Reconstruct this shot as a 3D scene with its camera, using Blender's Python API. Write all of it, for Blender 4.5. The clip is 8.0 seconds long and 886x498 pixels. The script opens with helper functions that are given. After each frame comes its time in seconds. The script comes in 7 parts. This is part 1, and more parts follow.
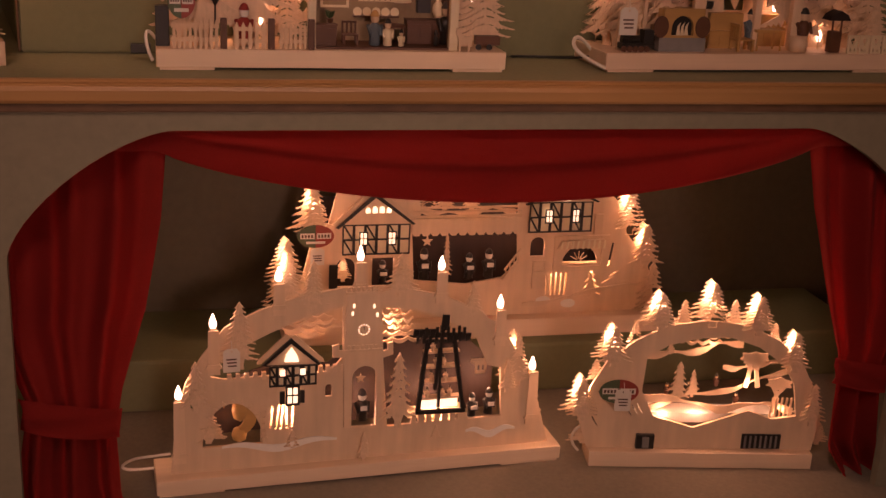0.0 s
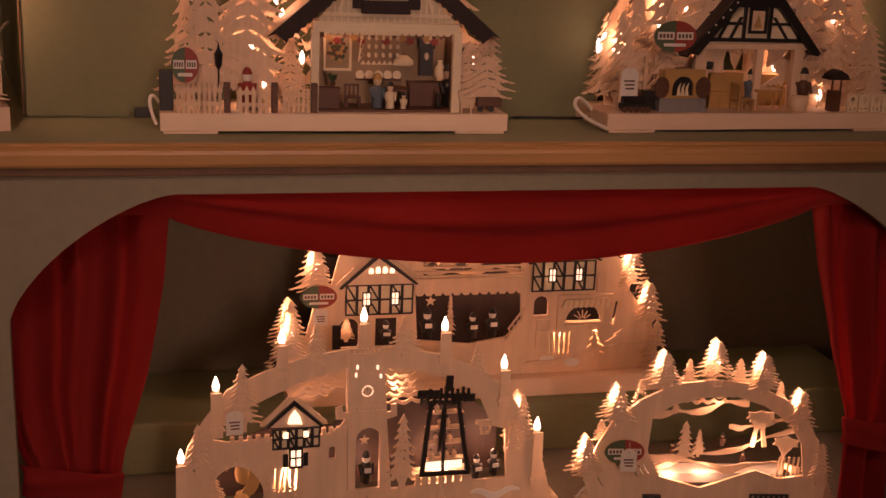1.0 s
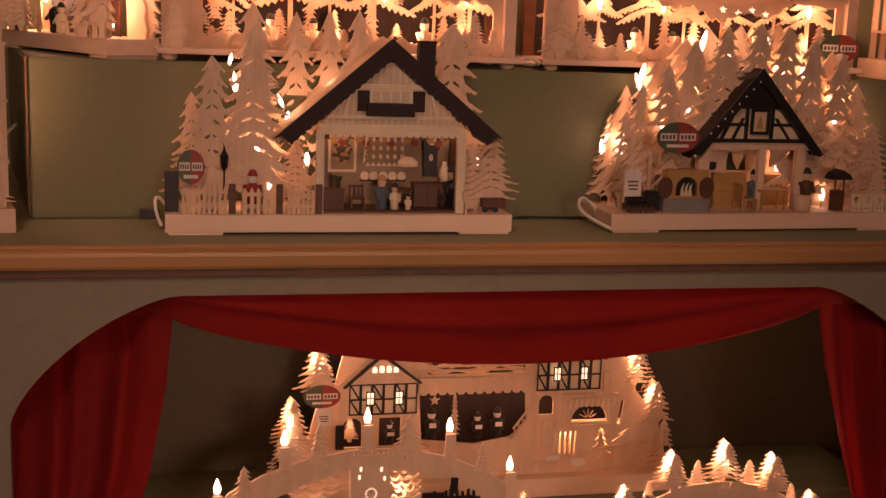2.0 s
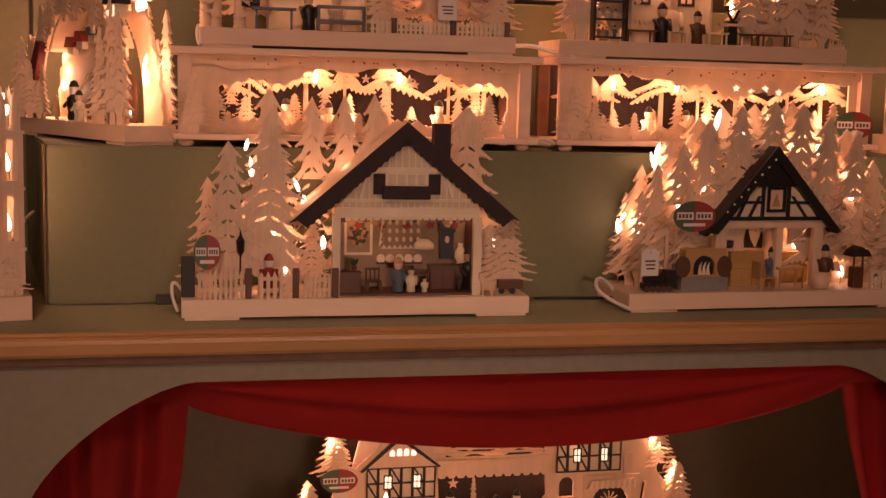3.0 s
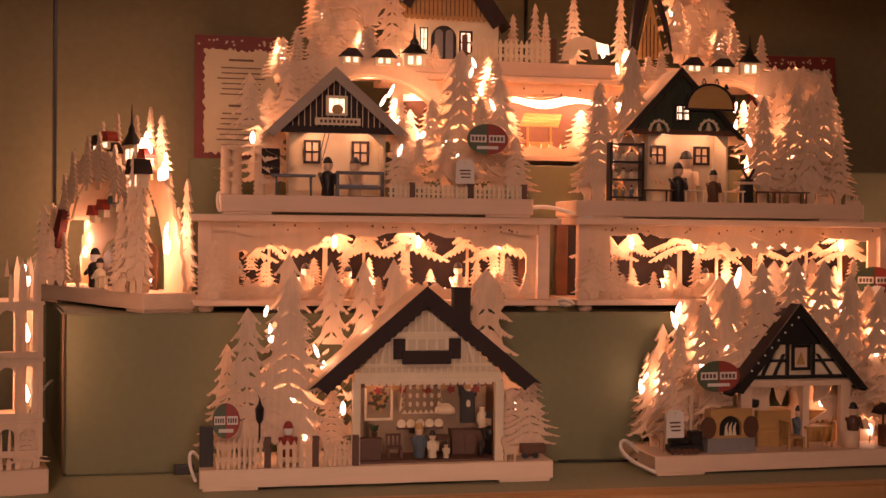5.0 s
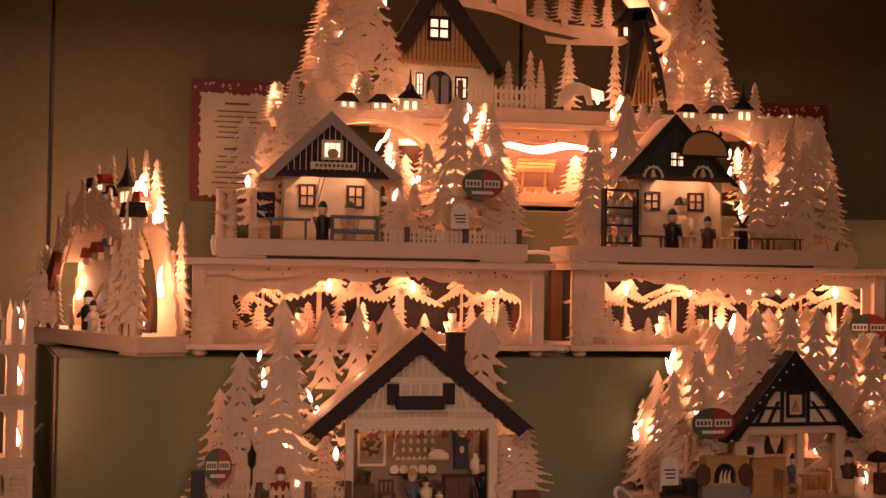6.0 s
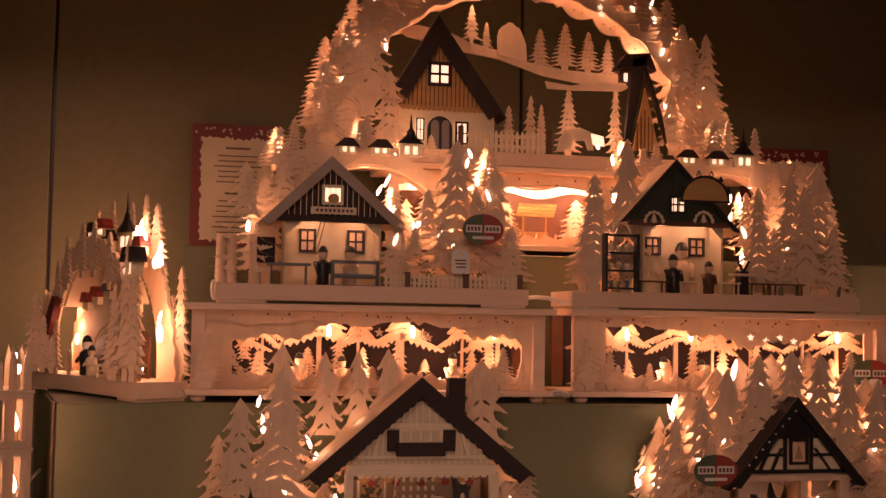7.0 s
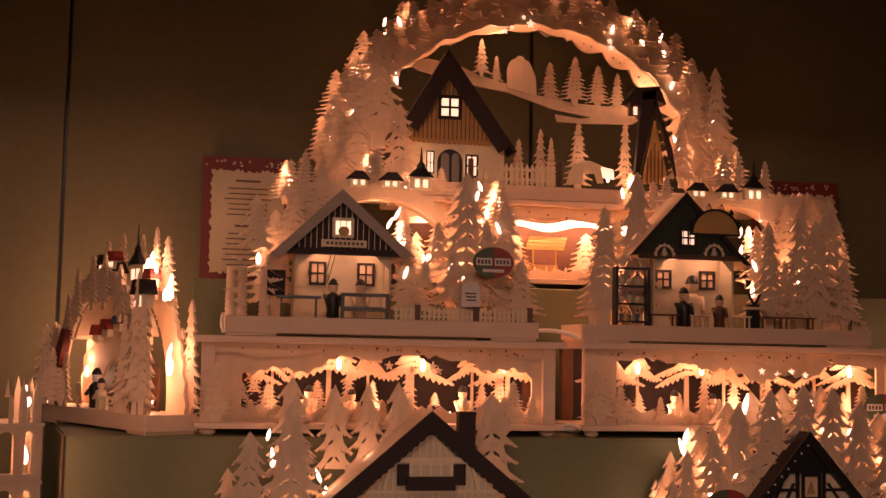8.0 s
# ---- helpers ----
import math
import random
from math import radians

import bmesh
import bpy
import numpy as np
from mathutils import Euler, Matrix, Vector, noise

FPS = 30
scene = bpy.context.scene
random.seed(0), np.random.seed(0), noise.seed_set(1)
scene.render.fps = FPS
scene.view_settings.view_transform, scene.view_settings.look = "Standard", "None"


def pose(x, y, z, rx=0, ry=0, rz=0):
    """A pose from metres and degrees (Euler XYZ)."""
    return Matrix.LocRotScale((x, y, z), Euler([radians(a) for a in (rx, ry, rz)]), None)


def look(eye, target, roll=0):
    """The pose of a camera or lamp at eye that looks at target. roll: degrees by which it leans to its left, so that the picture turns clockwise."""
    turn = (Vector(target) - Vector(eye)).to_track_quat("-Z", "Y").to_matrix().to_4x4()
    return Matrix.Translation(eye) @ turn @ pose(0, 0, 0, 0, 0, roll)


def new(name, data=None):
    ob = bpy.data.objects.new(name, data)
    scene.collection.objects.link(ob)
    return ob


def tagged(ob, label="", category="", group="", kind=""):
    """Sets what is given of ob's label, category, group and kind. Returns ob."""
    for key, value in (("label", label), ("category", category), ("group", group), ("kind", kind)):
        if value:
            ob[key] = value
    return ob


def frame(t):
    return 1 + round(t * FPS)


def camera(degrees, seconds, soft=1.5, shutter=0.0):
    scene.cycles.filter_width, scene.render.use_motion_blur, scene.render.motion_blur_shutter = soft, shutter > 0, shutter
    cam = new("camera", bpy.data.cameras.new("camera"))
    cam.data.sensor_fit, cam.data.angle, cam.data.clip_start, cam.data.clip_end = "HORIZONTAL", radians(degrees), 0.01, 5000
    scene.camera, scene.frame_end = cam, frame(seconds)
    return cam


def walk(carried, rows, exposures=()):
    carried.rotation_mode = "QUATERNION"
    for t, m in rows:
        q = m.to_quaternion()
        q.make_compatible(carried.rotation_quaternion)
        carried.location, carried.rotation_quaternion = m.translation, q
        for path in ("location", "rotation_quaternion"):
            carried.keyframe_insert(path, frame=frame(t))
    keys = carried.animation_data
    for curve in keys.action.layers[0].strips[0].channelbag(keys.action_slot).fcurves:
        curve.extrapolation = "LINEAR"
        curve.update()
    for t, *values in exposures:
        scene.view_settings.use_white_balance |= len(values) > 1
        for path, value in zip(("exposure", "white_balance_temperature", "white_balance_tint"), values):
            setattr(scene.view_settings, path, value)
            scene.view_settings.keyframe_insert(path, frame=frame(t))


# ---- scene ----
cam = camera(40.07, 8.0)
# seconds, x, y, z, yaw, pitch, roll
ROWS = [
    (0.0, 0.0033, -0.0266, 1.5111, -13.924, -17.986, 2.84),
    (0.5, 0.0017, -0.0241, 1.513, -13.679, -17.02, 2.674),
    (1.0, 0.0031, -0.0233, 1.518, -13.666, -15.384, 2.389),
    (1.5, 0.0036, -0.0201, 1.5217, -13.583, -13.422, 2.52),
    (2.0, 0.0031, -0.016, 1.5283, -13.318, -11.072, 2.244),
    (3.3, -0.0006, -0.0063, 1.5376, -12.425, -6.498, 1.308),
    (3.5, -0.0022, -0.0074, 1.5396, -12.543, -5.776, 1.154),
    (4.0, 0.0004, -0.0047, 1.5452, -12.175, -4.43, 0.543),
    (4.5, 0.0, 0.0, 1.55, -11.9, -2.8, 0.4),
    (4.7, -0.0002, 0.0018, 1.5536, -11.691, -1.845, 0.477),
    (6.0, -0.0018, 0.0047, 1.5615, -11.87, 1.314, 0.931),
    (6.5, -0.001, 0.0061, 1.5629, -11.822, 2.136, 0.821),
    (7.0, -0.0024, 0.0092, 1.5638, -11.86, 3.367, 1.009),
    (7.5, -0.0046, 0.0105, 1.5665, -11.562, 4.096, 1.009),
    (8.0, -0.0055, 0.0106, 1.5657, -11.461, 4.851, 1.114),
]
walk(cam, [(t, pose(x, y, z, 90 + pitch, 0, yaw) @ pose(0, 0, 0, 0, 0, roll)) for t, x, y, z, yaw, pitch, roll in ROWS],
     exposures=[(0.0, -0.1), (2.0, -0.12), (3.5, 0.08), (4.7, 0.08), (6.0, -0.28), (8.0, -0.5)])

# ---- light: a dim shop at night, one warm ceiling lamp behind the viewer, an added fill, and the pieces' own bulbs ----
scene.view_settings.exposure = 0.0
world = bpy.data.worlds.new("dim_shop")
scene.world = world
world.use_nodes = True
world.node_tree.nodes["Background"].inputs[0].default_value = (1.0, 0.72, 0.45, 1)
world.node_tree.nodes["Background"].inputs[1].default_value = 0.012
BULB = (1.0, 0.445, 0.27)


def lamp(name, kind, power, place, color, size=0.02, aim=None, spread=180):
    data = bpy.data.lights.new(name, kind)
    data.energy, data.color = power, color
    if kind == "AREA":
        data.shape, data.size, data.size_y = "RECTANGLE", size, size * 0.6
        data.spread = radians(spread)
    else:
        data.shadow_soft_size = size
    ob = new(name, data)
    ob.matrix_world = look(place, aim) if aim else pose(*place)
    return tagged(ob, "warm lamp", "lamp", "", "structure")


lamp("ceiling_lamp", "AREA", 17.0, (-0.55, -0.7, 2.82), (1.0, 0.55, 0.42), 0.22, (0.3, 1.6, 1.2))
# Unseen narrow fill from the front, added to brighten fronts below the upper wall.
lamp("front_fill", "AREA", 1.62, (0.45, -2.1, 1.80), (1.0, 0.545, 0.43), 0.40, (0.28, 1.6, 0.96), 36)


def glow(x, y, z, power=0.35, size=0.012):
    """The light of one small bulb."""
    return lamp("bulb_light", "POINT", power * 1.25, (x, y, z), BULB, size)


# ---- materials ----
def material(name, color, rough=0.6, vary=0.15, scale=30.0, bump=0.1, metal=0.0, grain=None, dark=None, sheen=0.0, coarse=4.0, rand=0.0):
    """A surface with variation at two scales; grain: stretch of the fine pattern (x, y, z)."""
    m = bpy.data.materials.new(name)
    m.use_nodes = True
    n, l = m.node_tree.nodes, m.node_tree.links
    b = n["Principled BSDF"]
    b.inputs["Roughness"].default_value, b.inputs["Metallic"].default_value = rough, metal
    if sheen:
        b.inputs["Sheen Weight"].default_value = sheen
    tc, mp = n.new("ShaderNodeTexCoord"), n.new("ShaderNodeMapping")
    mp.inputs["Scale"].default_value = grain or (1, 1, 1)
    l.new(tc.outputs["Object"], mp.inputs["Vector"])
    fine, big = n.new("ShaderNodeTexNoise"), n.new("ShaderNodeTexNoise")
    fine.inputs["Scale"].default_value, fine.inputs["Detail"].default_value = scale, 6
    big.inputs["Scale"].default_value, big.inputs["Detail"].default_value = coarse, 3
    l.new(mp.outputs[0], fine.inputs["Vector"])
    l.new(tc.outputs["Object"], big.inputs["Vector"])
    add = n.new("ShaderNodeMath")
    add.operation = "ADD"
    l.new(fine.outputs[0], add.inputs[0])
    l.new(big.outputs[0], add.inputs[1])
    last = add
    if rand:
        info, mul, add2 = n.new("ShaderNodeObjectInfo"), n.new("ShaderNodeMath"), n.new("ShaderNodeMath")
        mul.operation, mul.inputs[1].default_value = "MULTIPLY_ADD", rand
        mul.inputs[2].default_value = -rand / 2
        l.new(info.outputs["Random"], mul.inputs[0])
        l.new(add.outputs[0], add2.inputs[0])
        l.new(mul.outputs[0], add2.inputs[1])
        last = add2
    ramp = n.new("ShaderNodeValToRGB")
    lo = dark or tuple(c * (1 - 2 * vary) for c in color)
    hi = tuple(min(1.0, c * (1 + vary)) for c in color)
    ramp.color_ramp.elements[0].position, ramp.color_ramp.elements[1].position = 0.3, 0.72
    ramp.color_ramp.elements[0].color, ramp.color_ramp.elements[1].color = (*lo, 1), (*hi, 1)
    half = n.new("ShaderNodeMath")
    half.operation, half.inputs[1].default_value = "MULTIPLY", 0.5
    l.new(last.outputs[0], half.inputs[0])
    l.new(half.outputs[0], ramp.inputs[0])
    l.new(ramp.outputs[0], b.inputs["Base Color"])
    if bump:
        bp = n.new("ShaderNodeBump")
        bp.inputs["Strength"].default_value, bp.inputs["Distance"].default_value = bump, 0.002
        l.new(fine.outputs[0], bp.inputs["Height"])
        l.new(bp.outputs[0], b.inputs["Normal"])
    return m


def emitter(name, color, strength):
    m = bpy.data.materials.new(name)
    m.use_nodes = True
    b = m.node_tree.nodes["Principled BSDF"]
    b.inputs["Base Color"].default_value = (0.9, 0.85, 0.75, 1)
    b.inputs["Emission Color"].default_value, b.inputs["Emission Strength"].default_value = (*color, 1), strength
    return m


PLY = material("linden_plywood", (0.74, 0.55, 0.365), 0.62, 0.10, 60, 0.05, grain=(1, 1, 0.15), coarse=9, rand=0.25)
PINE = material("pale_pine", (0.82, 0.63, 0.44), 0.5, 0.10, 45, 0.06, grain=(0.08, 1, 1), coarse=6)
BIRCH = material("planed_birch", (0.74, 0.545, 0.38), 0.5, 0.10, 45, 0.06, grain=(0.1, 1, 1), coarse=6)
OAK = material("varnished_oak", (0.50, 0.28, 0.105), 0.44, 0.22, 26, 0.1, grain=(0.04, 1, 1), coarse=2.5)
SAGE = material("sage_painted_board", (0.165, 0.172, 0.088), 0.75, 0.06, 90, 0.12, coarse=1.5)
SAGE_TOP = material("sage_shelf_cover", (0.27, 0.28, 0.165), 0.6, 0.08, 120, 0.15, coarse=2.5)
EDGE_AND_SHADOW = material("brown_edge_and_shadow", (0.16, 0.09, 0.045), 0.6, 0.2, 40, 0.1, coarse=5)
WALLM = material("olive_wall_paint", (0.155, 0.138, 0.070), 0.8, 0.08, 70, 0.1, coarse=1.2)
APRON = material("cream_painted_panel", (0.25, 0.225, 0.152), 0.7, 0.08, 80, 0.1, coarse=2)
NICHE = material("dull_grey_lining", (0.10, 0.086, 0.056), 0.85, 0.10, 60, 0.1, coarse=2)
NICHEFLOOR = material("grey_floor_cloth", (0.24, 0.21, 0.16), 0.85, 0.1, 150, 0.2, coarse=3)
RED = material("red_cotton_cloth", (0.40, 0.020, 0.016), 0.9, 0.12, 700, 0.2, coarse=5)
BLACK = material("black_lacquer", (0.016, 0.014, 0.012), 0.4, 0.2, 80, 0.05)
# Roofs and dark trim; also the back boards that stand in for shade.
DARKROOF_SHADE = material("dark_shingle_and_shade", (0.025, 0.012, 0.009), 0.72, 0.25, 90, 0.2, grain=(1, 1, 0.2))
BROWN = material("brown_stained_wood", (0.115, 0.048, 0.022), 0.5, 0.2, 60, 0.1, grain=(0.2, 1, 1))
OCHRE = material("honey_stained_wood", (0.50, 0.30, 0.10), 0.5, 0.15, 60, 0.1, grain=(0.2, 1, 1))
WHITE = material("white_painted_wood", (0.76, 0.65, 0.44), 0.5, 0.06, 60, 0.05)
CREAM = material("cream_room_wall", (0.62, 0.53, 0.36), 0.7, 0.06, 60, 0.05)
TAUPE = material("taupe_painted_board", (0.36, 0.30, 0.24), 0.6, 0.1, 50, 0.06, grain=(0.2, 1, 1))
GREY = material("grey_painted_wood", (0.23, 0.22, 0.21), 0.6, 0.1, 60, 0.05)
GREEN = material("dark_green_paint", (0.022, 0.035, 0.016), 0.5, 0.2, 60, 0.1, grain=(1, 1, 0.1))
LEAF = material("green_foliage_paint", (0.05, 0.09, 0.03), 0.6, 0.3, 120, 0.2)
MAROON = material("maroon_card", (0.13, 0.016, 0.012), 0.6, 0.15, 50, 0.02)
PAPER = material("cream_paper", (0.50, 0.42, 0.28), 0.7, 0.06, 40, 0.03)
INK = material("faded_ink", (0.12, 0.07, 0.05), 0.7, 0.1, 40, 0.0)
TAGGREEN = material("green_tag_card", (0.075, 0.105, 0.05), 0.5, 0.08, 40, 0.02)
TAGRED = material("red_tag_card", (0.30, 0.045, 0.028), 0.5, 0.08, 40, 0.02)
TAGWHITE = material("white_tag_card", (0.72, 0.67, 0.58), 0.55, 0.05, 40, 0.02)
CABLE = material("white_cable", (0.70, 0.66, 0.58), 0.35, 0.04, 40, 0.0)
DARKCABLE = material("black_cable", (0.02, 0.02, 0.018), 0.4, 0.1, 40, 0.0)
REDPAINT = material("red_painted_wood", (0.30, 0.03, 0.02), 0.45, 0.15, 60, 0.05)
BLUE = material("slate_blue_paint", (0.10, 0.14, 0.17), 0.5, 0.15, 60, 0.05)
SNOW = material("white_snow_paint", (0.82, 0.78, 0.70), 0.7, 0.05, 60, 0.08)
CEIL = material("shop_ceiling_paint", (0.30, 0.24, 0.17), 0.9, 0.1, 20, 0.1)
FLOORM = material("shop_floor_boards", (0.16, 0.09, 0.05), 0.5, 0.2, 20, 0.1, grain=(0.1, 1, 1))
FLAME = emitter("bulb_glass", (1.0, 0.56, 0.42), 8.0)
# Cream room wall darkened to tan: the room's shade is in the colour.
ROOM_SHADE = material("tan_room_shade", (0.34, 0.25, 0.15), 0.7, 0.12, 50, 0.08)
# Panes that emit by themselves, in place of bulb light from behind.
GLOW_PANE = emitter("self_glowing_pane", (1.0, 0.60, 0.40), 2.0)


# ---- building helpers ----
def thing(name, label, category, place, turn=0.0, group="", kind=""):
    """An empty at a thing's base, which carries its parts."""
    ob = new(name)
    ob.empty_display_size = 0.02
    ob.matrix_world = pose(*place, 0, 0, turn)
    return tagged(ob, label, category, group, kind)


def as_mesh(bm, name="mesh"):
    me = bpy.data.meshes.new(name)
    bmesh.ops.recalc_face_normals(bm, faces=bm.faces)
    bm.to_mesh(me)
    bm.free()
    return me


def part(name, shape, mat, parent, label="", at=(0, 0, 0), size=(1, 1, 1), turn=(0, 0, 0), smooth=False):
    """One mesh object under a thing or a part; shape is a bmesh or a mesh that several parts share."""
    me = shape if isinstance(shape, bpy.types.Mesh) else as_mesh(shape, name)
    if not me.materials:
        me.materials.append(mat)
    ob = new(name, me)
    if me.materials[0] != mat:
        ob.material_slots[0].link = "OBJECT"
        ob.material_slots[0].material = mat
    if smooth:
        me.shade_smooth()
    if parent is not None:
        ob.parent = parent
    ob.matrix_basis = pose(*at, *turn) @ Matrix.Diagonal((*size, 1))
    return tagged(ob, label)


def box(x0, x1, y0, y1, z0, z1, bevel=0.0, bm=None):
    """A box between two corners, its edges rounded; into bm if it is given."""
    own = bmesh.new()
    bmesh.ops.create_cube(own, size=1.0, matrix=Matrix.Translation(((x0 + x1) / 2, (y0 + y1) / 2, (z0 + z1) / 2)) @ Matrix.Diagonal((x1 - x0, y1 - y0, z1 - z0, 1)))
    if bevel:
        bmesh.ops.bevel(own, geom=own.edges[:], offset=bevel, segments=2, affect="EDGES", profile=0.6)
    if bm is None:
        return own
    me = bpy.data.meshes.new("tmp")
    own.to_mesh(me)
    own.free()
    bm.from_mesh(me)
    bpy.data.meshes.remove(me)
    return bm


def lathe(profile, segments=12, squash=1.0):
    """A turned solid from (radius, height) pairs."""
    bm = bmesh.new()
    rings = []
    for r, z in profile:
        rings.append([bm.verts.new((r * math.cos(2 * math.pi * i / segments), squash * r * math.sin(2 * math.pi * i / segments), z)) for i in range(segments)])
    for a, b in zip(rings, rings[1:]):
        for i in range(segments):
            bm.faces.new((a[i], a[(i + 1) % segments], b[(i + 1) % segments], b[i]))
    bm.faces.new(rings[0][::-1])
    bm.faces.new(rings[-1])
    return bm


def plate(outlines, thick=0.004):
    """A sawn plate in the x-z plane from closed outlines; outlines inside others are holes."""
    cu = bpy.data.curves.new("cut", "CURVE")
    cu.dimensions, cu.fill_mode, cu.extrude = "2D", "BOTH", thick / 2
    for pts in outlines:
        sp = cu.splines.new("POLY")
        sp.points.add(len(pts) - 1)
        for p, (x, z) in zip(sp.points, pts):
            p.co = (x, z, 0, 1)
        sp.use_cyclic_u = True
    ob = bpy.data.objects.new("cut", cu)
    me = bpy.data.meshes.new_from_object(ob)
    me.transform(Matrix.Rotation(math.pi / 2, 4, "X"))
    me.materials.clear()
    bpy.data.objects.remove(ob)
    bpy.data.curves.remove(cu)
    return me


def tube(points, radius, mat, name, parent=None, label="", category=""):
    """A cable or rod through points, as a mesh."""
    cu = bpy.data.curves.new("run", "CURVE")
    cu.dimensions, cu.bevel_depth, cu.bevel_resolution, cu.use_fill_caps = "3D", radius, 2, True
    sp = cu.splines.new("NURBS")
    sp.points.add(len(points) - 1)
    for p, c in zip(sp.points, points):
        p.co = (*c, 1)
    sp.use_endpoint_u, sp.order_u = True, min(4, len(points))
    ob = bpy.data.objects.new("run", cu)
    me = bpy.data.meshes.new_from_object(ob)
    me.materials.clear()
    bpy.data.objects.remove(ob)
    bpy.data.curves.remove(cu)
    made = part(name, me, mat, parent, "" if category else label, smooth=True)
    return tagged(made, label, category) if category else made


def rect(x0, x1, z0, z1):
    return [(x0, z0), (x1, z0), (x1, z1), (x0, z1)]


def oval(cx, cz, rx, rz, n=20, a0=0.0, a1=360.0):
    k = n if a1 - a0 >= 360 else n + 1
    return [(cx + rx * math.cos(radians(a0 + (a1 - a0) * i / n)), cz + rz * math.sin(radians(a0 + (a1 - a0) * i / n))) for i in range(k)]


def star(cx, cz, r, points=5, inner=0.42):
    return [(cx + (r if i % 2 == 0 else r * inner) * math.sin(math.pi * i / points), cz + (r if i % 2 == 0 else r * inner) * math.cos(math.pi * i / points)) for i in range(2 * points)]


def arched(x0, x1, z0, z1, n=10):
    """An opening with a round head."""
    r = (x1 - x0) / 2
    return [(x0, z0), (x1, z0)] + [(x0 + r + r * math.cos(math.pi * i / n), z1 - r + r * math.sin(math.pi * i / n)) for i in range(n + 1)]



# ---- the setting ----
SHELF, EDGE, RISER_Y, RISER_Z, WALL_Y = 1.240, 1.440, 1.632, 1.450, 2.14
FLOOR_Z, STEP_Z, BACK_Z = 0.604, 0.697, 1.668


def setting(name, shape, mat, label, category, **kw):
    return tagged(part(name, shape, mat, None, **kw), label, category, "", "structure")


# back wall of tall panels with dark joints
panels = thing("wall_north", "olive painted wall of tall panels with dark joints", "wall", (0, 0, 0), kind="structure")
xs = [-3.0, -1.050, -0.232, 0.587, 1.418, 3.0]
for a, b in zip(xs, xs[1:]):
    part("panel", box(a + 0.003, b - 0.003, WALL_Y, WALL_Y + 0.03, 0.0, 2.9, 0.002), WALLM, panels)
part("backing", box(-3.0, 3.0, WALL_Y + 0.012, WALL_Y + 0.06, 0.0, 2.9), BLACK, panels, "dark joint behind the panels")
# the rest of the room, out of view
setting("floor", box(-3.0, 3.0, -2.5, WALL_Y, -0.06, 0.0), FLOORM, "brown shop floor boards", "floor")
setting("ceiling", box(-3.0, 3.0, -2.5, WALL_Y + 0.06, 2.9, 2.96), CEIL, "dim shop ceiling", "ceiling")
setting("wall_south", box(-3.0, 3.0, -2.56, -2.5, 0.0, 2.9), WALLM, "dim shop wall", "wall")
setting("wall_west", box(-3.06, -3.0, -2.56, WALL_Y + 0.06, 0.0, 2.9), WALLM, "dim shop wall", "wall")
setting("wall_east", box(3.0, 3.06, -2.56, WALL_Y + 0.06, 0.0, 2.9), WALLM, "dim shop wall", "wall")

# an unseen soffit added above the view to shade the top of the wall
setting("shade_soffit", box(-3.0, 3.0, 0.90, WALL_Y - 0.002, 2.33, 2.898), CEIL, "unseen soffit added to shade the upper wall", "ceiling")

# the long shelf: cover, oak edge moulding, dark strip for its shadow and painted panel with an arched opening
shelf = thing("display_shelf", "long sage-green shelf with a varnished oak front edge", "shelf", (0, 0, SHELF), kind="structure")
part("cover", box(-1.6, 2.4, EDGE + 0.016, WALL_Y - 0.002, -0.026, 0.0), SAGE_TOP, shelf)
edge = bmesh.new()
prof = [(0.018, 0.0), (0.004, 0.001), (0.0015, -0.002), (0.003, -0.0045), (0.0, -0.007), (-0.001, -0.012), (0.0, -0.024), (0.003, -0.028), (0.018, -0.028)]
ends = [[edge.verts.new((x, EDGE + y, z)) for y, z in prof] for x in (-1.6, 2.4)]
for i in range(len(prof)):
    edge.faces.new((ends[0][i], ends[0][(i + 1) % len(prof)], ends[1][(i + 1) % len(prof)], ends[1][i]))
part("edge_moulding", edge, OAK, shelf, "varnished oak moulding")
# Dark strip stands in for the shadow the moulding casts on the panel.
part("shadow_strip", box(-1.6, 2.4, EDGE + 0.010, EDGE + 0.024, -0.040, -0.028, 0.002), EDGE_AND_SHADOW, shelf)
OPEN_L, OPEN_R, OPEN_T, BEND_X, BEND_Z = -0.176, 1.085, 1.1755, 0.200, 0.160
APRON_Y = EDGE + 0.018
ring = [(OPEN_L, 0.30), (OPEN_R, 0.30)]
ring += [(OPEN_R - BEND_X + BEND_X * math.cos(radians(a)) ** 1.37, OPEN_T - BEND_Z + BEND_Z * math.sin(radians(a)) ** 1.37) for a in range(0, 91, 6)]
ring += [(OPEN_L + BEND_X - BEND_X * math.cos(radians(a)) ** 1.37, OPEN_T - BEND_Z + BEND_Z * math.sin(radians(a)) ** 1.37) for a in range(90, -1, -6)]
apron = setting("front_panel", plate([rect(-1.6, 2.4, 0.002, SHELF - 0.028), ring], 0.016), APRON, "cream painted front panel with an arched opening", "panel", at=(0, APRON_Y + 0.008, 0))
# niche behind the opening
NL, NR, NB = -0.46, 1.36, 2.10
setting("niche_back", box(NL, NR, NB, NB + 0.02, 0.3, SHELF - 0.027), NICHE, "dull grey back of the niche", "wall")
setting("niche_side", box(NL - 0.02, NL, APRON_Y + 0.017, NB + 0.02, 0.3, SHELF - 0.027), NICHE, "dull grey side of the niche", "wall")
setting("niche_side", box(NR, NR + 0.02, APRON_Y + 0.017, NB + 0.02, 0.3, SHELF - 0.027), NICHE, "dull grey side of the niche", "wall")
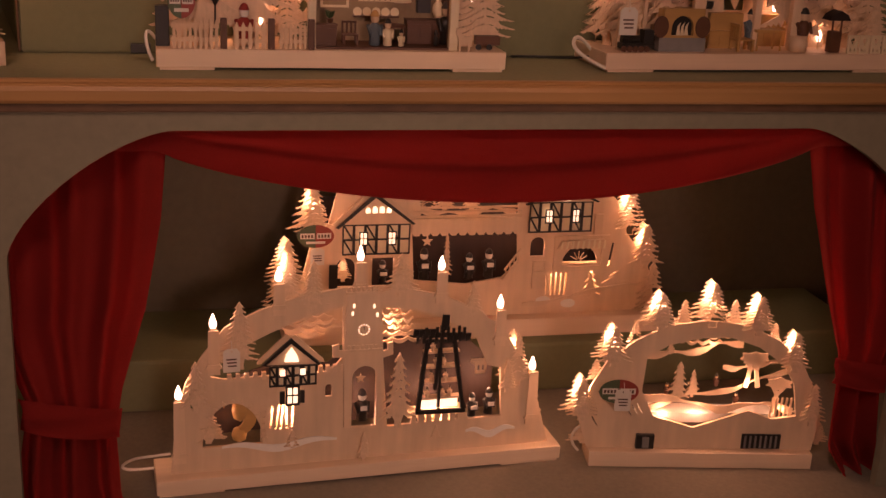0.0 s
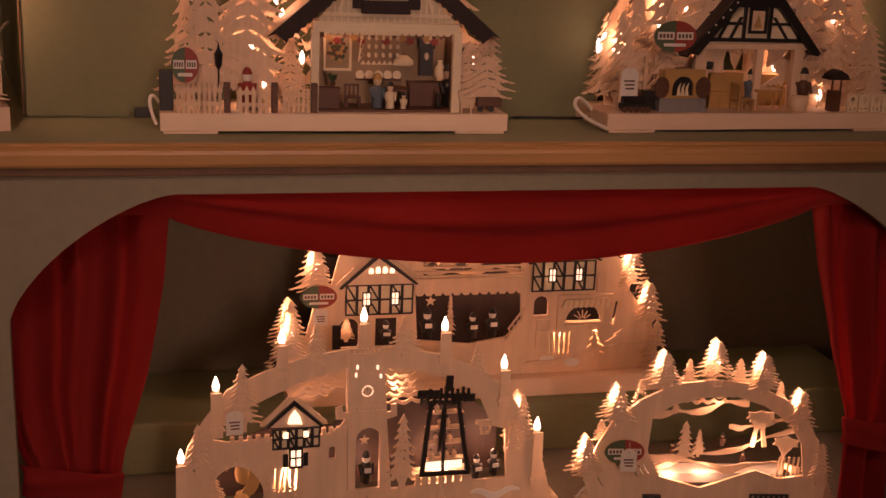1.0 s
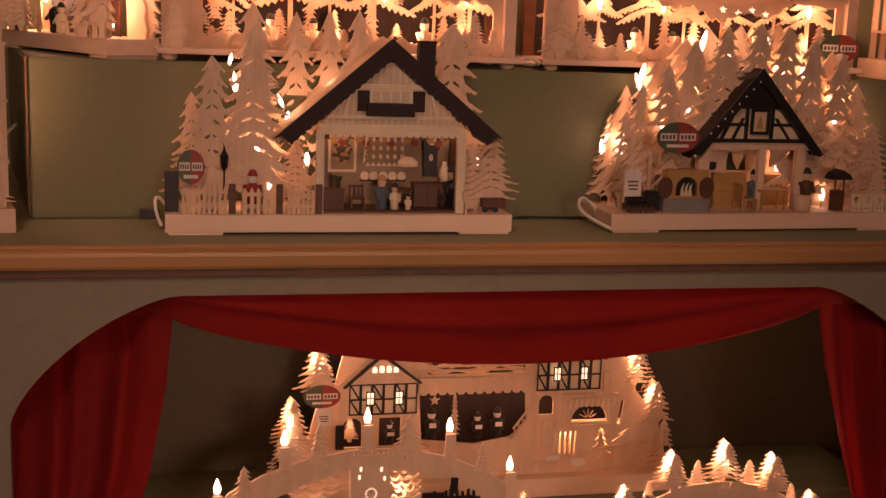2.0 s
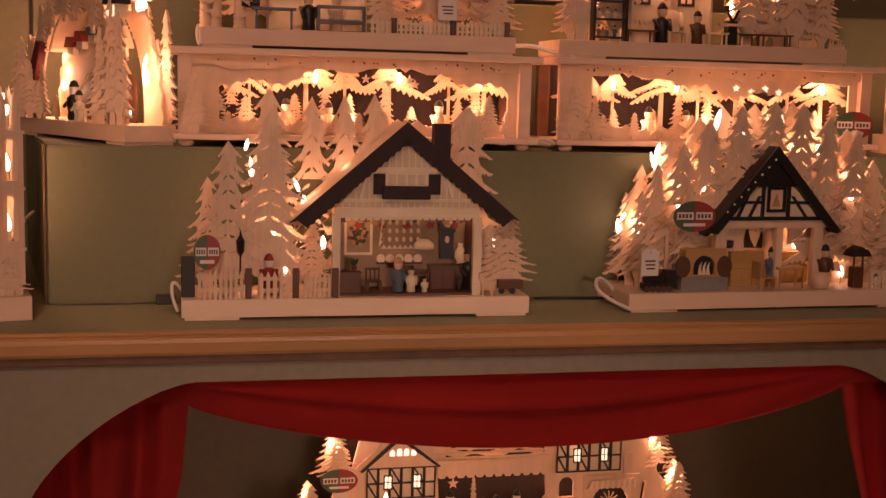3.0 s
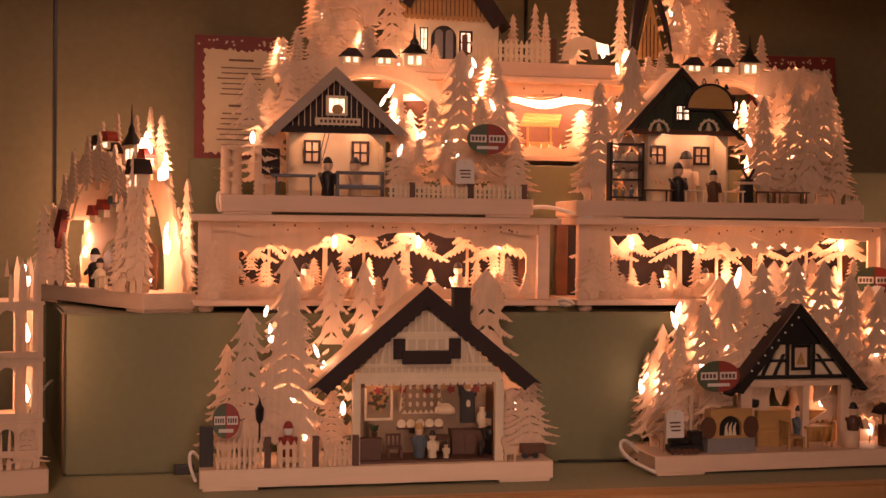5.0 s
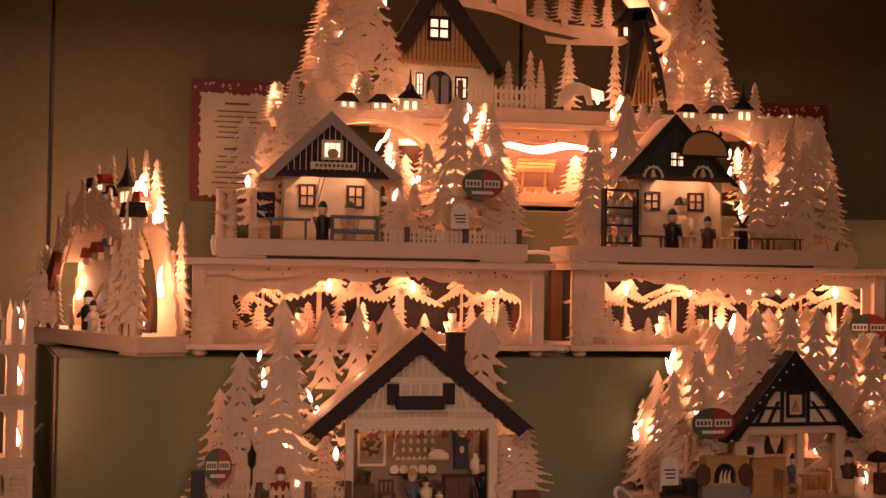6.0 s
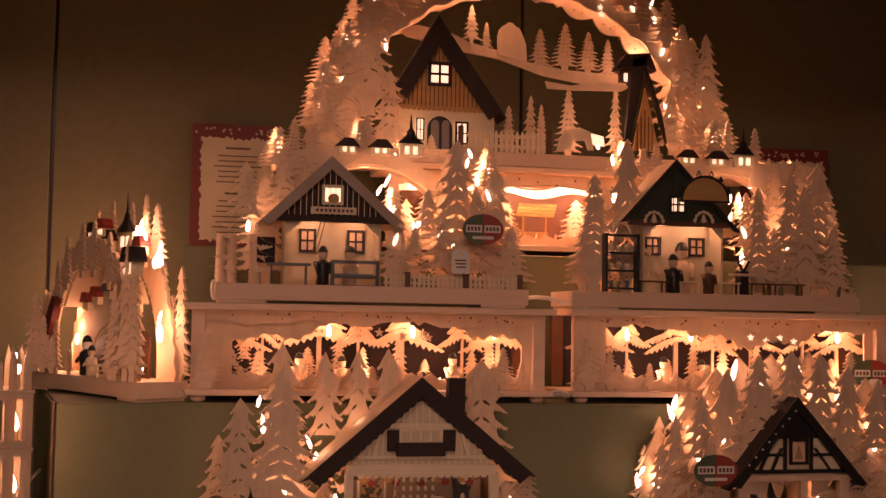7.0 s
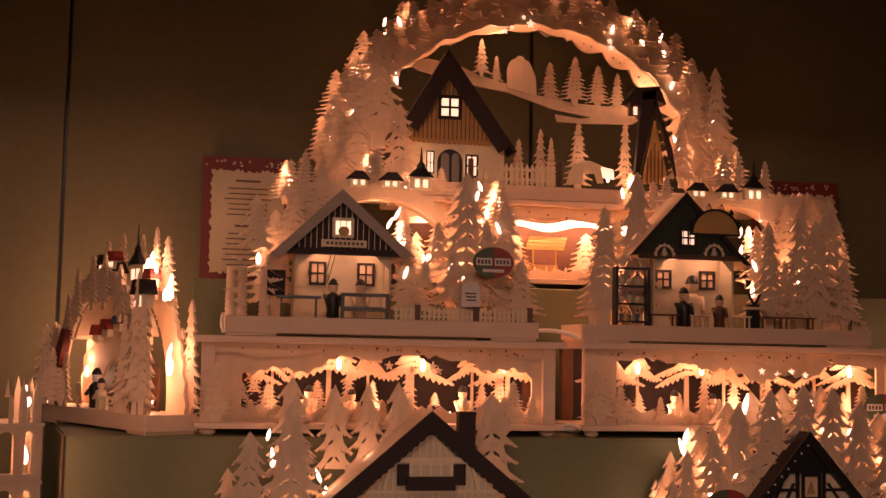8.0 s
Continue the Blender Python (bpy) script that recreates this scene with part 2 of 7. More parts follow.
setting("niche_floor", box(NL, NR, APRON_Y - 0.12, NB, FLOOR_Z - 0.03, FLOOR_Z, 0.004), NICHEFLOOR, "grey cloth-covered niche floor", "floor")
setting("niche_step", box(-0.40, 1.30, 1.868, NB - 0.002, FLOOR_Z + 0.001, STEP_Z, 0.006), SAGE, "sage-green cloth step in the niche", "step")

# two risers on the shelf
step = bmesh.new()
low = [(-0.163, RISER_Y), (1.90, RISER_Y + 0.01), (1.90, WALL_Y - 0.004), (-0.243, WALL_Y - 0.004)]
a = [step.verts.new((x, y, SHELF + 0.001)) for x, y in low]
b = [step.verts.new((x, y, RISER_Z)) for x, y in low]
step.faces.new(a), step.faces.new(b)
for i in range(4):
    step.faces.new((a[i], a[(i + 1) % 4], b[(i + 1) % 4], b[i]))
bmesh.ops.bevel(step, geom=step.edges[:], offset=0.003, segments=2, affect="EDGES")
riser = setting("riser", step, SAGE, "sage-green painted riser box", "riser")
setting("back_riser", box(-0.01, 1.25, 1.842, WALL_Y - 0.006, RISER_Z + 0.001, BACK_Z, 0.003), SAGE, "second sage-green riser box against the wall", "riser")
part("edge_board", box(-0.1655, -0.1625, RISER_Y - 0.002, RISER_Y + 0.010, SHELF + 0.002, RISER_Z + 0.002, 0.001), EDGE_AND_SHADOW, riser, "brown worn board edge")
# ---- fretwork shapes ----
def fir(seed, tiers=7, spread=0.30, slits=True, foot=0.05):
    """Outlines of a sawn fir of height 1: hooked drooping boughs with toothed undersides, deep notches and crescent slits."""
    rnd = random.Random(seed)
    sides, holes = [], []
    reach = 0.90 - foot
    for side in (1, -1):
        pts = []
        for i in range(tiers):
            f = (i + 1) / tiers
            tip = side * spread * (0.17 + 0.83 * f) * rnd.uniform(0.78, 1.10)
            top = 0.97 - reach * (i / tiers) ** 1.06
            low = 0.97 - reach * f ** 1.06 + rnd.uniform(-0.008, 0.010)
            gap = top - low
            hook = rnd.uniform(-0.05, 0.16) * gap
            pts += [(tip * 0.52, top - gap * 0.34), (tip * 0.80, low + gap * 0.26), (tip, low + hook), (tip * 0.90, low - gap * 0.04), (tip * 0.80, low + gap * 0.02)]
            for k in (0.68, 0.56, 0.45):
                pts += [(tip * (k + 0.07), low + gap * (0.40 - 0.32 * k)), (tip * k, low + gap * rnd.uniform(0.0, 0.10))]
            notch = rnd.uniform(0.26, 0.38)
            pts.append((tip * notch, low + gap * 0.44))
            if slits and i > 1 and i < tiers - 1 and rnd.random() < 0.8:
                a, b = tip * rnd.uniform(0.03, 0.07), tip * (notch - 0.03)
                t, c = gap * rnd.uniform(0.16, 0.26), low + gap * 0.60
                holes.append([(a, c + gap * 0.24), (a + (b - a) * 0.5, c + gap * 0.14), (b, c - gap * 0.06), (b, c - gap * 0.06 - t * 0.5), (a + (b - a) * 0.72, c + gap * 0.08 - t * 1.1),
                              (a + (b - a) * 0.55, c + gap * 0.10 - t * 0.7), (a + (b - a) * 0.35, c + gap * 0.14 - t * 1.1), (a, c + gap * 0.20 - t * 0.5)])
        sides.append(pts)
    right, left = sides
    outline = [(0.0, 1.0)] + right + [(0.045, 0.08), (0.05, 0.0), (-0.05, 0.0), (-0.045, 0.08)] + left[::-1]
    return [outline] + holes


def pine(seed):
    """A tall bare-stemmed sawn pine of height 1: a stem plate and a broad crown of drooping toothed boughs."""
    rnd = random.Random(seed)
    bm = bmesh.new()
    layers = [plate([[(0.045, 0.0), (0.036, 0.30), (0.030, 0.96), (-0.026, 0.96), (-0.032, 0.30), (-0.055, 0.0)]], 0.003)]
    for i in range(4):
        for side in (1, -1):
            tip, drop = side * (0.30 + 0.12 * i) * rnd.uniform(0.70, 1.15), rnd.uniform(0.10, 0.26)
            z, thick, n = 1.0 - 0.085 * i, rnd.uniform(0.10, 0.14), 14
            up = [(tip * k / n - side * 0.02, z - drop * (k / n) ** 1.7) for k in range(n + 1)]
            low = [(x, h - thick * math.sin(math.pi * min(0.97, 0.12 + 0.86 * k / n)) ** 0.7 * (1.0 if k % 2 else 0.55)) for k, (x, h) in enumerate(up)]
            layers.append(plate([up + low[::-1]], 0.003))
    for k, me in enumerate(layers):
        me.transform(Matrix.Translation((0, -0.0011 * k, 0)))
        bm.from_mesh(me)
        bpy.data.meshes.remove(me)
    return as_mesh(bm, "pine_tree")


FIRS = [plate(fir(s, tiers, spread, True), 0.0036) for s, tiers, spread in ((1, 9, 0.25), (2, 8, 0.27), (3, 10, 0.23), (4, 7, 0.30), (5, 11, 0.24), (6, 9, 0.28))]
PINES = [pine(seed) for seed in (21, 22, 23, 24)]
SMALL_FIRS = [plate(fir(s, tiers, spread, False, 0.02), 0.003) for s, tiers, spread in ((11, 5, 0.27), (12, 6, 0.25), (13, 5, 0.32))]
FIR_W = (0.25, 0.27, 0.23, 0.30, 0.24, 0.28)
SMALL_W = (0.27, 0.25, 0.32)


def fir_at(parent, x, top, bottom, width, y, kind=0, mat=None, small=False, lean=0.0):
    """A sawn fir under a thing: its middle, top, foot and full width."""
    meshes, ws = (SMALL_FIRS, SMALL_W) if small else (FIRS, FIR_W)
    k = kind % len(meshes)
    h = top - bottom
    flip = -1 if (kind // len(meshes)) % 2 else 1
    return part("fir_tree", meshes[k], mat or PLY, parent, "", (x, y, bottom), (flip * 1.36 * width / (2 * ws[k]), 1, h), (0, lean, 0))


def glow_fir(parent, x, top, bottom, width, y, kind=0, power=0.10, shift=-0.005):
    """Two sawn firs one behind the other with a bulb between them."""
    fir_at(parent, x, top, bottom, width, y, kind)
    fir_at(parent, x + shift, top + 0.002, bottom, width * 1.08, y + 0.017, kind + 3)
    bulb = part("bulb", lathe([(0.0022, -0.007), (0.0034, -0.002), (0.0032, 0.002), (0.0008, 0.006)], 8), FLAME, parent, "glowing clear bulb", (x, y + 0.0075, top - (top - bottom) * 0.42), smooth=True)
    glow(*(parent.matrix_world @ Vector((x - 0.001, y + 0.0085, top - (top - bottom) * 0.30))), power, 0.003)
    return bulb


def firs(parent, rows, y, mat=None, small=False):
    """Rows of x, top, foot, width."""
    for i, (x, top, bottom, width) in enumerate(rows):
        fir_at(parent, x, top, bottom, width, y + 0.0045 * (i % 3), i + int(abs(x) * 977) % 7, mat, small)


def flame(parent, x, y, z, h=0.018, power=0.0, holder=0.0):
    """A small candle bulb, on a turned wooden candle if holder is its height."""
    c = part("candle", lathe([(0.0055, -holder), (0.0055, -0.002), (0.0048, 0.0)], 12), PLY, parent, "", (x, y, z), smooth=True) if holder else parent
    at = (0, 0, 0) if holder else (x, y, z)
    r = h * 0.26
    part("bulb", lathe([(r * 0.7, 0.0), (r, h * 0.22), (r * 0.92, h * 0.42), (r * 0.5, h * 0.72), (r * 0.12, h)], 10), FLAME, c, "glowing candle bulb", at, smooth=True)
    if power:
        place = parent.matrix_world @ Vector((x, y + 0.0, z + h * 1.3))
        glow(*place, power)


BULB_MESH = as_mesh(lathe([(0.0016, -0.008), (0.0030, -0.005), (0.0036, 0.0), (0.0030, 0.004), (0.0006, 0.009)], 10), "bulb")
BULB_MESH.shade_smooth()


def lit(parent, x, y, z, power=0.3, size=0.010, bulb=True):
    """A bulb tucked behind the fretwork, and its light just over it."""
    if bulb:
        part("bulb", BULB_MESH, FLAME, parent, "glowing clear bulb", (x, y, z - 0.015))
    return glow(*(parent.matrix_world @ Vector((x, y, z + 0.004))), power, size)


def sparks(parent, places, y, size=1.0):
    """Small tilted bulbs that peep out between the boughs."""
    for k, (x, z) in enumerate(places):
        part("bulb", BULB_MESH, FLAME, parent, "glowing clear bulb", (x, y, z), (0.62 * size, 0.62 * size, (0.80 + 0.15 * (k % 3)) * size), (0, (12, -22, 26, -8, 18)[k % 5], 0))


def base_board(parent, x0, x1, depth, h, mat=None, feet=True, lift=0.0035):
    """A planed base board on two flat foot strips."""
    mat = mat or PINE
    part("base_board", box(x0, x1, 0, depth, lift, h, 0.0016), mat, parent, "planed wooden base board")
    if feet:
        w = (x1 - x0) * 0.15
        for a in (x0 + 0.004, x1 - 0.004 - w):
            part("foot_strip", box(a, a + w, 0.002, depth - 0.002, 0.0, lift, 0.0005), mat, parent)


def picket_fence(parent, x0, x1, z0, h, y, n, mat, posts=()):
    f = part("fence", box(x0, x1, y - 0.001, y + 0.001, z0 + h * 0.22, z0 + h * 0.36), mat, parent, "small picket fence")
    part("rail", box(x0, x1, y - 0.001, y + 0.001, z0 + h * 0.66, z0 + h * 0.80), mat, f)
    w = (x1 - x0) / n
    pale = plate([[(-w * 0.28, 0), (w * 0.28, 0), (w * 0.28, h * 0.86), (0, h), (-w * 0.28, h * 0.86)]], 0.002)
    for i in range(n):
        part("pale", pale, mat, f, "", (x0 + (i + 0.5) * w, y - 0.002, z0))
    for p in posts:
        part("post", box(p - 0.004, p + 0.004, y - 0.005, y + 0.003, z0, z0 + h * 1.12, 0.0006), BROWN, f, "dark brown post")


def gable_roof(parent, ax, az, lx, lz, rx, rz, y0, y1, thick, fascia, deck, scallop=0.0):
    """Two roof slopes with front boards; a: the ridge, l and r: the eaves."""
    for name, ex, ez in (("roof", lx, lz), ("roof", rx, rz)):
        dx, dz = ex - ax, ez - az
        n = math.hypot(dx, dz)
        ux, uz = dx / n, dz / n
        px, pz = (uz, -ux) if dx > 0 else (-uz, ux)
        if pz > 0:
            px, pz = -px, -pz
        slab = bmesh.new()
        t = 0.004
        quad = [(ax, az), (ex, ez), (ex + px * t, ez + pz * t), (ax, az + pz * t * 1.3)]
        f = [slab.verts.new((x, y0 + 0.003, z)) for x, z in quad]
        b = [slab.verts.new((x, y1, z)) for x, z in quad]
        slab.faces.new(f), slab.faces.new(b)
        for i in range(4):
            slab.faces.new((f[i], f[(i + 1) % 4], b[(i + 1) % 4], b[i]))
        r = part(name, slab, deck, parent, "pitched roof slope")
        drop = thick / max(0.3, abs(ux)) if abs(ux) > 0.2 else thick
        outline = [(ax, az + 0.001), (ex, ez), (ex - ux * thick * 0.5 + px * thick * 0.2, ez - uz * thick * 0.5 + pz * thick * 0.2 - 0.0)]
        m = 36 if scallop else 4
        for i in range(m + 1):
            k = 0.93 * (1 - i / m)
            wob = scallop * (1 if i % 2 else 0)
            outline.append((ax + dx * k + px * (thick - wob), az + dz * k + pz * (thick - wob)))
        outline[-1] = (ax, az - drop)
        part("barge_board", plate([outline], 0.004), fascia, r, "", (0, y0, 0))


def framed_window(parent, x0, x1, z0, z1, y, frame_mat, pane_mat, bars=True, name="window"):
    w = (x1 - x0) * 0.14
    hole = [rect(x0 + w, x1 - w, z0 + w, z1 - w)]
    win = part(name, plate([rect(x0, x1, z0, z1)] + hole, 0.003), frame_mat, parent, "", (0, y, 0))
    part("pane", plate([rect(x0 + w * 0.5, x1 - w * 0.5, z0 + w * 0.5, z1 - w * 0.5)], 0.001), pane_mat, win, "", (0, 0.002, 0))
    if bars:
        c, m, b = (x0 + x1) / 2, (z0 + z1) / 2, w * 0.35
        part("glazing_bar", plate([rect(c - b, c + b, z0 + w * 0.8, z1 - w * 0.8)], 0.002), frame_mat, win, "", (0, 0.0002, 0))
        part("glazing_bar", plate([rect(x0 + w * 0.8, x1 - w * 0.8, m - b, m + b)], 0.002), frame_mat, win, "", (0, 0.0006, 0))
    return win


def figurine(parent, x, y, z, h, coat, head=None, hat=None, name="figurine"):
    """A small turned toy figure, one plain shape."""
    prof = [(0.12, 0.0), (0.17, 0.03), (0.15, 0.20), (0.19, 0.40), (0.18, 0.55), (0.10, 0.62), (0.06, 0.64), (0.10, 0.67), (0.125, 0.74), (0.118, 0.80), (0.132, 0.82), (0.130, 0.84), (0.112, 0.88), (0.085, 0.95), (0.03, 0.99)]
    bm = lathe([(r * h, k * h) for r, k in prof], 12)
    for s in (-1, 1):
        arm = bmesh.ops.create_cone(bm, cap_ends=True, segments=8, radius1=0.045 * h, radius2=0.055 * h, depth=0.34 * h)
        bmesh.ops.transform(bm, matrix=Matrix.Translation((s * 0.17 * h, -0.10 * h, 0.44 * h)) @ Euler((radians(-42), radians(12 * s), 0)).to_matrix().to_4x4(), verts=arm["verts"])
    me = as_mesh(bm, name)
    for m in (coat, head or PLY, hat or BLACK):
        me.materials.append(m)
    for f in me.polygons:
        f.use_smooth = True
        c = f.center
        if abs(c.x) < 0.14 * h and c.z > 0.645 * h:
            f.material_index = 1 if c.z < 0.815 * h else 2
    return part(name, me, coat, parent, "small turned wooden toy figure", (x, y, z))


def swing_tag(place, w=0.062, h=0.040, turn=0.0, price=True):
    """An oval two-colour hang tag with two white fields of unreadable print."""
    t = thing("hang_tag", "oval green and red card tag hung on the fretwork", "tag", place, turn, "hang tags")
    body = part("card", plate([oval(0, 0, w / 2, h / 2, 28, 90, 270)], 0.001), TAGGREEN, t, "green half of the card")
    part("card", plate([oval(0, 0, w / 2, h / 2, 28, -90, 90)], 0.001), TAGRED, t, "red half of the card")
    for x0, x1 in ((-w * 0.42, -w * 0.03), (w * 0.03, w * 0.42)):
        f = part("white_field", plate([rect(x0, x1, -h * 0.10, h * 0.14)], 0.0006), TAGWHITE, t, "", (0, -0.001, 0))
        for i in range(4):
            s = (x1 - x0) / 4.6
            part("print_bar", plate([rect(x0 + s * (i + 0.4), x0 + s * (i + 1.05), -h * 0.05, h * 0.08)], 0.0004), INK, f, "", (0, -0.0006, 0))
    part("print_bar", plate([rect(-w * 0.26, w * 0.26, -h * 0.32, -h * 0.22)], 0.0006), TAGWHITE, t, "", (0, -0.001, 0))
    return t


def price_tag(place, w=0.024, h=0.037, turn=0.0):
    t = thing("price_tag", "white string price tag hung on the fretwork", "tag", place, turn, "price tags")
    card = part("card", plate([[(-w / 2, -h / 2), (w / 2, -h / 2), (w / 2, h * 0.36), (w * 0.3, h / 2), (-w * 0.3, h / 2), (-w / 2, h * 0.36)], oval(0, h * 0.38, w * 0.07, w * 0.07, 8)], 0.0008), TAGWHITE, t, "white card")
    for i, k in enumerate((0.02, -0.12, -0.26)):
        part("print_bar", plate([rect(-w * (0.32 - 0.05 * i), w * 0.3, h * k, h * (k + 0.06))], 0.0004), INK, card, "", (0, -0.0007, 0))
    tube([(0, -0.0005, h * 0.38), (0.001, 0.001, h * 0.55), (0.0, 0.003, h * 0.8)], 0.0004, CABLE, "string", t)
    return t



# ---- red curtains of the niche ----
def cloth(rows, cols, place):
    """A doubled sheet from a function of two shares."""
    bm = bmesh.new()
    g = [[bm.verts.new(place(j / cols, i / rows)) for j in range(cols + 1)] for i in range(rows + 1)]
    for i in range(rows):
        for j in range(cols):
            bm.faces.new((g[i][j], g[i][j + 1], g[i + 1][j + 1], g[i + 1][j]))
    bmesh.ops.solidify(bm, geom=bm.faces[:], thickness=0.0012)
    return bm


def side_curtain(name, flip, inner, outer, seed):
    """A gathered curtain: inner and outer edge as (height, x) rows, tied in at the waist."""
    rnd = random.Random(seed)
    ph = [rnd.uniform(0, 6.28) for _ in range(4)]

    def at(rows, z):
        zs = [r[0] for r in rows]
        return float(np.interp(z, zs[::-1], [r[1] for r in rows][::-1]))

    def place(u, v):
        z = 1.196 - v * (1.196 - FLOOR_Z - 0.003)
        a, b = at(outer, z), at(inner, z)
        tight = math.exp(-((z - 0.80) / 0.05) ** 2)
        fold = 0.017 * math.sin(u * 5.4 * math.pi + ph[0] + 0.5 * math.sin(z * 6)) + 0.005 * math.sin(u * 11.0 * math.pi + ph[1] + z * 3) + 0.0008 * math.sin(u * 17 + z * 19)
        return (a + (b - a) * u, 1.508 + fold * (1 - 0.45 * tight) - 0.012 * tight, z)

    t = thing(name, "red cotton curtain gathered and tied at the waist", "curtain", (0, 0, 0), 0, "niche curtains")
    part("drape", cloth(60, 70, place), RED, t, "hanging red cloth", smooth=True)

    def band(u, v):
        z = 0.815 - 0.045 * v - 0.02 * (u if flip > 0 else 1 - u)
        a, b = at(outer, z) - 0.004, at(inner, z) + 0.004
        if flip < 0:
            a, b = at(outer, z) + 0.004, at(inner, z) - 0.004
        return (a + (b - a) * u, 1.478 + 0.012 * abs(2 * u - 1) ** 3 + 0.0025 * math.sin(v * 9 + u * 5) - 0.004 * math.sin(math.pi * v), z)

    part("tie_band", cloth(8, 20, band), RED, t, "broad red tie band", smooth=True)
    return t


side_curtain("curtain", 1, [(1.196, 0.0219), (1.05, 0.0087), (0.93, -0.0135), (0.82, -0.0467), (0.76, -0.0561), (0.66, -0.0527), (0.60, -0.0343)],
             [(1.196, -0.21), (0.9, -0.21), (0.80, -0.168), (0.70, -0.185), (0.6, -0.19)], 3)
side_curtain("curtain", -1, [(1.196, 0.9045), (1.05, 0.9329), (0.93, 0.9672), (0.82, 1.0027), (0.76, 1.0077), (0.66, 1.0115), (0.60, 1.0551)],
             [(1.196, 1.13), (0.9, 1.14), (0.80, 1.10), (0.70, 1.115), (0.6, 1.13)], 8)


def swag(u, v):
    x = -0.10 + u * 1.13
    s = max(0.0, min(1.0, (x - 0.01) / 0.90))
    drop = 0.028 + 0.075 * math.sin(math.pi * s) ** 0.72 if 0 < s < 1 else 0.028
    z = 1.192 - v * (0.020 + drop)
    ridge = 0.010 * math.exp(-((v - 0.42 - 0.12 * math.sin(math.pi * s)) / 0.07) ** 2) * math.sin(math.pi * s) ** 0.5 if 0 < s < 1 else 0
    return (x, 1.484 - ridge - 0.006 * math.sin(v * 3.0) - 0.0025 * math.sin(7 * v + 9 * s) - 0.004 * math.sin(s * 5 + v * 4), z)


v = thing("valance", "red cotton swag hung across the niche opening", "curtain", (0, 0, 0))
part("swag", cloth(26, 80, swag), RED, v, "draped red cloth", smooth=True)
part("curtain_rod", box(-0.22, 1.15, 1.494, 1.500, 1.200, 1.206, 0.001), BROWN, v)


# ---- candle arch in the niche front ----
def arch_band(cx, cz, rx, rz, w0, w1, a0=0, a1=180, n=40, rnd=None, jag=0.0, scallop=0.0):
    """An arched band: outer radii rx, rz, widths at its feet and crown."""
    out, inn = [], []
    for i in range(n + 1):
        a = radians(a0 + (a1 - a0) * i / n)
        w = w0 + (w1 - w0) * math.sin(a) + scallop * (abs(math.sin(i * 0.62)) - 0.5) + 0.4 * scallop * math.sin(i * 2.3)
        j = jag * ((i % 2) - 0.5)
        out.append((cx + (rx + j) * math.cos(a), cz + (rz + j) * math.sin(a)))
        inn.append((cx + (rx - w) * math.cos(a), cz + (rz - w) * math.sin(a)))
    return out + inn[::-1]


def timbered_front(parent, x0, x1, z0, z1, y, cells=5):
    """A black half-timbered wall panel with diagonal braces, over pale wood."""
    w = (x1 - x0) / cells
    t = 0.0022
    holes = []
    m = (z0 + z1) / 2
    for i in range(cells):
        a, b = x0 + i * w + t, x0 + (i + 1) * w - t
        for c, d in ((z0 + t, m - t * 0.6), (m + t * 0.6, z1 - t)):
            if i % 2 == 0:
                holes.append([(a, c), (b - t, c), (a, d - t)])
                holes.append([(b, c + t), (b, d), (a + t, d)])
            else:
                holes.append(rect(a, b, c, d))
    part("pale_backing", plate([rect(x0 + 0.001, x1 - 0.001, z0 + 0.001, z1 - 0.001)], 0.002), WHITE, parent, "", (0, y + 0.003, 0))
    return part("timber_frame", plate([rect(x0, x1, z0, z1)] + holes, 0.003), BLACK, parent, "black half-timbered frame", (0, y, 0))


def roof_lines(parent, ax, az, lx, lz, rx, rz, y, w, mat=None, snow=True):
    """A steep sawn gable: two rafters and a snow-covered cap."""
    o = [(ax, az), (rx, rz), (rx - w * 0.7, rz - w * 0.3), (ax, az - w * 1.5), (lx + w * 0.7, lz - w * 0.3), (lx, lz)]
    r = part("gable_frame", plate([o], 0.004), mat or BLACK, parent, "dark gable rafters", (0, y - 0.001, 0))
    part("gable_board", plate([[(ax, az - w * 0.6), (rx - w * 0.6, rz - w * 0.2), (lx + w * 0.6, lz - w * 0.2)]], 0.003), PLY, parent, "", (0, y + 0.003, 0))
    if snow:
        s = [(ax, az + w * 0.15), (ax + w * 1.2, az + w * 0.5), (rx + w * 0.9, rz + w * 0.8), (rx + w * 1.1, rz), (rx, rz + w * 0.1), (ax, az - w * 0.3), (lx, lz + w * 0.1), (lx - w * 1.1, lz), (lx - w * 0.9, lz + w * 0.8), (ax - w * 1.2, az + w * 0.7)]
        part("snow_cap", plate([s], 0.004), PLY, parent, "", (0, y + 0.006, 0))
    return r


def lamp_board(parent, x0, x1, z0, z1, y, power=0.0):
    """A pale reflector added behind cut slots to make them glow, with a bulb's light between."""
    part("lamp_board", plate([rect(x0, x1, z0, z1)], 0.002), WHITE, parent, "added pale reflector behind the cut slots", (0, y + 0.022, 0))
    if power:
        glow(*(parent.matrix_world @ Vector(((x0 + x1) / 2, y + 0.010, (z0 + z1) / 2))), power, 0.004)


def slot(x, z, h, lean=0.0, w=0.0036):
    return [(x, z), (x + w, z), (x + w + lean, z + h), (x + lean, z + h)]


fro = thing("candle_arch", "large pale wooden candle arch with castle, mill and lit candles", "candle arch", (0.305, 1.595, FLOOR_Z), 2.9)
base_board(fro, -0.312, 0.312, 0.075, 0.026, PINE)
FY = 0.022
L0, R0 = -0.290, 0.296
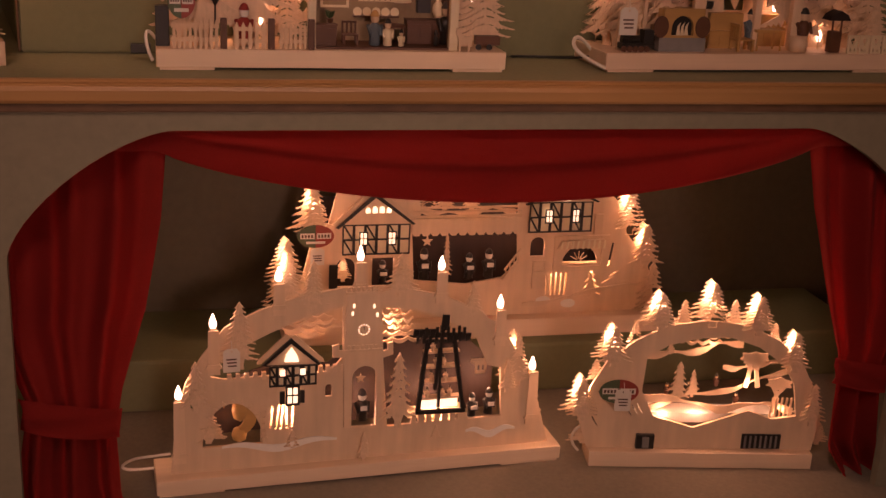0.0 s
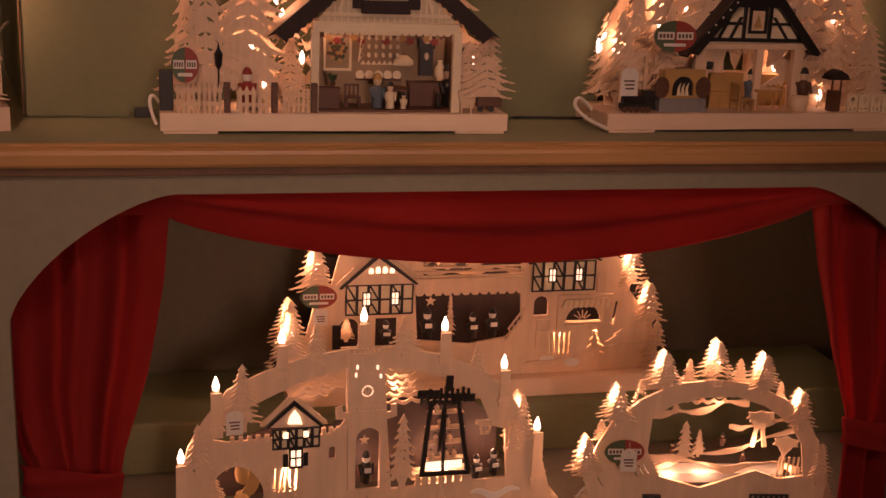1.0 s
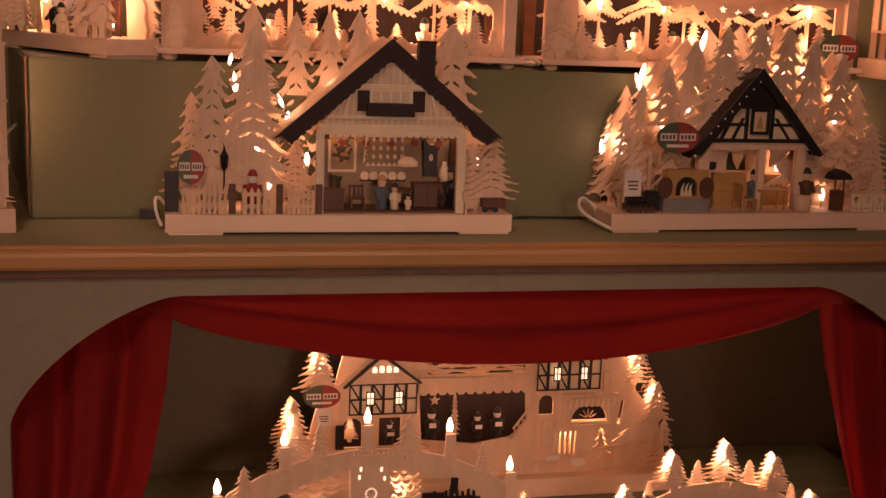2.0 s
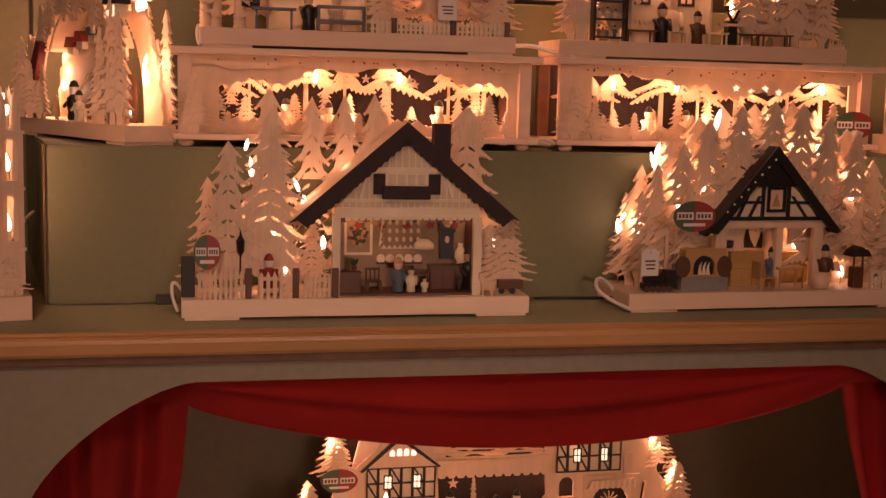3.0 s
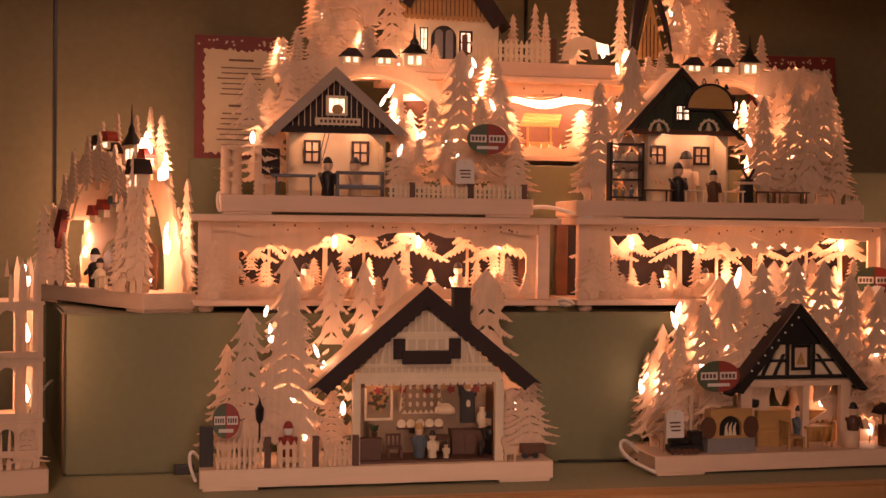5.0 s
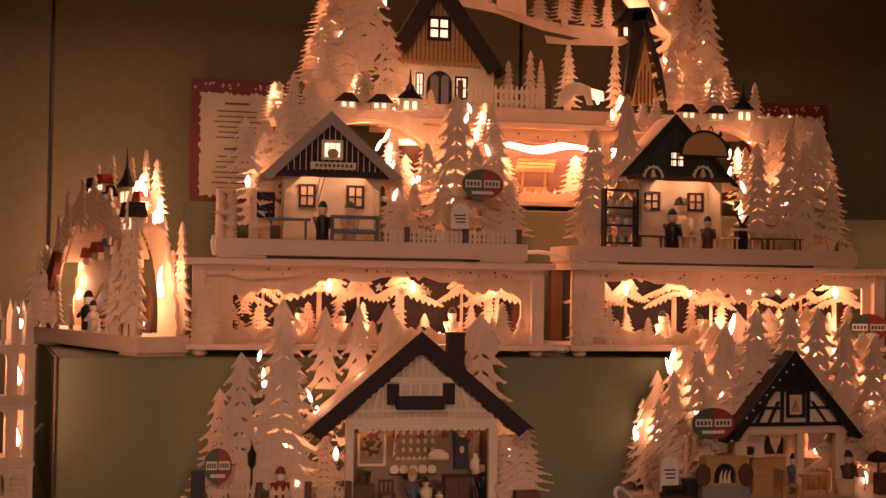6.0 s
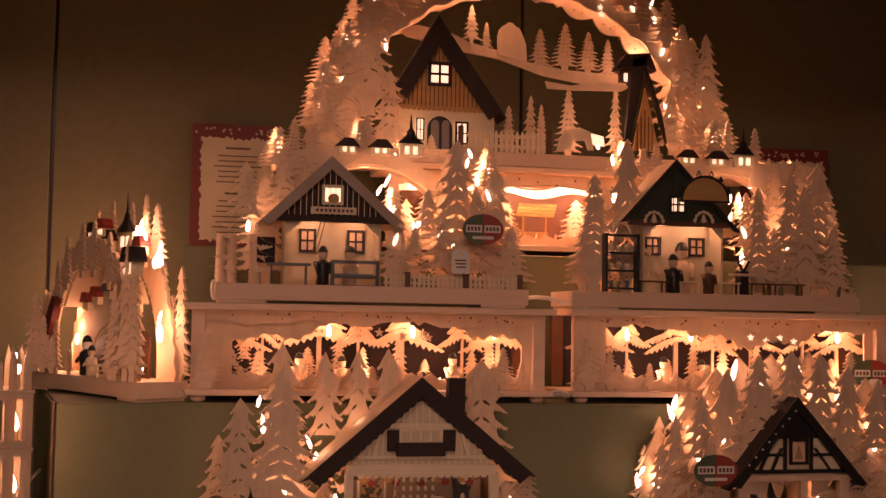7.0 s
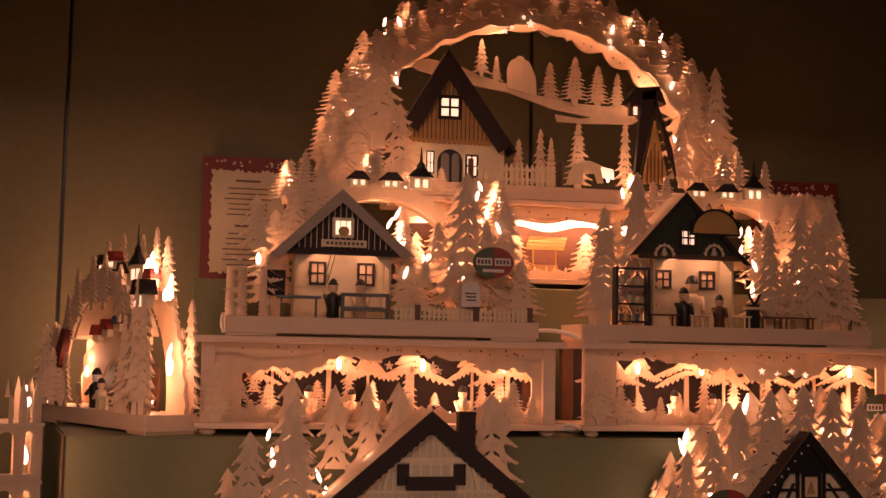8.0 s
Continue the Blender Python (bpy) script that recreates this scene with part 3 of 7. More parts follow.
# main sawn plate: the arch and the low castle wall, with real openings
outer = [(L0, 0.026)] + [(-0.2823, 0.1089), (-0.2670, 0.1695), (-0.2428, 0.2111), (-0.2109, 0.2520), (-0.1632, 0.2747), (-0.1072, 0.2927), (-0.0338, 0.3041), (0.0330, 0.3022), (0.1108, 0.2846), (0.1739, 0.2540), (0.2168, 0.2147), (0.2476, 0.1659), (0.2699, 0.1166)] + [(R0, 0.026)]
sky = [(-0.2232, 0.1967), (-0.1873, 0.2202), (-0.1471, 0.2391), (-0.0987, 0.2603), (-0.0397, 0.2741), (-0.0379, 0.1962), (-0.0477, 0.1834), (-0.0643, 0.1730), (-0.2115, 0.1721), (-0.2314, 0.1772)]
sky2 = [(0.0189, 0.2706), (0.0686, 0.2640), (0.1216, 0.2437), (0.1675, 0.2125), (0.1883, 0.1657), (0.2096, 0.1594), (0.2150, 0.0780), (0.1620, 0.0766), (0.1560, 0.0930), (0.0720, 0.0935), (0.0700, 0.0764), (0.0325, 0.0754), (0.0236, 0.1826)]
gate = arched(-0.0243, 0.0130, 0.0790, 0.1805)
cx, cz = -0.2001, 0.0650
cave = [(cx + dx, cz + dz) for dx, dz in oval(0, 0, 0.044, 0.068, 18, 0, 180)]
part("arch_plate", plate([outer, sky, sky2, gate, cave] + [oval(-0.0087, 0.2387, 0.0105, 0.0105, 20)] + [slot(-0.1460, 0.088, 0.036, 0.002), slot(-0.1390, 0.086, 0.040, 0.006), slot(-0.1320, 0.086, 0.040, 0.004), slot(-0.1222, 0.086, 0.040, -0.002), slot(-0.1150, 0.088, 0.038, 0.002), slot(-0.2600, 0.128, 0.028, -0.002)] + [slot(0.078 + 0.0125 * k, 0.0775, 0.013) for k in range(6)] + [arched(-0.0638, -0.0537, 0.1327, 0.1528)], 0.005), PLY, fro, "sawn wooden arch with castle wall openings", (0, FY, 0))
# layered clouds, then the reflector boards added behind the slots
def clouds(parent, x0, x1, z0, z1, y, rows=3, seed=1):
    """Layered sawn cloud bands with scalloped lower edges."""
    rnd = random.Random(seed)
    for r in range(rows):
        z, n = z0 + (z1 - z0) * (r + 0.5) / rows, 36
        a, b = x0 + (x1 - x0) * rnd.uniform(0.0, 0.25), x1 - (x1 - x0) * rnd.uniform(0.0, 0.25)
        ph, arcs = rnd.uniform(0, 1), rnd.choice((2.6, 3.4, 4.2))
        swell = [abs(math.sin(math.pi * (arcs * i / n + ph))) for i in range(n + 1)]
        up = [(a + (b - a) * i / n, z + 0.0042 - 0.0055 * swell[i]) for i in range(n + 1)]
        lo = [(x, zz - 0.0012 - 0.0046 * min(1.0, 4 * i / n, 4 - 4 * i / n)) for i, (x, zz) in enumerate(up)]
        part("cloud", plate([up + lo[::-1]], 0.003), PLY, parent, "scalloped sawn cloud", (0, y + 0.004 * r, 0))


clouds(fro, -0.1420, -0.0390, 0.2260, 0.2700, FY + 0.012, 6, 2)
clouds(fro, 0.0198, 0.0900, 0.2080, 0.2690, FY + 0.012, 7, 4)
lamp_board(fro, -0.152, -0.104, 0.080, 0.132, FY, 0.10)
lamp_board(fro, 0.072, 0.156, 0.072, 0.0925, FY + 0.004, 0.06)
# Dark sheet added in place of the shade behind the openings.
part("back_board", plate([[(-0.245, 0.060), (0.214, 0.070), (0.214, 0.150), (0.160, 0.200), (0.030, 0.200), (0.022, 0.186), (-0.026, 0.186), (-0.050, 0.165), (-0.150, 0.165), (-0.245, 0.135)]], 0.003), DARKROOF_SHADE, fro, "dark sheet for the shade behind the openings", (0, FY + 0.051, 0))
# lantern house, sawn bough and ladder in the openings
part("sign_lantern", plate([[(0.172, 0.150), (0.186, 0.150), (0.190, 0.166), (0.196, 0.168), (0.196, 0.174), (0.164, 0.174), (0.164, 0.168), (0.170, 0.166)], rect(0.174, 0.178, 0.154, 0.164), rect(0.181, 0.185, 0.154, 0.164)], 0.003), PLY, fro, "sawn hanging lantern", (0, FY + 0.004, 0))
for k in range(11):
    a = radians(8 + 164 * k / 10)
    part("leaf", plate([[(-0.004, 0), (0.004, 0), (0.0, 0.007)]], 0.002), PLY, fro, "", (-0.2001 + 0.045 * math.cos(a), FY - 0.0038, 0.0650 + 0.069 * math.sin(a)), (1, 1, 1), (0, 90 - math.degrees(a), 0))
crescent = [(0.026 * math.cos(radians(a)), 0.030 * math.sin(radians(a))) for a in range(-70, 151, 10)] + [(-0.010 + 0.018 * math.cos(radians(a)), 0.002 + 0.024 * math.sin(radians(a))) for a in range(140, -61, -10)]
part("moon_crescent", plate([crescent], 0.004), OCHRE, fro, "honey-stained sawn crescent", (-0.1900, FY + 0.006, 0.1080))
for x in (-0.1600, -0.1530):
    part("ladder_rail", box(x, x + 0.0018, FY - 0.006, FY - 0.0035, 0.070, 0.118), PLY, fro)
for k in range(4):
    part("rung", box(-0.1600, -0.1512, FY - 0.0065, FY - 0.0032, 0.076 + 0.010 * k, 0.078 + 0.010 * k), PLY, fro)
# crenellated wall heads
for k in range(5):
    x = -0.2075 + k * 0.0125
    part("merlon", box(x, x + 0.006, FY - 0.004, FY + 0.0025, 0.1684, 0.1790), PLY, fro)
for px in range(4):
    x = -0.0744 + px * 0.011
    part("merlon", box(x, x + 0.006, FY - 0.004, FY + 0.0025, 0.1724, 0.1832), PLY, fro)
# tower
part("tower", plate([[(-0.0353, 0.0817), (-0.0379, 0.1962), (-0.0547, 0.1974), (-0.0551, 0.2152), (-0.0451, 0.2181), (-0.0449, 0.2074), (-0.0382, 0.2069), (-0.0337, 0.3015), (0.0130, 0.2989), (0.0212, 0.2027), (0.0280, 0.2040), (0.0276, 0.2148), (0.0362, 0.2161), (0.0369, 0.1962), (0.0216, 0.1918), (0.0254, 0.0761)], arched(-0.0243, 0.0130, 0.0818, 0.1805), oval(-0.0087, 0.2387, 0.0090, 0.0090, 20)], 0.004), PLY, fro, "sawn clock tower", (0, FY - 0.006, 0))
for k in range(7):
    part("merlon", box(-0.0350 + 0.0075 * k, -0.0310 + 0.0075 * k, FY - 0.010, FY - 0.006, 0.2990, 0.3060), PLY, fro)
    part("merlon", box(-0.0330 + 0.0068 * k, -0.0295 + 0.0068 * k, FY - 0.010, FY - 0.0082, 0.2085, 0.2150), PLY, fro)
part("cornice", box(-0.0385, 0.0195, FY - 0.0105, FY - 0.004, 0.2050, 0.2085, 0.0005), PLY, fro, "tower cornice")
part("cornice", box(-0.0365, 0.0165, FY - 0.0105, FY - 0.004, 0.2955, 0.2990, 0.0005), PLY, fro, "tower cornice")
for X, Z in ((-0.026, 0.274), (0.004, 0.272), (-0.028, 0.262), (0.009, 0.258)):
    part("slit_window", plate([rect(X, X + 0.003, Z, Z + 0.006)], 0.002), GLOW_PANE, fro, "small lit tower slit", (0, FY - 0.0078, 0))
clock = part("clock_face", plate([oval(-0.0087, 0.2387, 0.0068, 0.0068, 20)], 0.002), PLY, fro, "", (0, FY - 0.007, 0))
for k in range(12):
    a = radians(30 * k)
    bx, bz = -0.0087, 0.2387
    part("hour_light", plate([oval(bx + 0.0079 * math.sin(a), bz + 0.0079 * math.cos(a), 0.0010, 0.0010, 6)], 0.002), GLOW_PANE, clock)
part("clock_hand", plate([rect(bx - 0.0004, bx + 0.0004, bz, bz + 0.0055)], 0.001), BROWN, clock, "", (0, -0.0015, 0))
# timbered house with snow roof
timbered_front(fro, -0.1485, -0.0790, 0.1590, 0.1911, FY - 0.012, 6)
roof_lines(fro, -0.1171, 0.2345, -0.1592, 0.1945, -0.0730, 0.1916, FY - 0.012, 0.0055)
for px0, px1 in ((-0.1331, -0.1257), (-0.1035, -0.0960)):
    part("window", plate([rect(px0, px1, 0.1769, 0.1858)], 0.002), GLOW_PANE, fro, "small lit window", (0, FY - 0.0145, 0))
part("window", plate([[(-0.1266, 0.1982), (-0.1053, 0.1967), (-0.1087, 0.2084), (-0.1162, 0.2195), (-0.1235, 0.2095)]], 0.002), GLOW_PANE, fro, "small lit gable window", (0, FY - 0.0125, 0))
framed_window(fro, -0.1237, -0.1029, 0.1255, 0.1572, FY - 0.008, BLACK, GLOW_PANE)
for a, b in ((-0.1320, -0.1245), (-0.1021, -0.0954)):
    part("shutter", box(a, b, FY - 0.008, FY - 0.005, 0.1282, 0.1481), BLACK, fro)
# mill with a black frame and sails
mx0, mz0 = 0.0739, 0.0953
mx1, mz1 = 0.1537, 0.0930
tx0, tz0 = 0.0853, 0.2181
tx1, tz1 = 0.1336, 0.2148
sx, sz = 0.1093, 0.2265
mill = part("mill", plate([[(mx0, mz0), (mx1, mz1), (tx1, tz1), (tx0, tz0)], [(mx0 + 0.0075, mz0 + 0.007), (mx1 - 0.0075, mz1 + 0.007), (tx1 - 0.006, tz1 - 0.005), (tx0 + 0.006, tz0 - 0.005)]], 0.004), BLACK, fro, "black framed mill tower", (0, FY - 0.010, 0))
part("mast", box(sx - 0.0018, sx + 0.0018, -0.005, 0.001, mz0 + 0.004, sz + 0.012), BLACK, mill)
for X, Z in ((mx0 + 0.020, mz0 + 0.022), (mx0 + 0.044, mz0 + 0.022), (mx0 + 0.056, mz0 + 0.022), (mx0 + 0.026, mz0 + 0.049), (mx0 + 0.048, mz0 + 0.049), (mx0 + 0.032, mz0 + 0.074), (mx0 + 0.044, mz0 + 0.074), (mx0 + 0.026, mz0 + 0.098)):
    figurine(mill, X, 0.010, Z, 0.018, PLY)
for k in (0.16, 0.38, 0.58, 0.78, 0.92):
    part("floor_strip", plate([rect(mx0 + 0.005 + 0.010 * k, mx1 - 0.005 - 0.008 * k, mz0 + (tz0 - mz0) * k, mz0 + (tz0 - mz0) * k + 0.003)], 0.012), PLY, mill, "", (0, 0.012, 0))
# Glowing sheet stands in for the bright light on the lowest floor.
part("lit_back", plate([rect(mx0 + 0.010, mx1 - 0.010, mz0 + 0.004, mz0 + 0.020)], 0.002), GLOW_PANE, mill, "", (0, 0.012, 0))
for a in (4, 94, 184, 274):
    part("sail", plate([[(-0.003, 0), (0.003, 0), (0.003, 0.020), (0.009, 0.022), (0.008, 0.090), (-0.003, 0.090)]], 0.002), BLACK, mill, "black mill sail", (sx, -0.006, sz), (0.45 if a == 184 else 1, 1, 1.0 if a == 184 else 0.5 if a in (94, 274) else 0.35), (0, a, 0))
for z, half in ((sz - 0.004, 0.038), (sz + 0.006, 0.034)):
    for k in range(9):
        x = sx - half + 2 * half * k / 8
        part("sail_slat", box(x - 0.0022, x + 0.0022, -0.0085, -0.0065, z - 0.008, z + 0.004 + 0.003 * (k % 2)), BLACK, mill)
# singers and figures in the openings
for X, Z, H in ((0.1691, 0.0773, 0.040), (0.1965, 0.0796, 0.044), (-0.0053, 0.0855, 0.052)):
    figurine(fro, X, FY + 0.006, Z, H, BLACK, SNOW, BLACK)
    part("songbook", box(X - 0.005, X + 0.005, FY - 0.008, FY - 0.006, Z + H * 0.42, Z + H * 0.56), SNOW, fro, "open white songbook")
part("star", plate([star(-0.0081, 0.1541, 0.008)], 0.002), PLY, fro, "", (0, FY + 0.008, 0))
part("ball_ornament", lathe([(0.001, -0.020), (0.010, -0.013), (0.0125, 0.0), (0.010, 0.013), (0.001, 0.020)], 14), OCHRE, fro, "turned wooden moon", (-0.1876, FY + 0.012, 0.1166), smooth=True)
part("ball_ornament", lathe([(0.003, -0.012), (0.010, -0.007), (0.0115, 0.0), (0.009, 0.008), (0.001, 0.012)], 14), OCHRE, fro, "", (-0.1894, FY + 0.010, 0.0768), smooth=True)
# trees and candles
firs(fro, [(-0.1909, 0.2933, 0.1899, 0.045), (-0.2531, 0.2050, 0.1243, 0.030), (-0.0836, 0.3468, 0.2697, 0.036), (0.0471, 0.1990, 0.0765, 0.042), (0.0463, 0.3534, 0.2882, 0.042), (0.1603, 0.3041, 0.2456, 0.024), (0.2193, 0.1774, 0.1204, 0.022)], FY - 0.010)
firs(fro, [(0.2691, 0.1263, 0.0283, 0.036), (-0.2320, 0.1178, 0.0682, 0.034)], FY + 0.006)
firs(fro, [(-0.0050, 0.0742, 0.0268, 0.018), (-0.1133, 0.0843, 0.0565, 0.018), (0.1106, 0.0730, 0.0490, 0.014)], FY - 0.012, small=True)
for a, b in (((-0.2769, 0.1440), 0.10), ((-0.2266, 0.2513), 0.07), ((-0.1331, 0.3172), 0.05), ((-0.0142, 0.3434), 0.05), ((0.1089, 0.3227), 0.05), ((0.2050, 0.2567), 0.06), ((0.2645, 0.1505), 0.09)):
    flame(fro, a[0], FY + 0.004, a[1], 0.021, 0.10, b)
    part("candle_plate", plate([[(a[0] - 0.009, a[1] - b), (a[0] + 0.009, a[1] - b), (a[0] + 0.0075, a[1] - 0.002), (a[0] - 0.0075, a[1] - 0.002)]], 0.004), PLY, fro, "", (0, FY - 0.004, 0))
    part("drip_collar", plate([[(a[0] - 0.012, a[1] - b + 0.010), (a[0] + 0.012, a[1] - b + 0.010), (a[0] + 0.009, a[1] - b + 0.016), (a[0] - 0.009, a[1] - b + 0.016)]], 0.010), PLY, fro, "", (0, FY - 0.002, 0))
glow_fir(fro, 0.2378, 0.2133, 0.1283, 0.034, FY - 0.002, 2, 0.12)
glow_fir(fro, -0.1174, 0.3568, 0.2847, 0.030, FY + 0.006, 4, 0.08)
glow_fir(fro, -0.2344, 0.1180, 0.0666, 0.036, FY + 0.008, 1, 0.12)
# snow drifts
for X0, X1, Z in ((-0.2164, -0.0451, 0.0609), (0.1583, 0.2390, 0.0536)):
    n = 14
    up = [(X0 + (X1 - X0) * i / n, Z + 0.005 + 0.004 * math.sin(i * 0.7)) for i in range(n + 1)]
    part("snow_drift", plate([up + [(x, z - 0.010 * math.sin(math.pi * (i + 0.5) / (n + 1)) - 0.002) for i, (x, z) in enumerate(up)][::-1]], 0.002), SNOW, fro, "white painted snow drift", (0, FY - 0.0042, 0))
for X, Z, P in ((-0.1915, 0.1634, 0.10), (-0.1134, 0.0935, 0.16), (-0.0032, 0.1021, 0.14), (0.1117, 0.0872, 0.22), (0.1910, 0.1231, 0.14), (0.0358, 0.2269, 0.12), (-0.0817, 0.2171, 0.12)):
    lit(fro, X, FY + 0.016, Z, P * 1.1, bulb=False)
tube([(0.31 - 0.6, 0.04, 0.05), (-0.32, 0.02, 0.058), (-0.345, 0.03, 0.055), (-0.37, 0.03, 0.035), (-0.33, 0.05, 0.022), (-0.29, 0.06, 0.02)], 0.0022, CABLE, "cable", fro, "white mains cable")
price_tag((-0.2009 + 0.303, 1.588, 0.2081 + FLOOR_Z), 0.024, 0.036, 3)


# ---- small arch with a winter landscape ----
sma = thing("candle_arch", "small pale wooden arch with skiers and glowing firs", "candle arch", (0.833, 1.555, FLOOR_Z), -9.6)
base_board(sma, -0.180, 0.180, 0.060, 0.026, PINE, False, 0.0)
SY = 0.018
outer = [(-0.182, 0.026)] + [(-0.2003, 0.0790), (-0.1827, 0.1323), (-0.1600, 0.1754), (-0.1194, 0.2091), (-0.0695, 0.2354), (-0.0091, 0.2442), (0.0534, 0.2382), (0.1101, 0.2123), (0.1515, 0.1724), (0.1765, 0.1248), (0.1902, 0.0810)] + [(0.182, 0.026)]
hole = [(-0.0990, 0.1814), (-0.0660, 0.2028), (-0.0189, 0.2151), (0.0295, 0.2171), (0.0758, 0.2021), (0.1201, 0.1718), (0.1401, 0.1386), (0.1494, 0.0852), (0.1101, 0.0796), (0.0719, 0.0936), (0.0156, 0.0731), (-0.0149, 0.0627), (-0.0799, 0.0812), (-0.1021, 0.1243)]
slits = [[(X + 0.0, Z), (X + 0.004, Z - 0.009), (X + 0.010, Z - 0.017), (X + 0.0115, Z - 0.0165), (X + 0.006, Z - 0.008), (X + 0.002, Z)] for X, Z in ((-0.1244, 0.0969), (-0.1159, 0.1009), (-0.1080, 0.1030), (-0.1781, 0.0794), (-0.1712, 0.1230))]
part("arch_plate", plate([outer, hole] + slits, 0.005), PLY, sma, "sawn oval arch", (0, SY, 0))
def hills(parent, x0, x1, z0, z1, y, amp, thick, seed, mat=None):
    rnd = random.Random(seed)
    ph = rnd.uniform(0, 6)
    n = 16
    up = [(x0 + (x1 - x0) * i / n, z0 + (z1 - z0) * i / n + amp * math.sin(i * 0.55 + ph) + amp * 0.3 * math.sin(i * 1.7)) for i in range(n + 1)]
    return part("hill", plate([up + [(x, z - thick * (0.6 + 0.4 * math.sin(i * 0.9))) for i, (x, z) in enumerate(up)][::-1]], 0.003), mat or PLY, parent, "sawn rolling snow hill", (0, y, 0))


hills(sma, -0.0985, 0.0596, 0.1739, 0.2018, SY + 0.026, 0.003, 0.013, 1)
hills(sma, -0.0933, 0.1396, 0.0878, 0.1558, SY + 0.018, 0.004, 0.010, 2)
hills(sma, 0.0305, 0.1401, 0.1575, 0.1721, SY + 0.022, 0.003, 0.010, 7)
for px0, px1, a in ((0.0663, 0.1275, 8), (0.0861, 0.1279, -10), (0.1167, 0.0848, 4)):
    tk = part("tree_trunk", plate([[(-0.004, 0), (0.004, 0), (0.003, 0.030), (0.014, 0.046), (0.010, 0.050), (0.001, 0.038), (-0.010, 0.050), (-0.014, 0.047), (-0.003, 0.030)]], 0.003), PLY, sma, "sawn bare tree", (px0, SY + 0.012, px1), (1, 1, 1), (0, a, 0))
    part("foliage", plate([[(0.024 * math.cos(k * 0.52) * (1.0 if k % 2 else 0.72), 0.052 + 0.011 * math.sin(k * 0.52) * (1.0 if k % 2 else 0.72)) for k in range(12)]], 0.003), PLY, tk, "", (0, -0.003, 0))
for k in range(5):
    x = 0.1081 + 0.0075 * k
    part("gate_slat", plate([[(x, 0.0799), (x + 0.0025, 0.0799), (x + 0.005, 0.1141), (x + 0.002, 0.1141)]], 0.003), PLY, sma, "", (0, SY + 0.004, 0))
hills(sma, -0.0993, 0.1473, 0.1099, 0.0950, SY + 0.010, -0.006, 0.014, 5)
part("snow_ground", box(-0.10, 0.12, SY + 0.010, SY + 0.045, 0.0661, 0.0827), SNOW, sma, "white snow ground under the skiers")
clouds(sma, -0.0585, 0.0472, 0.2004, 0.2182, SY + 0.012, 2, 8)
firs(sma, [(-0.0401, 0.1685, 0.1015, 0.030), (-0.0161, 0.1528, 0.1067, 0.020), (-0.0565, 0.1965, 0.1776, 0.014)], SY + 0.014, small=True)
for i, (x, z, zb, w, f) in enumerate([(-0.0838, 0.2883, 0.2287, 0.042, 1), (-0.0458, 0.2746, 0.2295, 0.024, 0), (-0.0042, 0.3066, 0.2352, 0.042, 1), (0.0335, 0.2765, 0.2313, 0.024, 0), (0.0707, 0.2875, 0.2229, 0.042, 1), (0.1011, 0.2393, 0.2000, 0.020, 0), (0.1346, 0.2279, 0.1627, 0.040, 1), (-0.1522, 0.2325, 0.1663, 0.042, 1), (-0.1181, 0.2407, 0.1858, 0.024, 0), (-0.1756, 0.1723, 0.1325, 0.024, 0), (-0.1953, 0.1463, 0.0744, 0.040, 1), (0.1738, 0.1431, 0.0710, 0.036, 1), (-0.1403, 0.1331, 0.0705, 0.036, 0)]):
    if f:
        glow_fir(sma, x, z, zb, w, SY - 0.006, i, 0.26)
    else:
        fir_at(sma, x, z, zb, w, SY + 0.008, i)
firs(sma, [(0.1935, 0.0712, 0.0315, 0.03), (-0.1857, 0.0647, 0.0255, 0.04)], SY + 0.008)
for X, Z in ((0.0216, 0.1363), (-0.0572, 0.1203), (0.0568, 0.1060)):
    figurine(sma, X, SY + 0.022, Z - 0.012, 0.022, BROWN)
part("vent_grille", plate([rect(0.0655, 0.1284, 0.0299, 0.0547)], 0.003), BLACK, sma, "black slotted fence panel", (0, SY - 0.006, 0))
for k in range(7):
    x = 0.0691 + k * 0.0083
    part("slat", plate([rect(x, x + 0.003, 0.0319, 0.0527)], 0.002), GREY, sma, "", (0, SY - 0.009, 0))
part("switch", box(-0.1047, -0.0759, SY - 0.010, SY, 0.0279, 0.0516, 0.001), BLACK, sma, "black switch housing")
part("switch_rocker", box(-0.0957, -0.0849, SY - 0.013, SY - 0.010, 0.0309, 0.0487, 0.001), GREY, sma)
for X, Z, P in ((-0.0092, 0.0922, 0.10), (0.0663, 0.1372, 0.14), (0.1262, 0.0946, 0.10), (-0.0625, 0.0863, 0.09), (0.0053, 0.1978, 0.08)):
    lit(sma, X, SY + 0.007, Z - 0.006, P, bulb=False)
tube([(-0.18, 0.03, 0.06), (-0.205, 0.03, 0.055), (-0.212, 0.03, 0.03), (-0.19, 0.04, 0.008)], 0.0022, CABLE, "cable", sma, "white mains cable")
swing_tag((0.833 + -0.1407 * 0.986, 1.560 + 0.022, FLOOR_Z + 0.1283), 0.062, 0.040, -9)
price_tag((0.833 + -0.1371 * 0.986, 1.572, FLOOR_Z + 0.1179), 0.025, 0.036, -9)


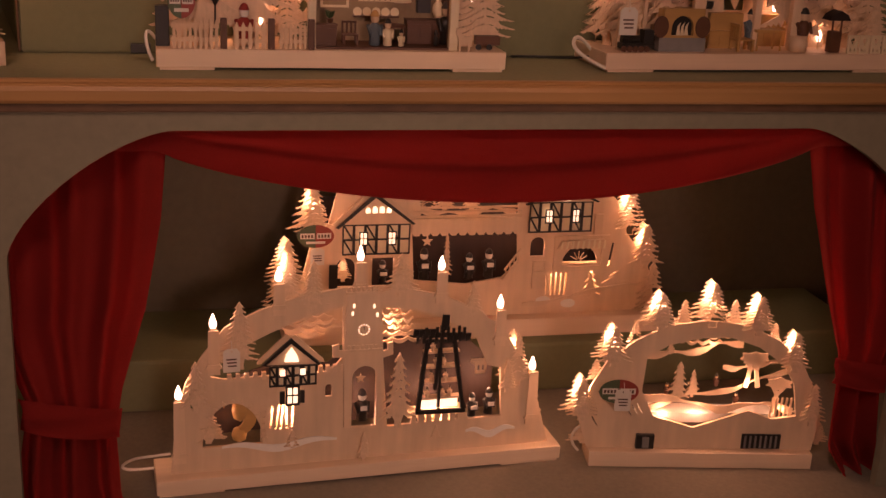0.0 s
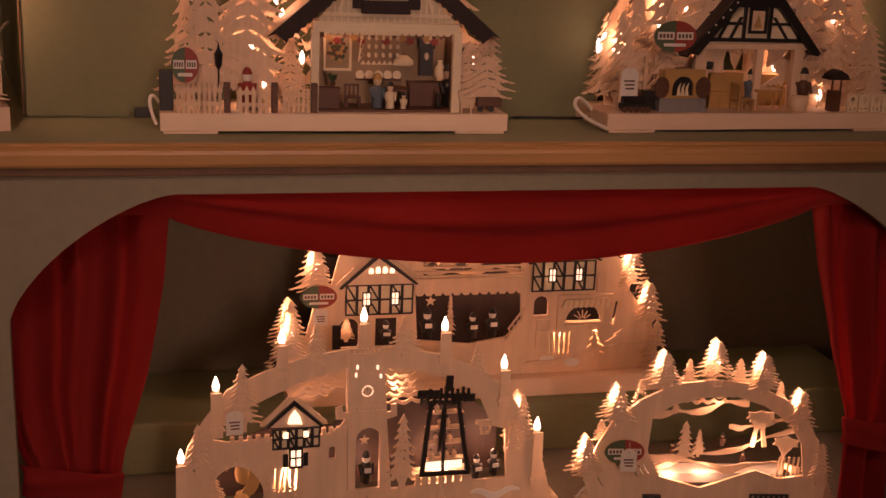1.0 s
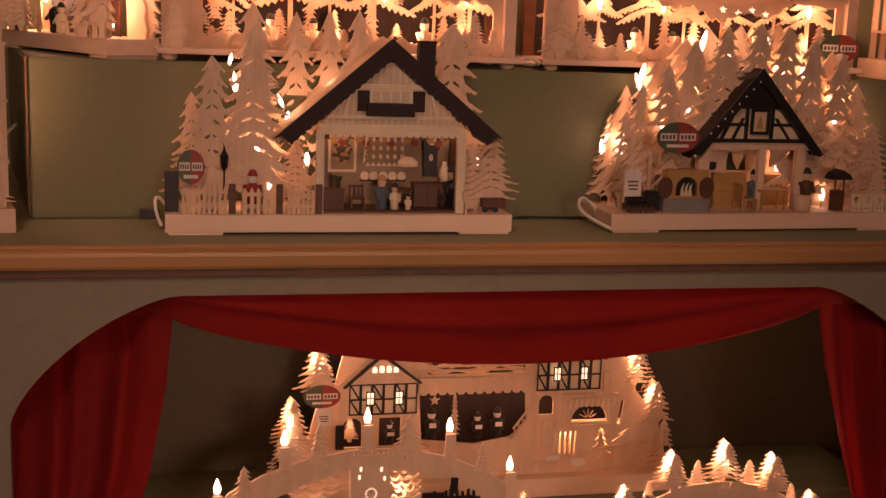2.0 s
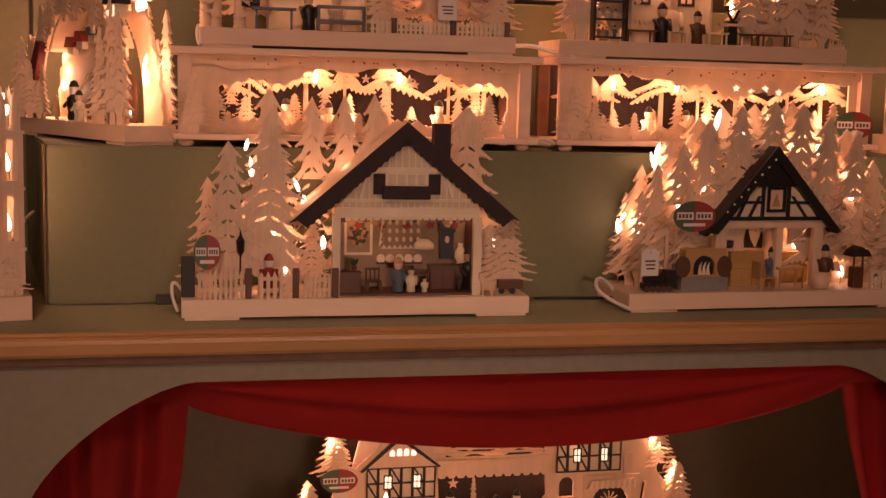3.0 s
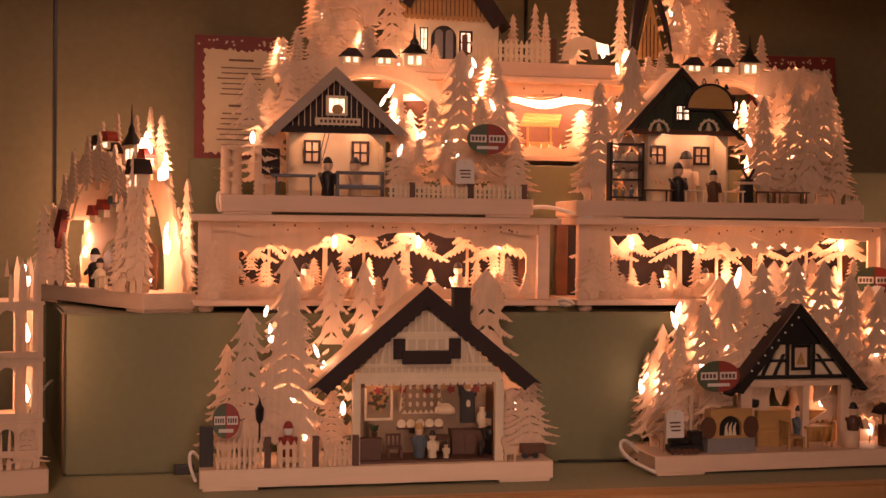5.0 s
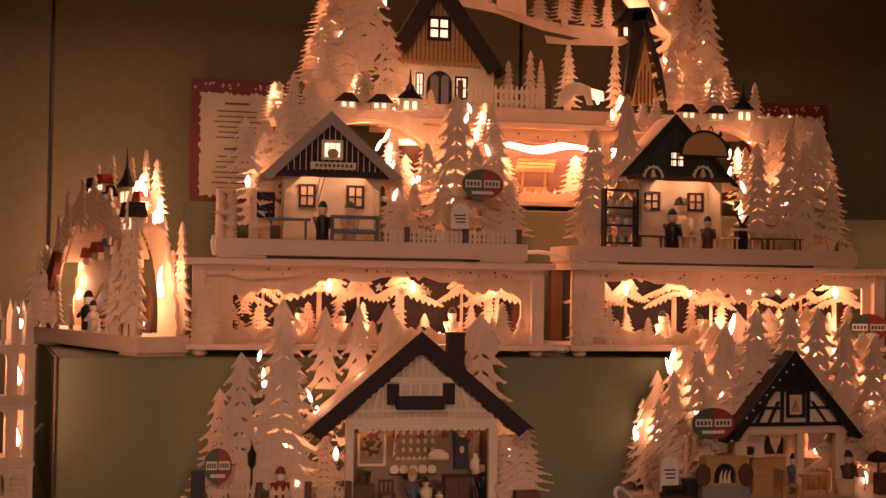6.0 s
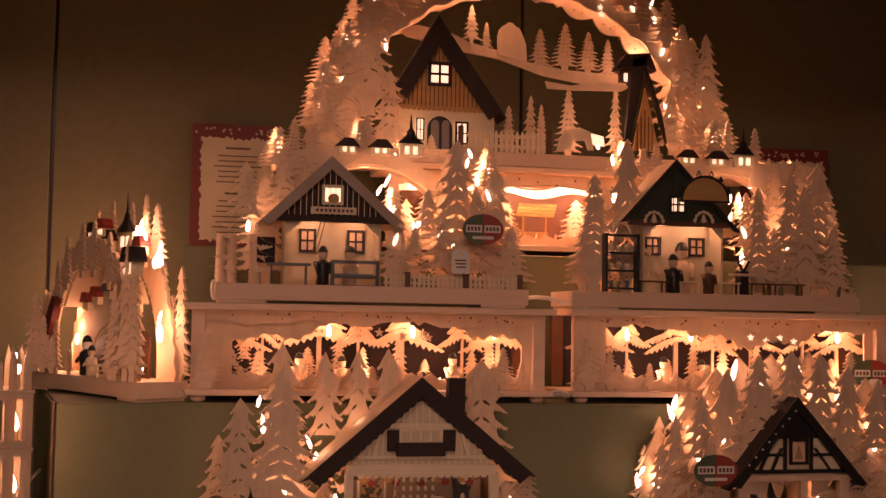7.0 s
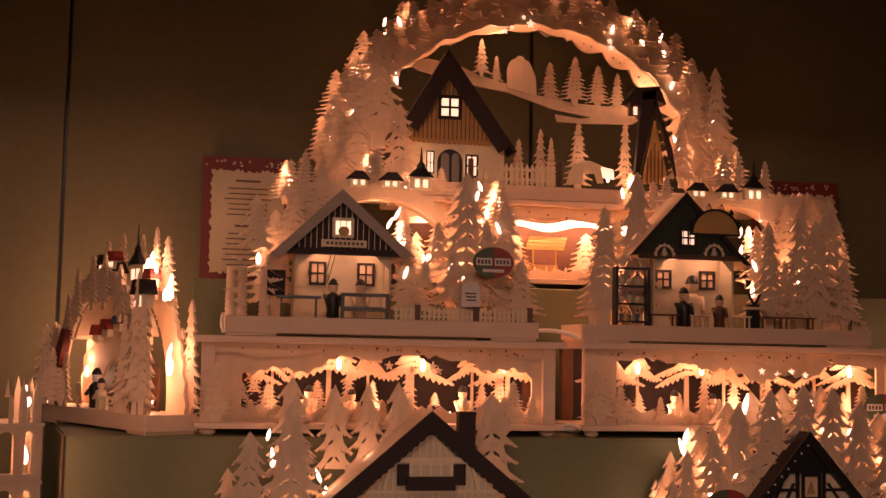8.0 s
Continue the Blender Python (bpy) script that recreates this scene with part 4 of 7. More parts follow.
# ---- village piece at the back of the niche ----
bac = thing("light_arch", "tall pale wooden village piece with half-timbered houses and carol singers", "candle arch", (0.55, 1.90, STEP_Z))
base_board(bac, -0.34, 0.3488, 0.10, 0.034, BIRCH, False, 0.0)
BY = 0.028
outer = [(-0.3450, 0.0340), (-0.3380, 0.0900), (-0.3080, 0.1150), (-0.2900, 0.1900), (-0.2650, 0.2080), (-0.2560, 0.2440), (-0.2336, 0.3318), (-0.1019, 0.3692), (0.0349, 0.3685), (0.1582, 0.3382), (0.2280, 0.2680), (0.2560, 0.2400), (0.2700, 0.1900), (0.3100, 0.1400), (0.3320, 0.1000), (0.3441, 0.0340)]
stage = [(-0.1130, 0.1052), (-0.1186, 0.1923), (-0.0244, 0.1961), (0.0698, 0.1979), (0.0745, 0.1303), (0.0473, 0.1049), (-0.0188, 0.0946)]
sky = [(-0.1049, 0.2172), (-0.1090, 0.3112), (-0.0016, 0.3198), (0.0640, 0.3092), (0.0700, 0.2235), (-0.0156, 0.2172)]
ski_slots = [slot(0.1300 + 0.0085 * k, 0.0680, 0.042, -0.003 + 0.001 * k) for k in range(5)]
tree_cut = [(0.1890 + 0.052 * (x + 0.5), 0.0600 + 0.056 * z) for x, z in fir(33, 4, 0.42, False, 0.04)[0]]
lamp_board(bac, 0.118, 0.275, 0.045, 0.122, BY + 0.002, 0.0)
for x in (0.150, 0.215, 0.255):
    glow(*(bac.matrix_world @ Vector((x, BY + 0.010, 0.100))), 0.05, 0.004)
part("tree", plate([[(0.1890 + 0.052 * (0.5 + 0.70 * x), 0.0610 + 0.047 * z) for x, z in fir(33, 4, 0.42, False, 0.04)[0]]], 0.004), PLY, bac, "sawn fir in its cut-out", (0, BY, 0))
part("arch_plate", plate([outer, stage, sky, arched(-0.2495, -0.2164, 0.0971, 0.1491), rect(-0.1870, -0.1495, 0.0969, 0.1482), arched(0.0966, 0.1227, 0.1428, 0.1784), arched(0.1572, 0.2242, 0.1266, 0.1605)] + ski_slots + [tree_cut] + [slot(0.2350, 0.0880, 0.0120, 0.020), slot(0.2480, 0.1010, 0.010, 0.016, 0.004), slot(0.2440, 0.1200, 0.044, 0.006, 0.006)], 0.005), PLY, bac, "sawn village front", (0, BY, 0))
# Near-black colour puts the shade of the deep stage into this board.
part("back_board", box(-0.28, 0.30, 0.092, 0.096, 0.034, 0.24), DARKROOF_SHADE, bac, "back board coloured dark for shade")
# awning with scalloped hem
n = 12
ax0, ax1 = -0.1216, 0.0749
zt, zb = 0.2154, 0.1940
hem = [(ax0, zt), (ax0, zb)]
for i in range(n):
    w = (ax1 - ax0) / n
    hem += [(ax0 + w * (i + 0.25), zb - 0.005), (ax0 + w * (i + 0.75), zb - 0.005), (ax0 + w * (i + 1), zb)]
part("awning", plate([hem + [(ax1, zt)]], 0.004), PLY, bac, "scalloped awning board", (0, BY - 0.012, 0))
for k in range(3):
    part("roof_rail", box(ax0, ax1, BY - 0.012 + 0.006 * k, BY - 0.009 + 0.006 * k, zt + 0.006 + 0.006 * k, zt + 0.0095 + 0.006 * k, 0.0005), PLY, bac, "long pale roof rail")
part("awning_top", box(ax0, ax1, BY - 0.014, BY + 0.002, zt, zt + 0.004), PLY, bac)
for x0, x1, z0, z1, apex, le, re in (((-0.2412), (-0.1243), (0.1577), (0.2120), (-0.1864, 0.2683), (-0.2526, 0.2076), (-0.1165, 0.2124)), ((0.0874), (0.2039), (0.1899), (0.2456), (0.1402, 0.2832), (0.0778, 0.2427), (0.2141, 0.2463))):
    timbered_front(bac, x0, x1, z0, z1, BY - 0.012, 6)
    roof_lines(bac, *apex, *le, *re, BY - 0.014, 0.006)
    for k in (0.24, 0.66):
        framed_window(bac, x0 + (x1 - x0) * k, x0 + (x1 - x0) * (k + 0.13), z0 + (z1 - z0) * 0.32, z0 + (z1 - z0) * 0.78, BY - 0.016, BLACK, GLOW_PANE)
for k in range(4):
    x = -0.2026 + k * 0.012
    part("gable_window", plate([arched(x, x + 0.008, 0.2319, 0.2417 + 0.002 * (k in (1, 2)), 4)], 0.002), GLOW_PANE, bac, "", (0, BY - 0.0125, 0))
part("gable_window", plate([[(0.1297, 0.2478), (0.1608, 0.2473), (0.1599, 0.2575), (0.1289, 0.2580)]], 0.002), GLOW_PANE, bac, "", (0, BY - 0.0125, 0))
for X, Z, H in ((-0.0930, 0.1024, 0.058), (-0.0110, 0.1016, 0.048), (0.0248, 0.1025, 0.054), (-0.1664, 0.0978, 0.042)):
    figurine(bac, X, BY + 0.010, Z, H, BLACK, SNOW, BLACK)
    part("songbook", box(X - 0.006, X + 0.006, BY - 0.004, BY - 0.002, Z + H * 0.42, Z + H * 0.56), SNOW, bac, "open white songbook")
part("star", plate([star(-0.0880, 0.1712, 0.010)], 0.002), PLY, bac, "", (0, BY + 0.012, 0))
firs(bac, [(-0.0507, 0.1825, 0.0955, 0.018), (-0.2339, 0.1420, 0.0992, 0.028)], BY + 0.016)
part("door", box(-0.2623, -0.2478, BY - 0.010, BY - 0.007, 0.0969, 0.1396), BLACK, bac, "dark open door leaf")
for k in range(9):
    x = 0.1480 + 0.0100 * k
    part("awning_rib", plate([[(x, 0.1590), (x + 0.0040, 0.1590), (x + 0.0050, 0.1735), (x + 0.0025, 0.1735)]], 0.002), WHITE, bac, "", (0, BY - 0.0155, 0))
part("shop_awning", plate([[(0.1513, 0.1730), (0.2302, 0.1752), (0.2413, 0.1601), (0.1441, 0.1586)]], 0.004), PLY, bac, "", (0, BY - 0.012, 0))
for k in range(5):
    a = 30 + 30 * k
    cx, cz = 0.1908, 0.1298
    part("fan_bar", plate([rect(-0.0006, 0.0006, 0.004, 0.018)], 0.002), PLY, bac, "", (cx, BY + 0.004, cz), (1, 1, 1), (0, 90 - a, 0))
part("shop_door", plate([rect(0.1021, 0.1272, 0.0833, 0.1364), rect(0.1052, 0.1241, 0.1153, 0.1322)], 0.003), PLY, bac, "pale shop door", (0, BY - 0.006, 0))
part("shop_frame", plate([rect(0.1397, 0.2420, 0.1150, 0.1806), rect(0.1534, 0.2291, 0.1235, 0.1596)], 0.004), PLY, bac, "sawn shop front", (0, BY - 0.006, 0))
part("log_wall", plate([rect(0.2109, 0.2258, 0.1839, 0.2205)], 0.004), PLY, bac, "", (0, BY - 0.008, 0))
for X, Z in ((0.1268, 0.0593), (0.1741, 0.0521)):
    part("snow_drift", plate([oval(X, Z, 0.014, 0.008, 14)], 0.002), SNOW, bac, "white painted snow", (0, BY - 0.0045, 0))
hills(bac, 0.0867, 0.3381, 0.0555, 0.0949, BY - 0.006, 0.003, 0.008, 11)
for k in range(4):
    part("baluster", box(0.0500 + 0.0070 * k, 0.0514 + 0.0070 * k, BY - 0.014, BY - 0.012, 0.1060 + 0.0095 * k, 0.1260 + 0.0095 * k), PLY, bac)
part("handrail", plate([[(0.0470, 0.1235), (0.0760, 0.1630), (0.0760, 0.1590), (0.0490, 0.1215)]], 0.004), PLY, bac, "", (0, BY - 0.013, 0))
part("stair", plate([[(0.0453, 0.1028), (0.0756, 0.1438), (0.0762, 0.1354), (0.0526, 0.1026)]], 0.006), PLY, bac, "", (0, BY - 0.008, 0))
firs(bac, [(0.3321, 0.1275, 0.0120, 0.060), (-0.3529, 0.1186, 0.0371, 0.05)], BY - 0.008)
for k, (x, z, zb, w) in enumerate([(-0.2888, 0.2797, 0.1916, 0.052), (-0.3327, 0.1878, 0.0977, 0.050), (0.2760, 0.2710, 0.1822, 0.050), (0.3135, 0.1995, 0.1171, 0.048)]):
    glow_fir(bac, x, z, zb, w, BY - 0.012, k, 0.22)
firs(bac, [(-0.0882, 0.2815, 0.2268, 0.03), (-0.0582, 0.2712, 0.2262, 0.03), (-0.0089, 0.2754, 0.2200, 0.03)], BY + 0.014)
hills(bac, -0.1056, 0.0696, 0.2272, 0.2286, BY + 0.012, 0.003, 0.012, 3)
for X, Z, P in ((-0.2335, 0.1247, 0.16), (-0.1606, 0.1325, 0.10), (-0.0250, 0.2063, 0.25), (0.0432, 0.2444, 0.12), (0.1071, 0.1659, 0.12), (0.1908, 0.1425, 0.10), (0.2120, 0.0831, 0.12), (-0.0767, 0.2466, 0.12)):
    lit(bac, X, BY + 0.020, Z, P * 0.40, bulb=False)
swing_tag((0.55 + -0.2875, 1.90 + BY - 0.018, STEP_Z + 0.1946), 0.062, 0.040, 0)
price_tag((0.55 + -0.2841, 1.90 + BY - 0.018, STEP_Z + 0.1586), 0.024, 0.030)

# ---- chalet piece on the shelf ----
alp = thing("light_arch", "wooden chalet diorama with dark roof, furnished room and tall firs", "light arch", (0.230, 1.513, SHELF), 0, "lit dioramas")
base_board(alp, -0.222, 0.228, 0.118, 0.0265, PINE)
AF = 0.0265
firs(alp, [(-0.1638, 0.2241, AF, 0.088), (-0.1114, 0.2631, AF, 0.105)], 0.028)
firs(alp, [(-0.1076, 0.2907, AF, 0.105), (-0.0520, 0.2805, AF, 0.085), (-0.0076, 0.2836, AF, 0.085), (0.0311, 0.2853, AF, 0.080), (0.1592, 0.2719, AF, 0.130)], 0.090)
firs(alp, [(0.2079, 0.1327, AF, 0.070), (0.1835, 0.1166, AF, 0.086)], 0.045)
firs(alp, [(-0.0833, 0.1053, AF, 0.035), (-0.0546, 0.1202, AF, 0.048), (-0.0429, 0.0816, AF, 0.028)], 0.050)
firs(alp, [(-0.1883, 0.1757, AF, 0.06)], 0.065)
gable_roof(alp, 0.0608, 0.2509, -0.0890, 0.1222, 0.2136, 0.1248, 0.006, 0.092, 0.021, DARKROOF_SHADE, PLY, 0.0020)
chx, chz = 0.1021, 0.2027
part("chimney", box(chx, 0.1240, 0.035, 0.055, chz - 0.01, 0.2457, 0.001), DARKROOF_SHADE, alp, "dark brick chimney")
part("chimney_cap", box(chx - 0.001, 0.1247, 0.034, 0.056, 0.2457, 0.2493, 0.0005), DARKROOF_SHADE, alp)
# gable of cream boards
gx0, gz = -0.0285, 0.1407
gx1 = 0.1573
gax, gaz = 0.0618, 0.2352
part("gable_board", plate([[(gx0, gz), (gx1, gz), (gax, gaz)]], 0.003), CREAM, alp, "cream boarded gable", (0, 0.016, 0))
nb = 22
for i in range(1, nb):
    x = gx0 + (gx1 - gx0) * i / nb
    top = gz + (gaz - gz) * (1 - abs((x - gax) / (gx1 - gax if x > gax else gax - gx0))) - 0.004
    if top > gz + 0.004:
        part("batten", box(x - 0.0009, x + 0.0009, 0.0125, 0.0146, gz, top), WHITE, alp)
part("tie_beam", box(gx0 - 0.002, gx1 + 0.002, 0.008, 0.020, gz - 0.012, gz + 0.001, 0.0008), WHITE, alp, "cream tie beam")
n = 18
w = (gx1 - gx0 - 0.02) / n
hem = [(gx0 + 0.01, gz - 0.008)] + [q for i in range(n) for q in ((gx0 + 0.01 + w * (i + 0.2), gz - 0.0145), (gx0 + 0.01 + w * (i + 0.8), gz - 0.0145), (gx0 + 0.01 + w * (i + 1), gz - 0.011))] + [(gx1 - 0.01, gz - 0.008)]
part("scalloped_trim", plate([hem], 0.002), WHITE, alp, "", (0, 0.007, 0))
part("balcony_window", box(0.0340, 0.0887, 0.010, 0.0125, 0.1705, 0.1876), WHITE, alp, "curtained gable window")
for k in range(4):
    x = 0.0377 + k * 0.0128
    part("curtain", box(x, x + 0.009, 0.008, 0.010, 0.1713, 0.1848), CREAM, alp)
part("flower_box", box(0.0294, 0.0914, 0.000, 0.010, 0.1534, 0.1698, 0.001), DARKROOF_SHADE, alp, "dark flower box")
for a, b in ((0.0184, 0.0335), (0.0904, 0.1059)):
    part("shutter", box(a, b, 0.008, 0.0122, 0.1591, 0.1853, 0.0005), DARKROOF_SHADE, alp, "dark shutter")
for z, t, y in ((0.1905, 0.003, 0.0085), (0.1510, 0.002, 0.0095)):
    k = (z - gz) / (gaz - gz)
    part("collar_beam", box(gx0 + (gax - gx0) * k, gx1 + (gax - gx1) * k, y, 0.0124, z - t, z + t, 0.0004), WHITE, alp, "cream collar beam")
for x0, x1 in ((0.0115, 0.0015), (0.1125, 0.1225)):
    part("strut", plate([[(x0 - 0.002, 0.1885), (x0 + 0.002, 0.1885), (x1 + 0.002, 0.1525), (x1 - 0.002, 0.1525)]], 0.003), WHITE, alp, "", (0, 0.0105, 0))
# room
for a, b in ((-0.0330, -0.0228), (0.1520, 0.1635)):
    part("post", box(a, b, 0.010, 0.020, AF, gz - 0.010, 0.0008), WHITE, alp, "cream corner post")
RY = 0.070
part("room_floor", box(gx0 + 0.004, gx1 - 0.002, 0.012, RY, AF, AF + 0.003), BROWN, alp, "brown room floor")
part("room_back", box(gx0 + 0.004, gx1 - 0.002, RY, RY + 0.003, AF, gz), ROOM_SHADE, alp, "room wall coloured tan for its shade")
part("room_side", box(gx0 + 0.002, gx0 + 0.004, 0.020, RY, AF, gz), ROOM_SHADE, alp)
part("room_side", box(gx1 - 0.003, gx1 - 0.001, 0.020, RY, AF, gz), BROWN, alp)


def cabinet(parent, x0, x1, y, z, h, mat, doors=2, depth=0.014):
    c = part("cabinet", box(x0, x1, y, y + depth, z, z + h, 0.0006), mat, parent, "small brown cabinet")
    w = (x1 - x0) / doors
    for i in range(doors):
        part("door", box(x0 + w * i + 0.0012, x0 + w * (i + 1) - 0.0012, y - 0.0012, y, z + h * 0.12, z + h * 0.86, 0.0004), mat, c)
    part("top", box(x0 - 0.001, x1 + 0.001, y - 0.002, y + depth, z + h, z + h + 0.0016, 0.0004), mat, c)
    return c


def chair(parent, x, y, z, s, mat, turn=0.0):
    c = part("chair", box(-0.38 * s, 0.38 * s, -0.38 * s, 0.38 * s, 0.44 * s, 0.50 * s), mat, parent, "small toy chair", (x, y, z), (1, 1, 1), (0, 0, turn))
    for a in (-0.33, 0.33):
        for b in (-0.33, 0.33):
            part("leg", box((a - 0.05) * s, (a + 0.05) * s, (b - 0.05) * s, (b + 0.05) * s, 0, 0.44 * s), mat, c)
    for a in (-0.33, -0.11, 0.11, 0.33):
        part("back_slat", box((a - 0.045) * s, (a + 0.045) * s, 0.30 * s, 0.38 * s, 0.5 * s, 1.05 * s), mat, c)
    part("back_rail", box(-0.38 * s, 0.38 * s, 0.29 * s, 0.39 * s, 1.0 * s, 1.1 * s), mat, c)
    return c


def table(parent, x, y, z, w, d, h, mat, round_top=False):
    if round_top:
        t = part("table", lathe([(w / 2, h * 0.90), (w / 2, h)], 18), mat, parent, "small round table", (x, y, z))
    else:
        t = part("table", box(-w / 2, w / 2, -d / 2, d / 2, h * 0.88, h, 0.0004), mat, parent, "small toy table", (x, y, z))
    for a in (-0.4, 0.4):
        for b in (-0.4, 0.4):
            part("leg", box(a * w - 0.001, a * w + 0.001, b * d - 0.001, b * d + 0.001, 0, h * 0.88), mat, t)
    return t


FZ = AF + 0.003
cabinet(alp, 0.1387 - 0.036, 0.1528, 0.046, FZ, 0.030, BROWN, 3, 0.022)
cabinet(alp, -0.0255, 0.0054, 0.020, FZ, 0.026, BROWN, 1)
part("plant_pot", lathe([(0.003, 0), (0.0045, 0.006)], 10), BROWN, alp, "", (-0.0023, 0.030, FZ + 0.028))
for k in range(14):
    a = k * 2.4
    part("leaf", plate([[(0, 0), (0.0022, 0.006), (0, 0.013), (-0.0022, 0.006)]], 0.0006), LEAF, alp, "", (-0.0023, 0.030, FZ + 0.033), (1, 1, 1), (28 * math.cos(a), 36 * math.sin(a), k * 47))
part("picture_frame", plate([rect(-0.0102, 0.0274, 0.0731, 0.1254), rect(-0.0072, 0.0243, 0.0761, 0.1224)], 0.003), WHITE, alp, "white picture frame", (0, RY - 0.003, 0))
for k in range(26):
    a = k * 2.39996
    r = 0.0042 * math.sqrt(k / 3)
    part("flower", plate([oval(0, 0, 0.0034, 0.0022, 8)], 0.001), (LEAF, BROWN, OCHRE)[k % 3], alp, "", (0.0085 + r * math.cos(a), RY - 0.0045, 0.1008 + 1.25 * r * math.sin(a)), (1, 1, 1), (0, k * 57, 0))
# lace pendant lamp
lx0, lx1, lz0, lz1 = 0.0323, 0.0895, 0.0875, 0.1247
holes = [oval(lx0 + (lx1 - lx0) * (i + 0.5) / 6, lz0 + (lz1 - lz0) * (0.25 + 0.3 * j), 0.0022, 0.0034, 8) for i in range(6) for j in range(3)]
part("lace_panel", plate([[(lx0, lz0)] + [q for i in range(8) for q in ((lx0 + (lx1 - lx0) * (i + 0.5) / 8, lz0 - 0.003), (lx0 + (lx1 - lx0) * (i + 1) / 8, lz0 + 0.002))] + [(lx1 - 0.004, lz1), (lx0 + 0.004, lz1)]] + holes, 0.002), WHITE, alp, "white lace-cut panel", (0, 0.044, 0))
part("lamp_shade", lathe([(0.014, 0), (0.0135, 0.006), (0.006, 0.012)], 16), WHITE, alp, "round pale lamp shade", (0.0945, 0.052, 0.0836), smooth=True)
for k in range(16):
    x = gx0 + 0.012 + (gx1 - gx0 - 0.024) * k / 15
    part("garland_tuft", plate([[(0.007 * math.cos(q * 0.63) * (1 if q % 2 else 0.6), 0.006 * math.sin(q * 0.63) * (1 if q % 2 else 0.6)) for q in range(10)]], 0.002), (BROWN, OCHRE, REDPAINT)[k % 3], alp, "", (x, 0.048 + 0.003 * (k % 2), gz - 0.018 - 0.004 * (k % 3)))
for k in range(5):
    part("plate", lathe([(0.002, 0), (0.0055, 0.001), (0.006, 0.0015)], 12), WHITE, alp, "small white plate", (0.0388 + 0.0125 * k, RY - 0.004, 0.0681), (1, 1, 1), (80, 0, 0))
part("wall_shelf", box(0.0327, 0.0938, RY - 0.010, RY, 0.0635 - 0.002, 0.0635), BROWN, alp, "brown wall shelf")
part("vase", lathe([(0.004, 0), (0.008, 0.008), (0.007, 0.016), (0.003, 0.022), (0.004, 0.026)], 12), WHITE, alp, "pale vase", (0.1452, 0.055, FZ + 0.034), smooth=True)
# long-case clock
kx0, kx1 = 0.1135, 0.1398
ck = part("wall_clock", box(kx0 + 0.004, kx1 - 0.004, 0.056, 0.066, 0.0689, 0.1085, 0.0006), BLACK, alp, "dark long-case clock")
part("clock_head", box(kx0 + 0.002, kx1 - 0.002, 0.054, 0.066, 0.1047, 0.1312, 0.0006), BLACK, ck)
part("pediment", plate([[(kx0 - 0.006, 0.1289), (kx1 + 0.006, 0.1289), (kx1 + 0.009, 0.1357), (kx1 - 0.004, 0.1335), ((kx0 + kx1) / 2, 0.1387), (kx0 + 0.004, 0.1335), (kx0 - 0.009, 0.1357)]], 0.006), BLACK, ck, "", (0, 0.054, 0))
part("dial", plate([oval((kx0 + kx1) / 2, 0.1176, 0.0065, 0.0065, 16)], 0.001), WHITE, ck, "", (0, 0.0533, 0))
part("pendulum", plate([oval((kx0 + kx1) / 2, 0.0949, 0.003, 0.005, 12)], 0.001), WHITE, ck, "", (0, 0.0553, 0))
chair(alp, 0.0256, 0.042, FZ, 0.026, BROWN)
table(alp, 0.0825, 0.040, FZ, 0.034, 0.022, 0.026, BROWN, True)
figurine(alp, 0.0563, 0.030, FZ, 0.046, BLUE, None, OCHRE)
figurine(alp, 0.0729, 0.026, FZ, 0.036, WHITE)
figurine(alp, 0.0902, 0.022, FZ, 0.022, WHITE)
figurine(alp, 0.1554, 0.046, FZ, 0.058, BLACK)
part("cat", lathe([(0.002, 0), (0.0045, 0.003), (0.0035, 0.010), (0.0015, 0.013), (0.0032, 0.016), (0.0012, 0.021)], 10), BLACK, alp, "small black cat", (0.1383, 0.030, FZ), smooth=True)
# yard
picket_fence(alp, -0.2028, -0.1446, AF, 0.038, 0.008, 9, PLY)
picket_fence(alp, -0.1271, -0.0853, AF, 0.034, 0.008, 5, PLY, (-0.1390, -0.0796, -0.0293))
picket_fence(alp, -0.0700, -0.0338, AF, 0.032, 0.012, 6, PLY)
lan = part("yard_lantern", lathe([(0.003, 0), (0.0012, 0.004), (0.0010, 0.030), (0.0045, 0.036), (0.0055, 0.050), (0.002, 0.056), (0.0008, 0.062)], 8), BLACK, alp, "black yard lantern", (-0.1485, 0.020, AF + 0.022))
figurine(alp, -0.1127, 0.020, AF + 0.006, 0.050, REDPAINT, SNOW, REDPAINT)
deer = plate([[(0, 0), (0.0015, 0), (0.002, 0.008), (0.009, 0.009), (0.0095, 0), (0.011, 0), (0.0115, 0.010), (0.013, 0.013), (0.012, 0.015), (0.004, 0.015), (0.001, 0.020), (0.002, 0.025), (-0.001, 0.023), (-0.003, 0.024), (-0.004, 0.019), (-0.001, 0.012)]], 0.003)
part("deer", deer, PLY, alp, "small sawn deer", (0.1645, 0.006, AF), (1.3, 1, 1.3))
cart = part("cart", box(0.1912, 0.2242, 0.020, 0.034, AF + 0.006, AF + 0.018, 0.001), BROWN, alp, "small brown hand cart")
for X in (0.1943, 0.2091):
    part("wheel", lathe([(0.004, -0.001), (0.004, 0.001)], 12), BLACK, cart, "", (X, 0.019, AF + 0.004), (1, 1, 1), (90, 0, 0))
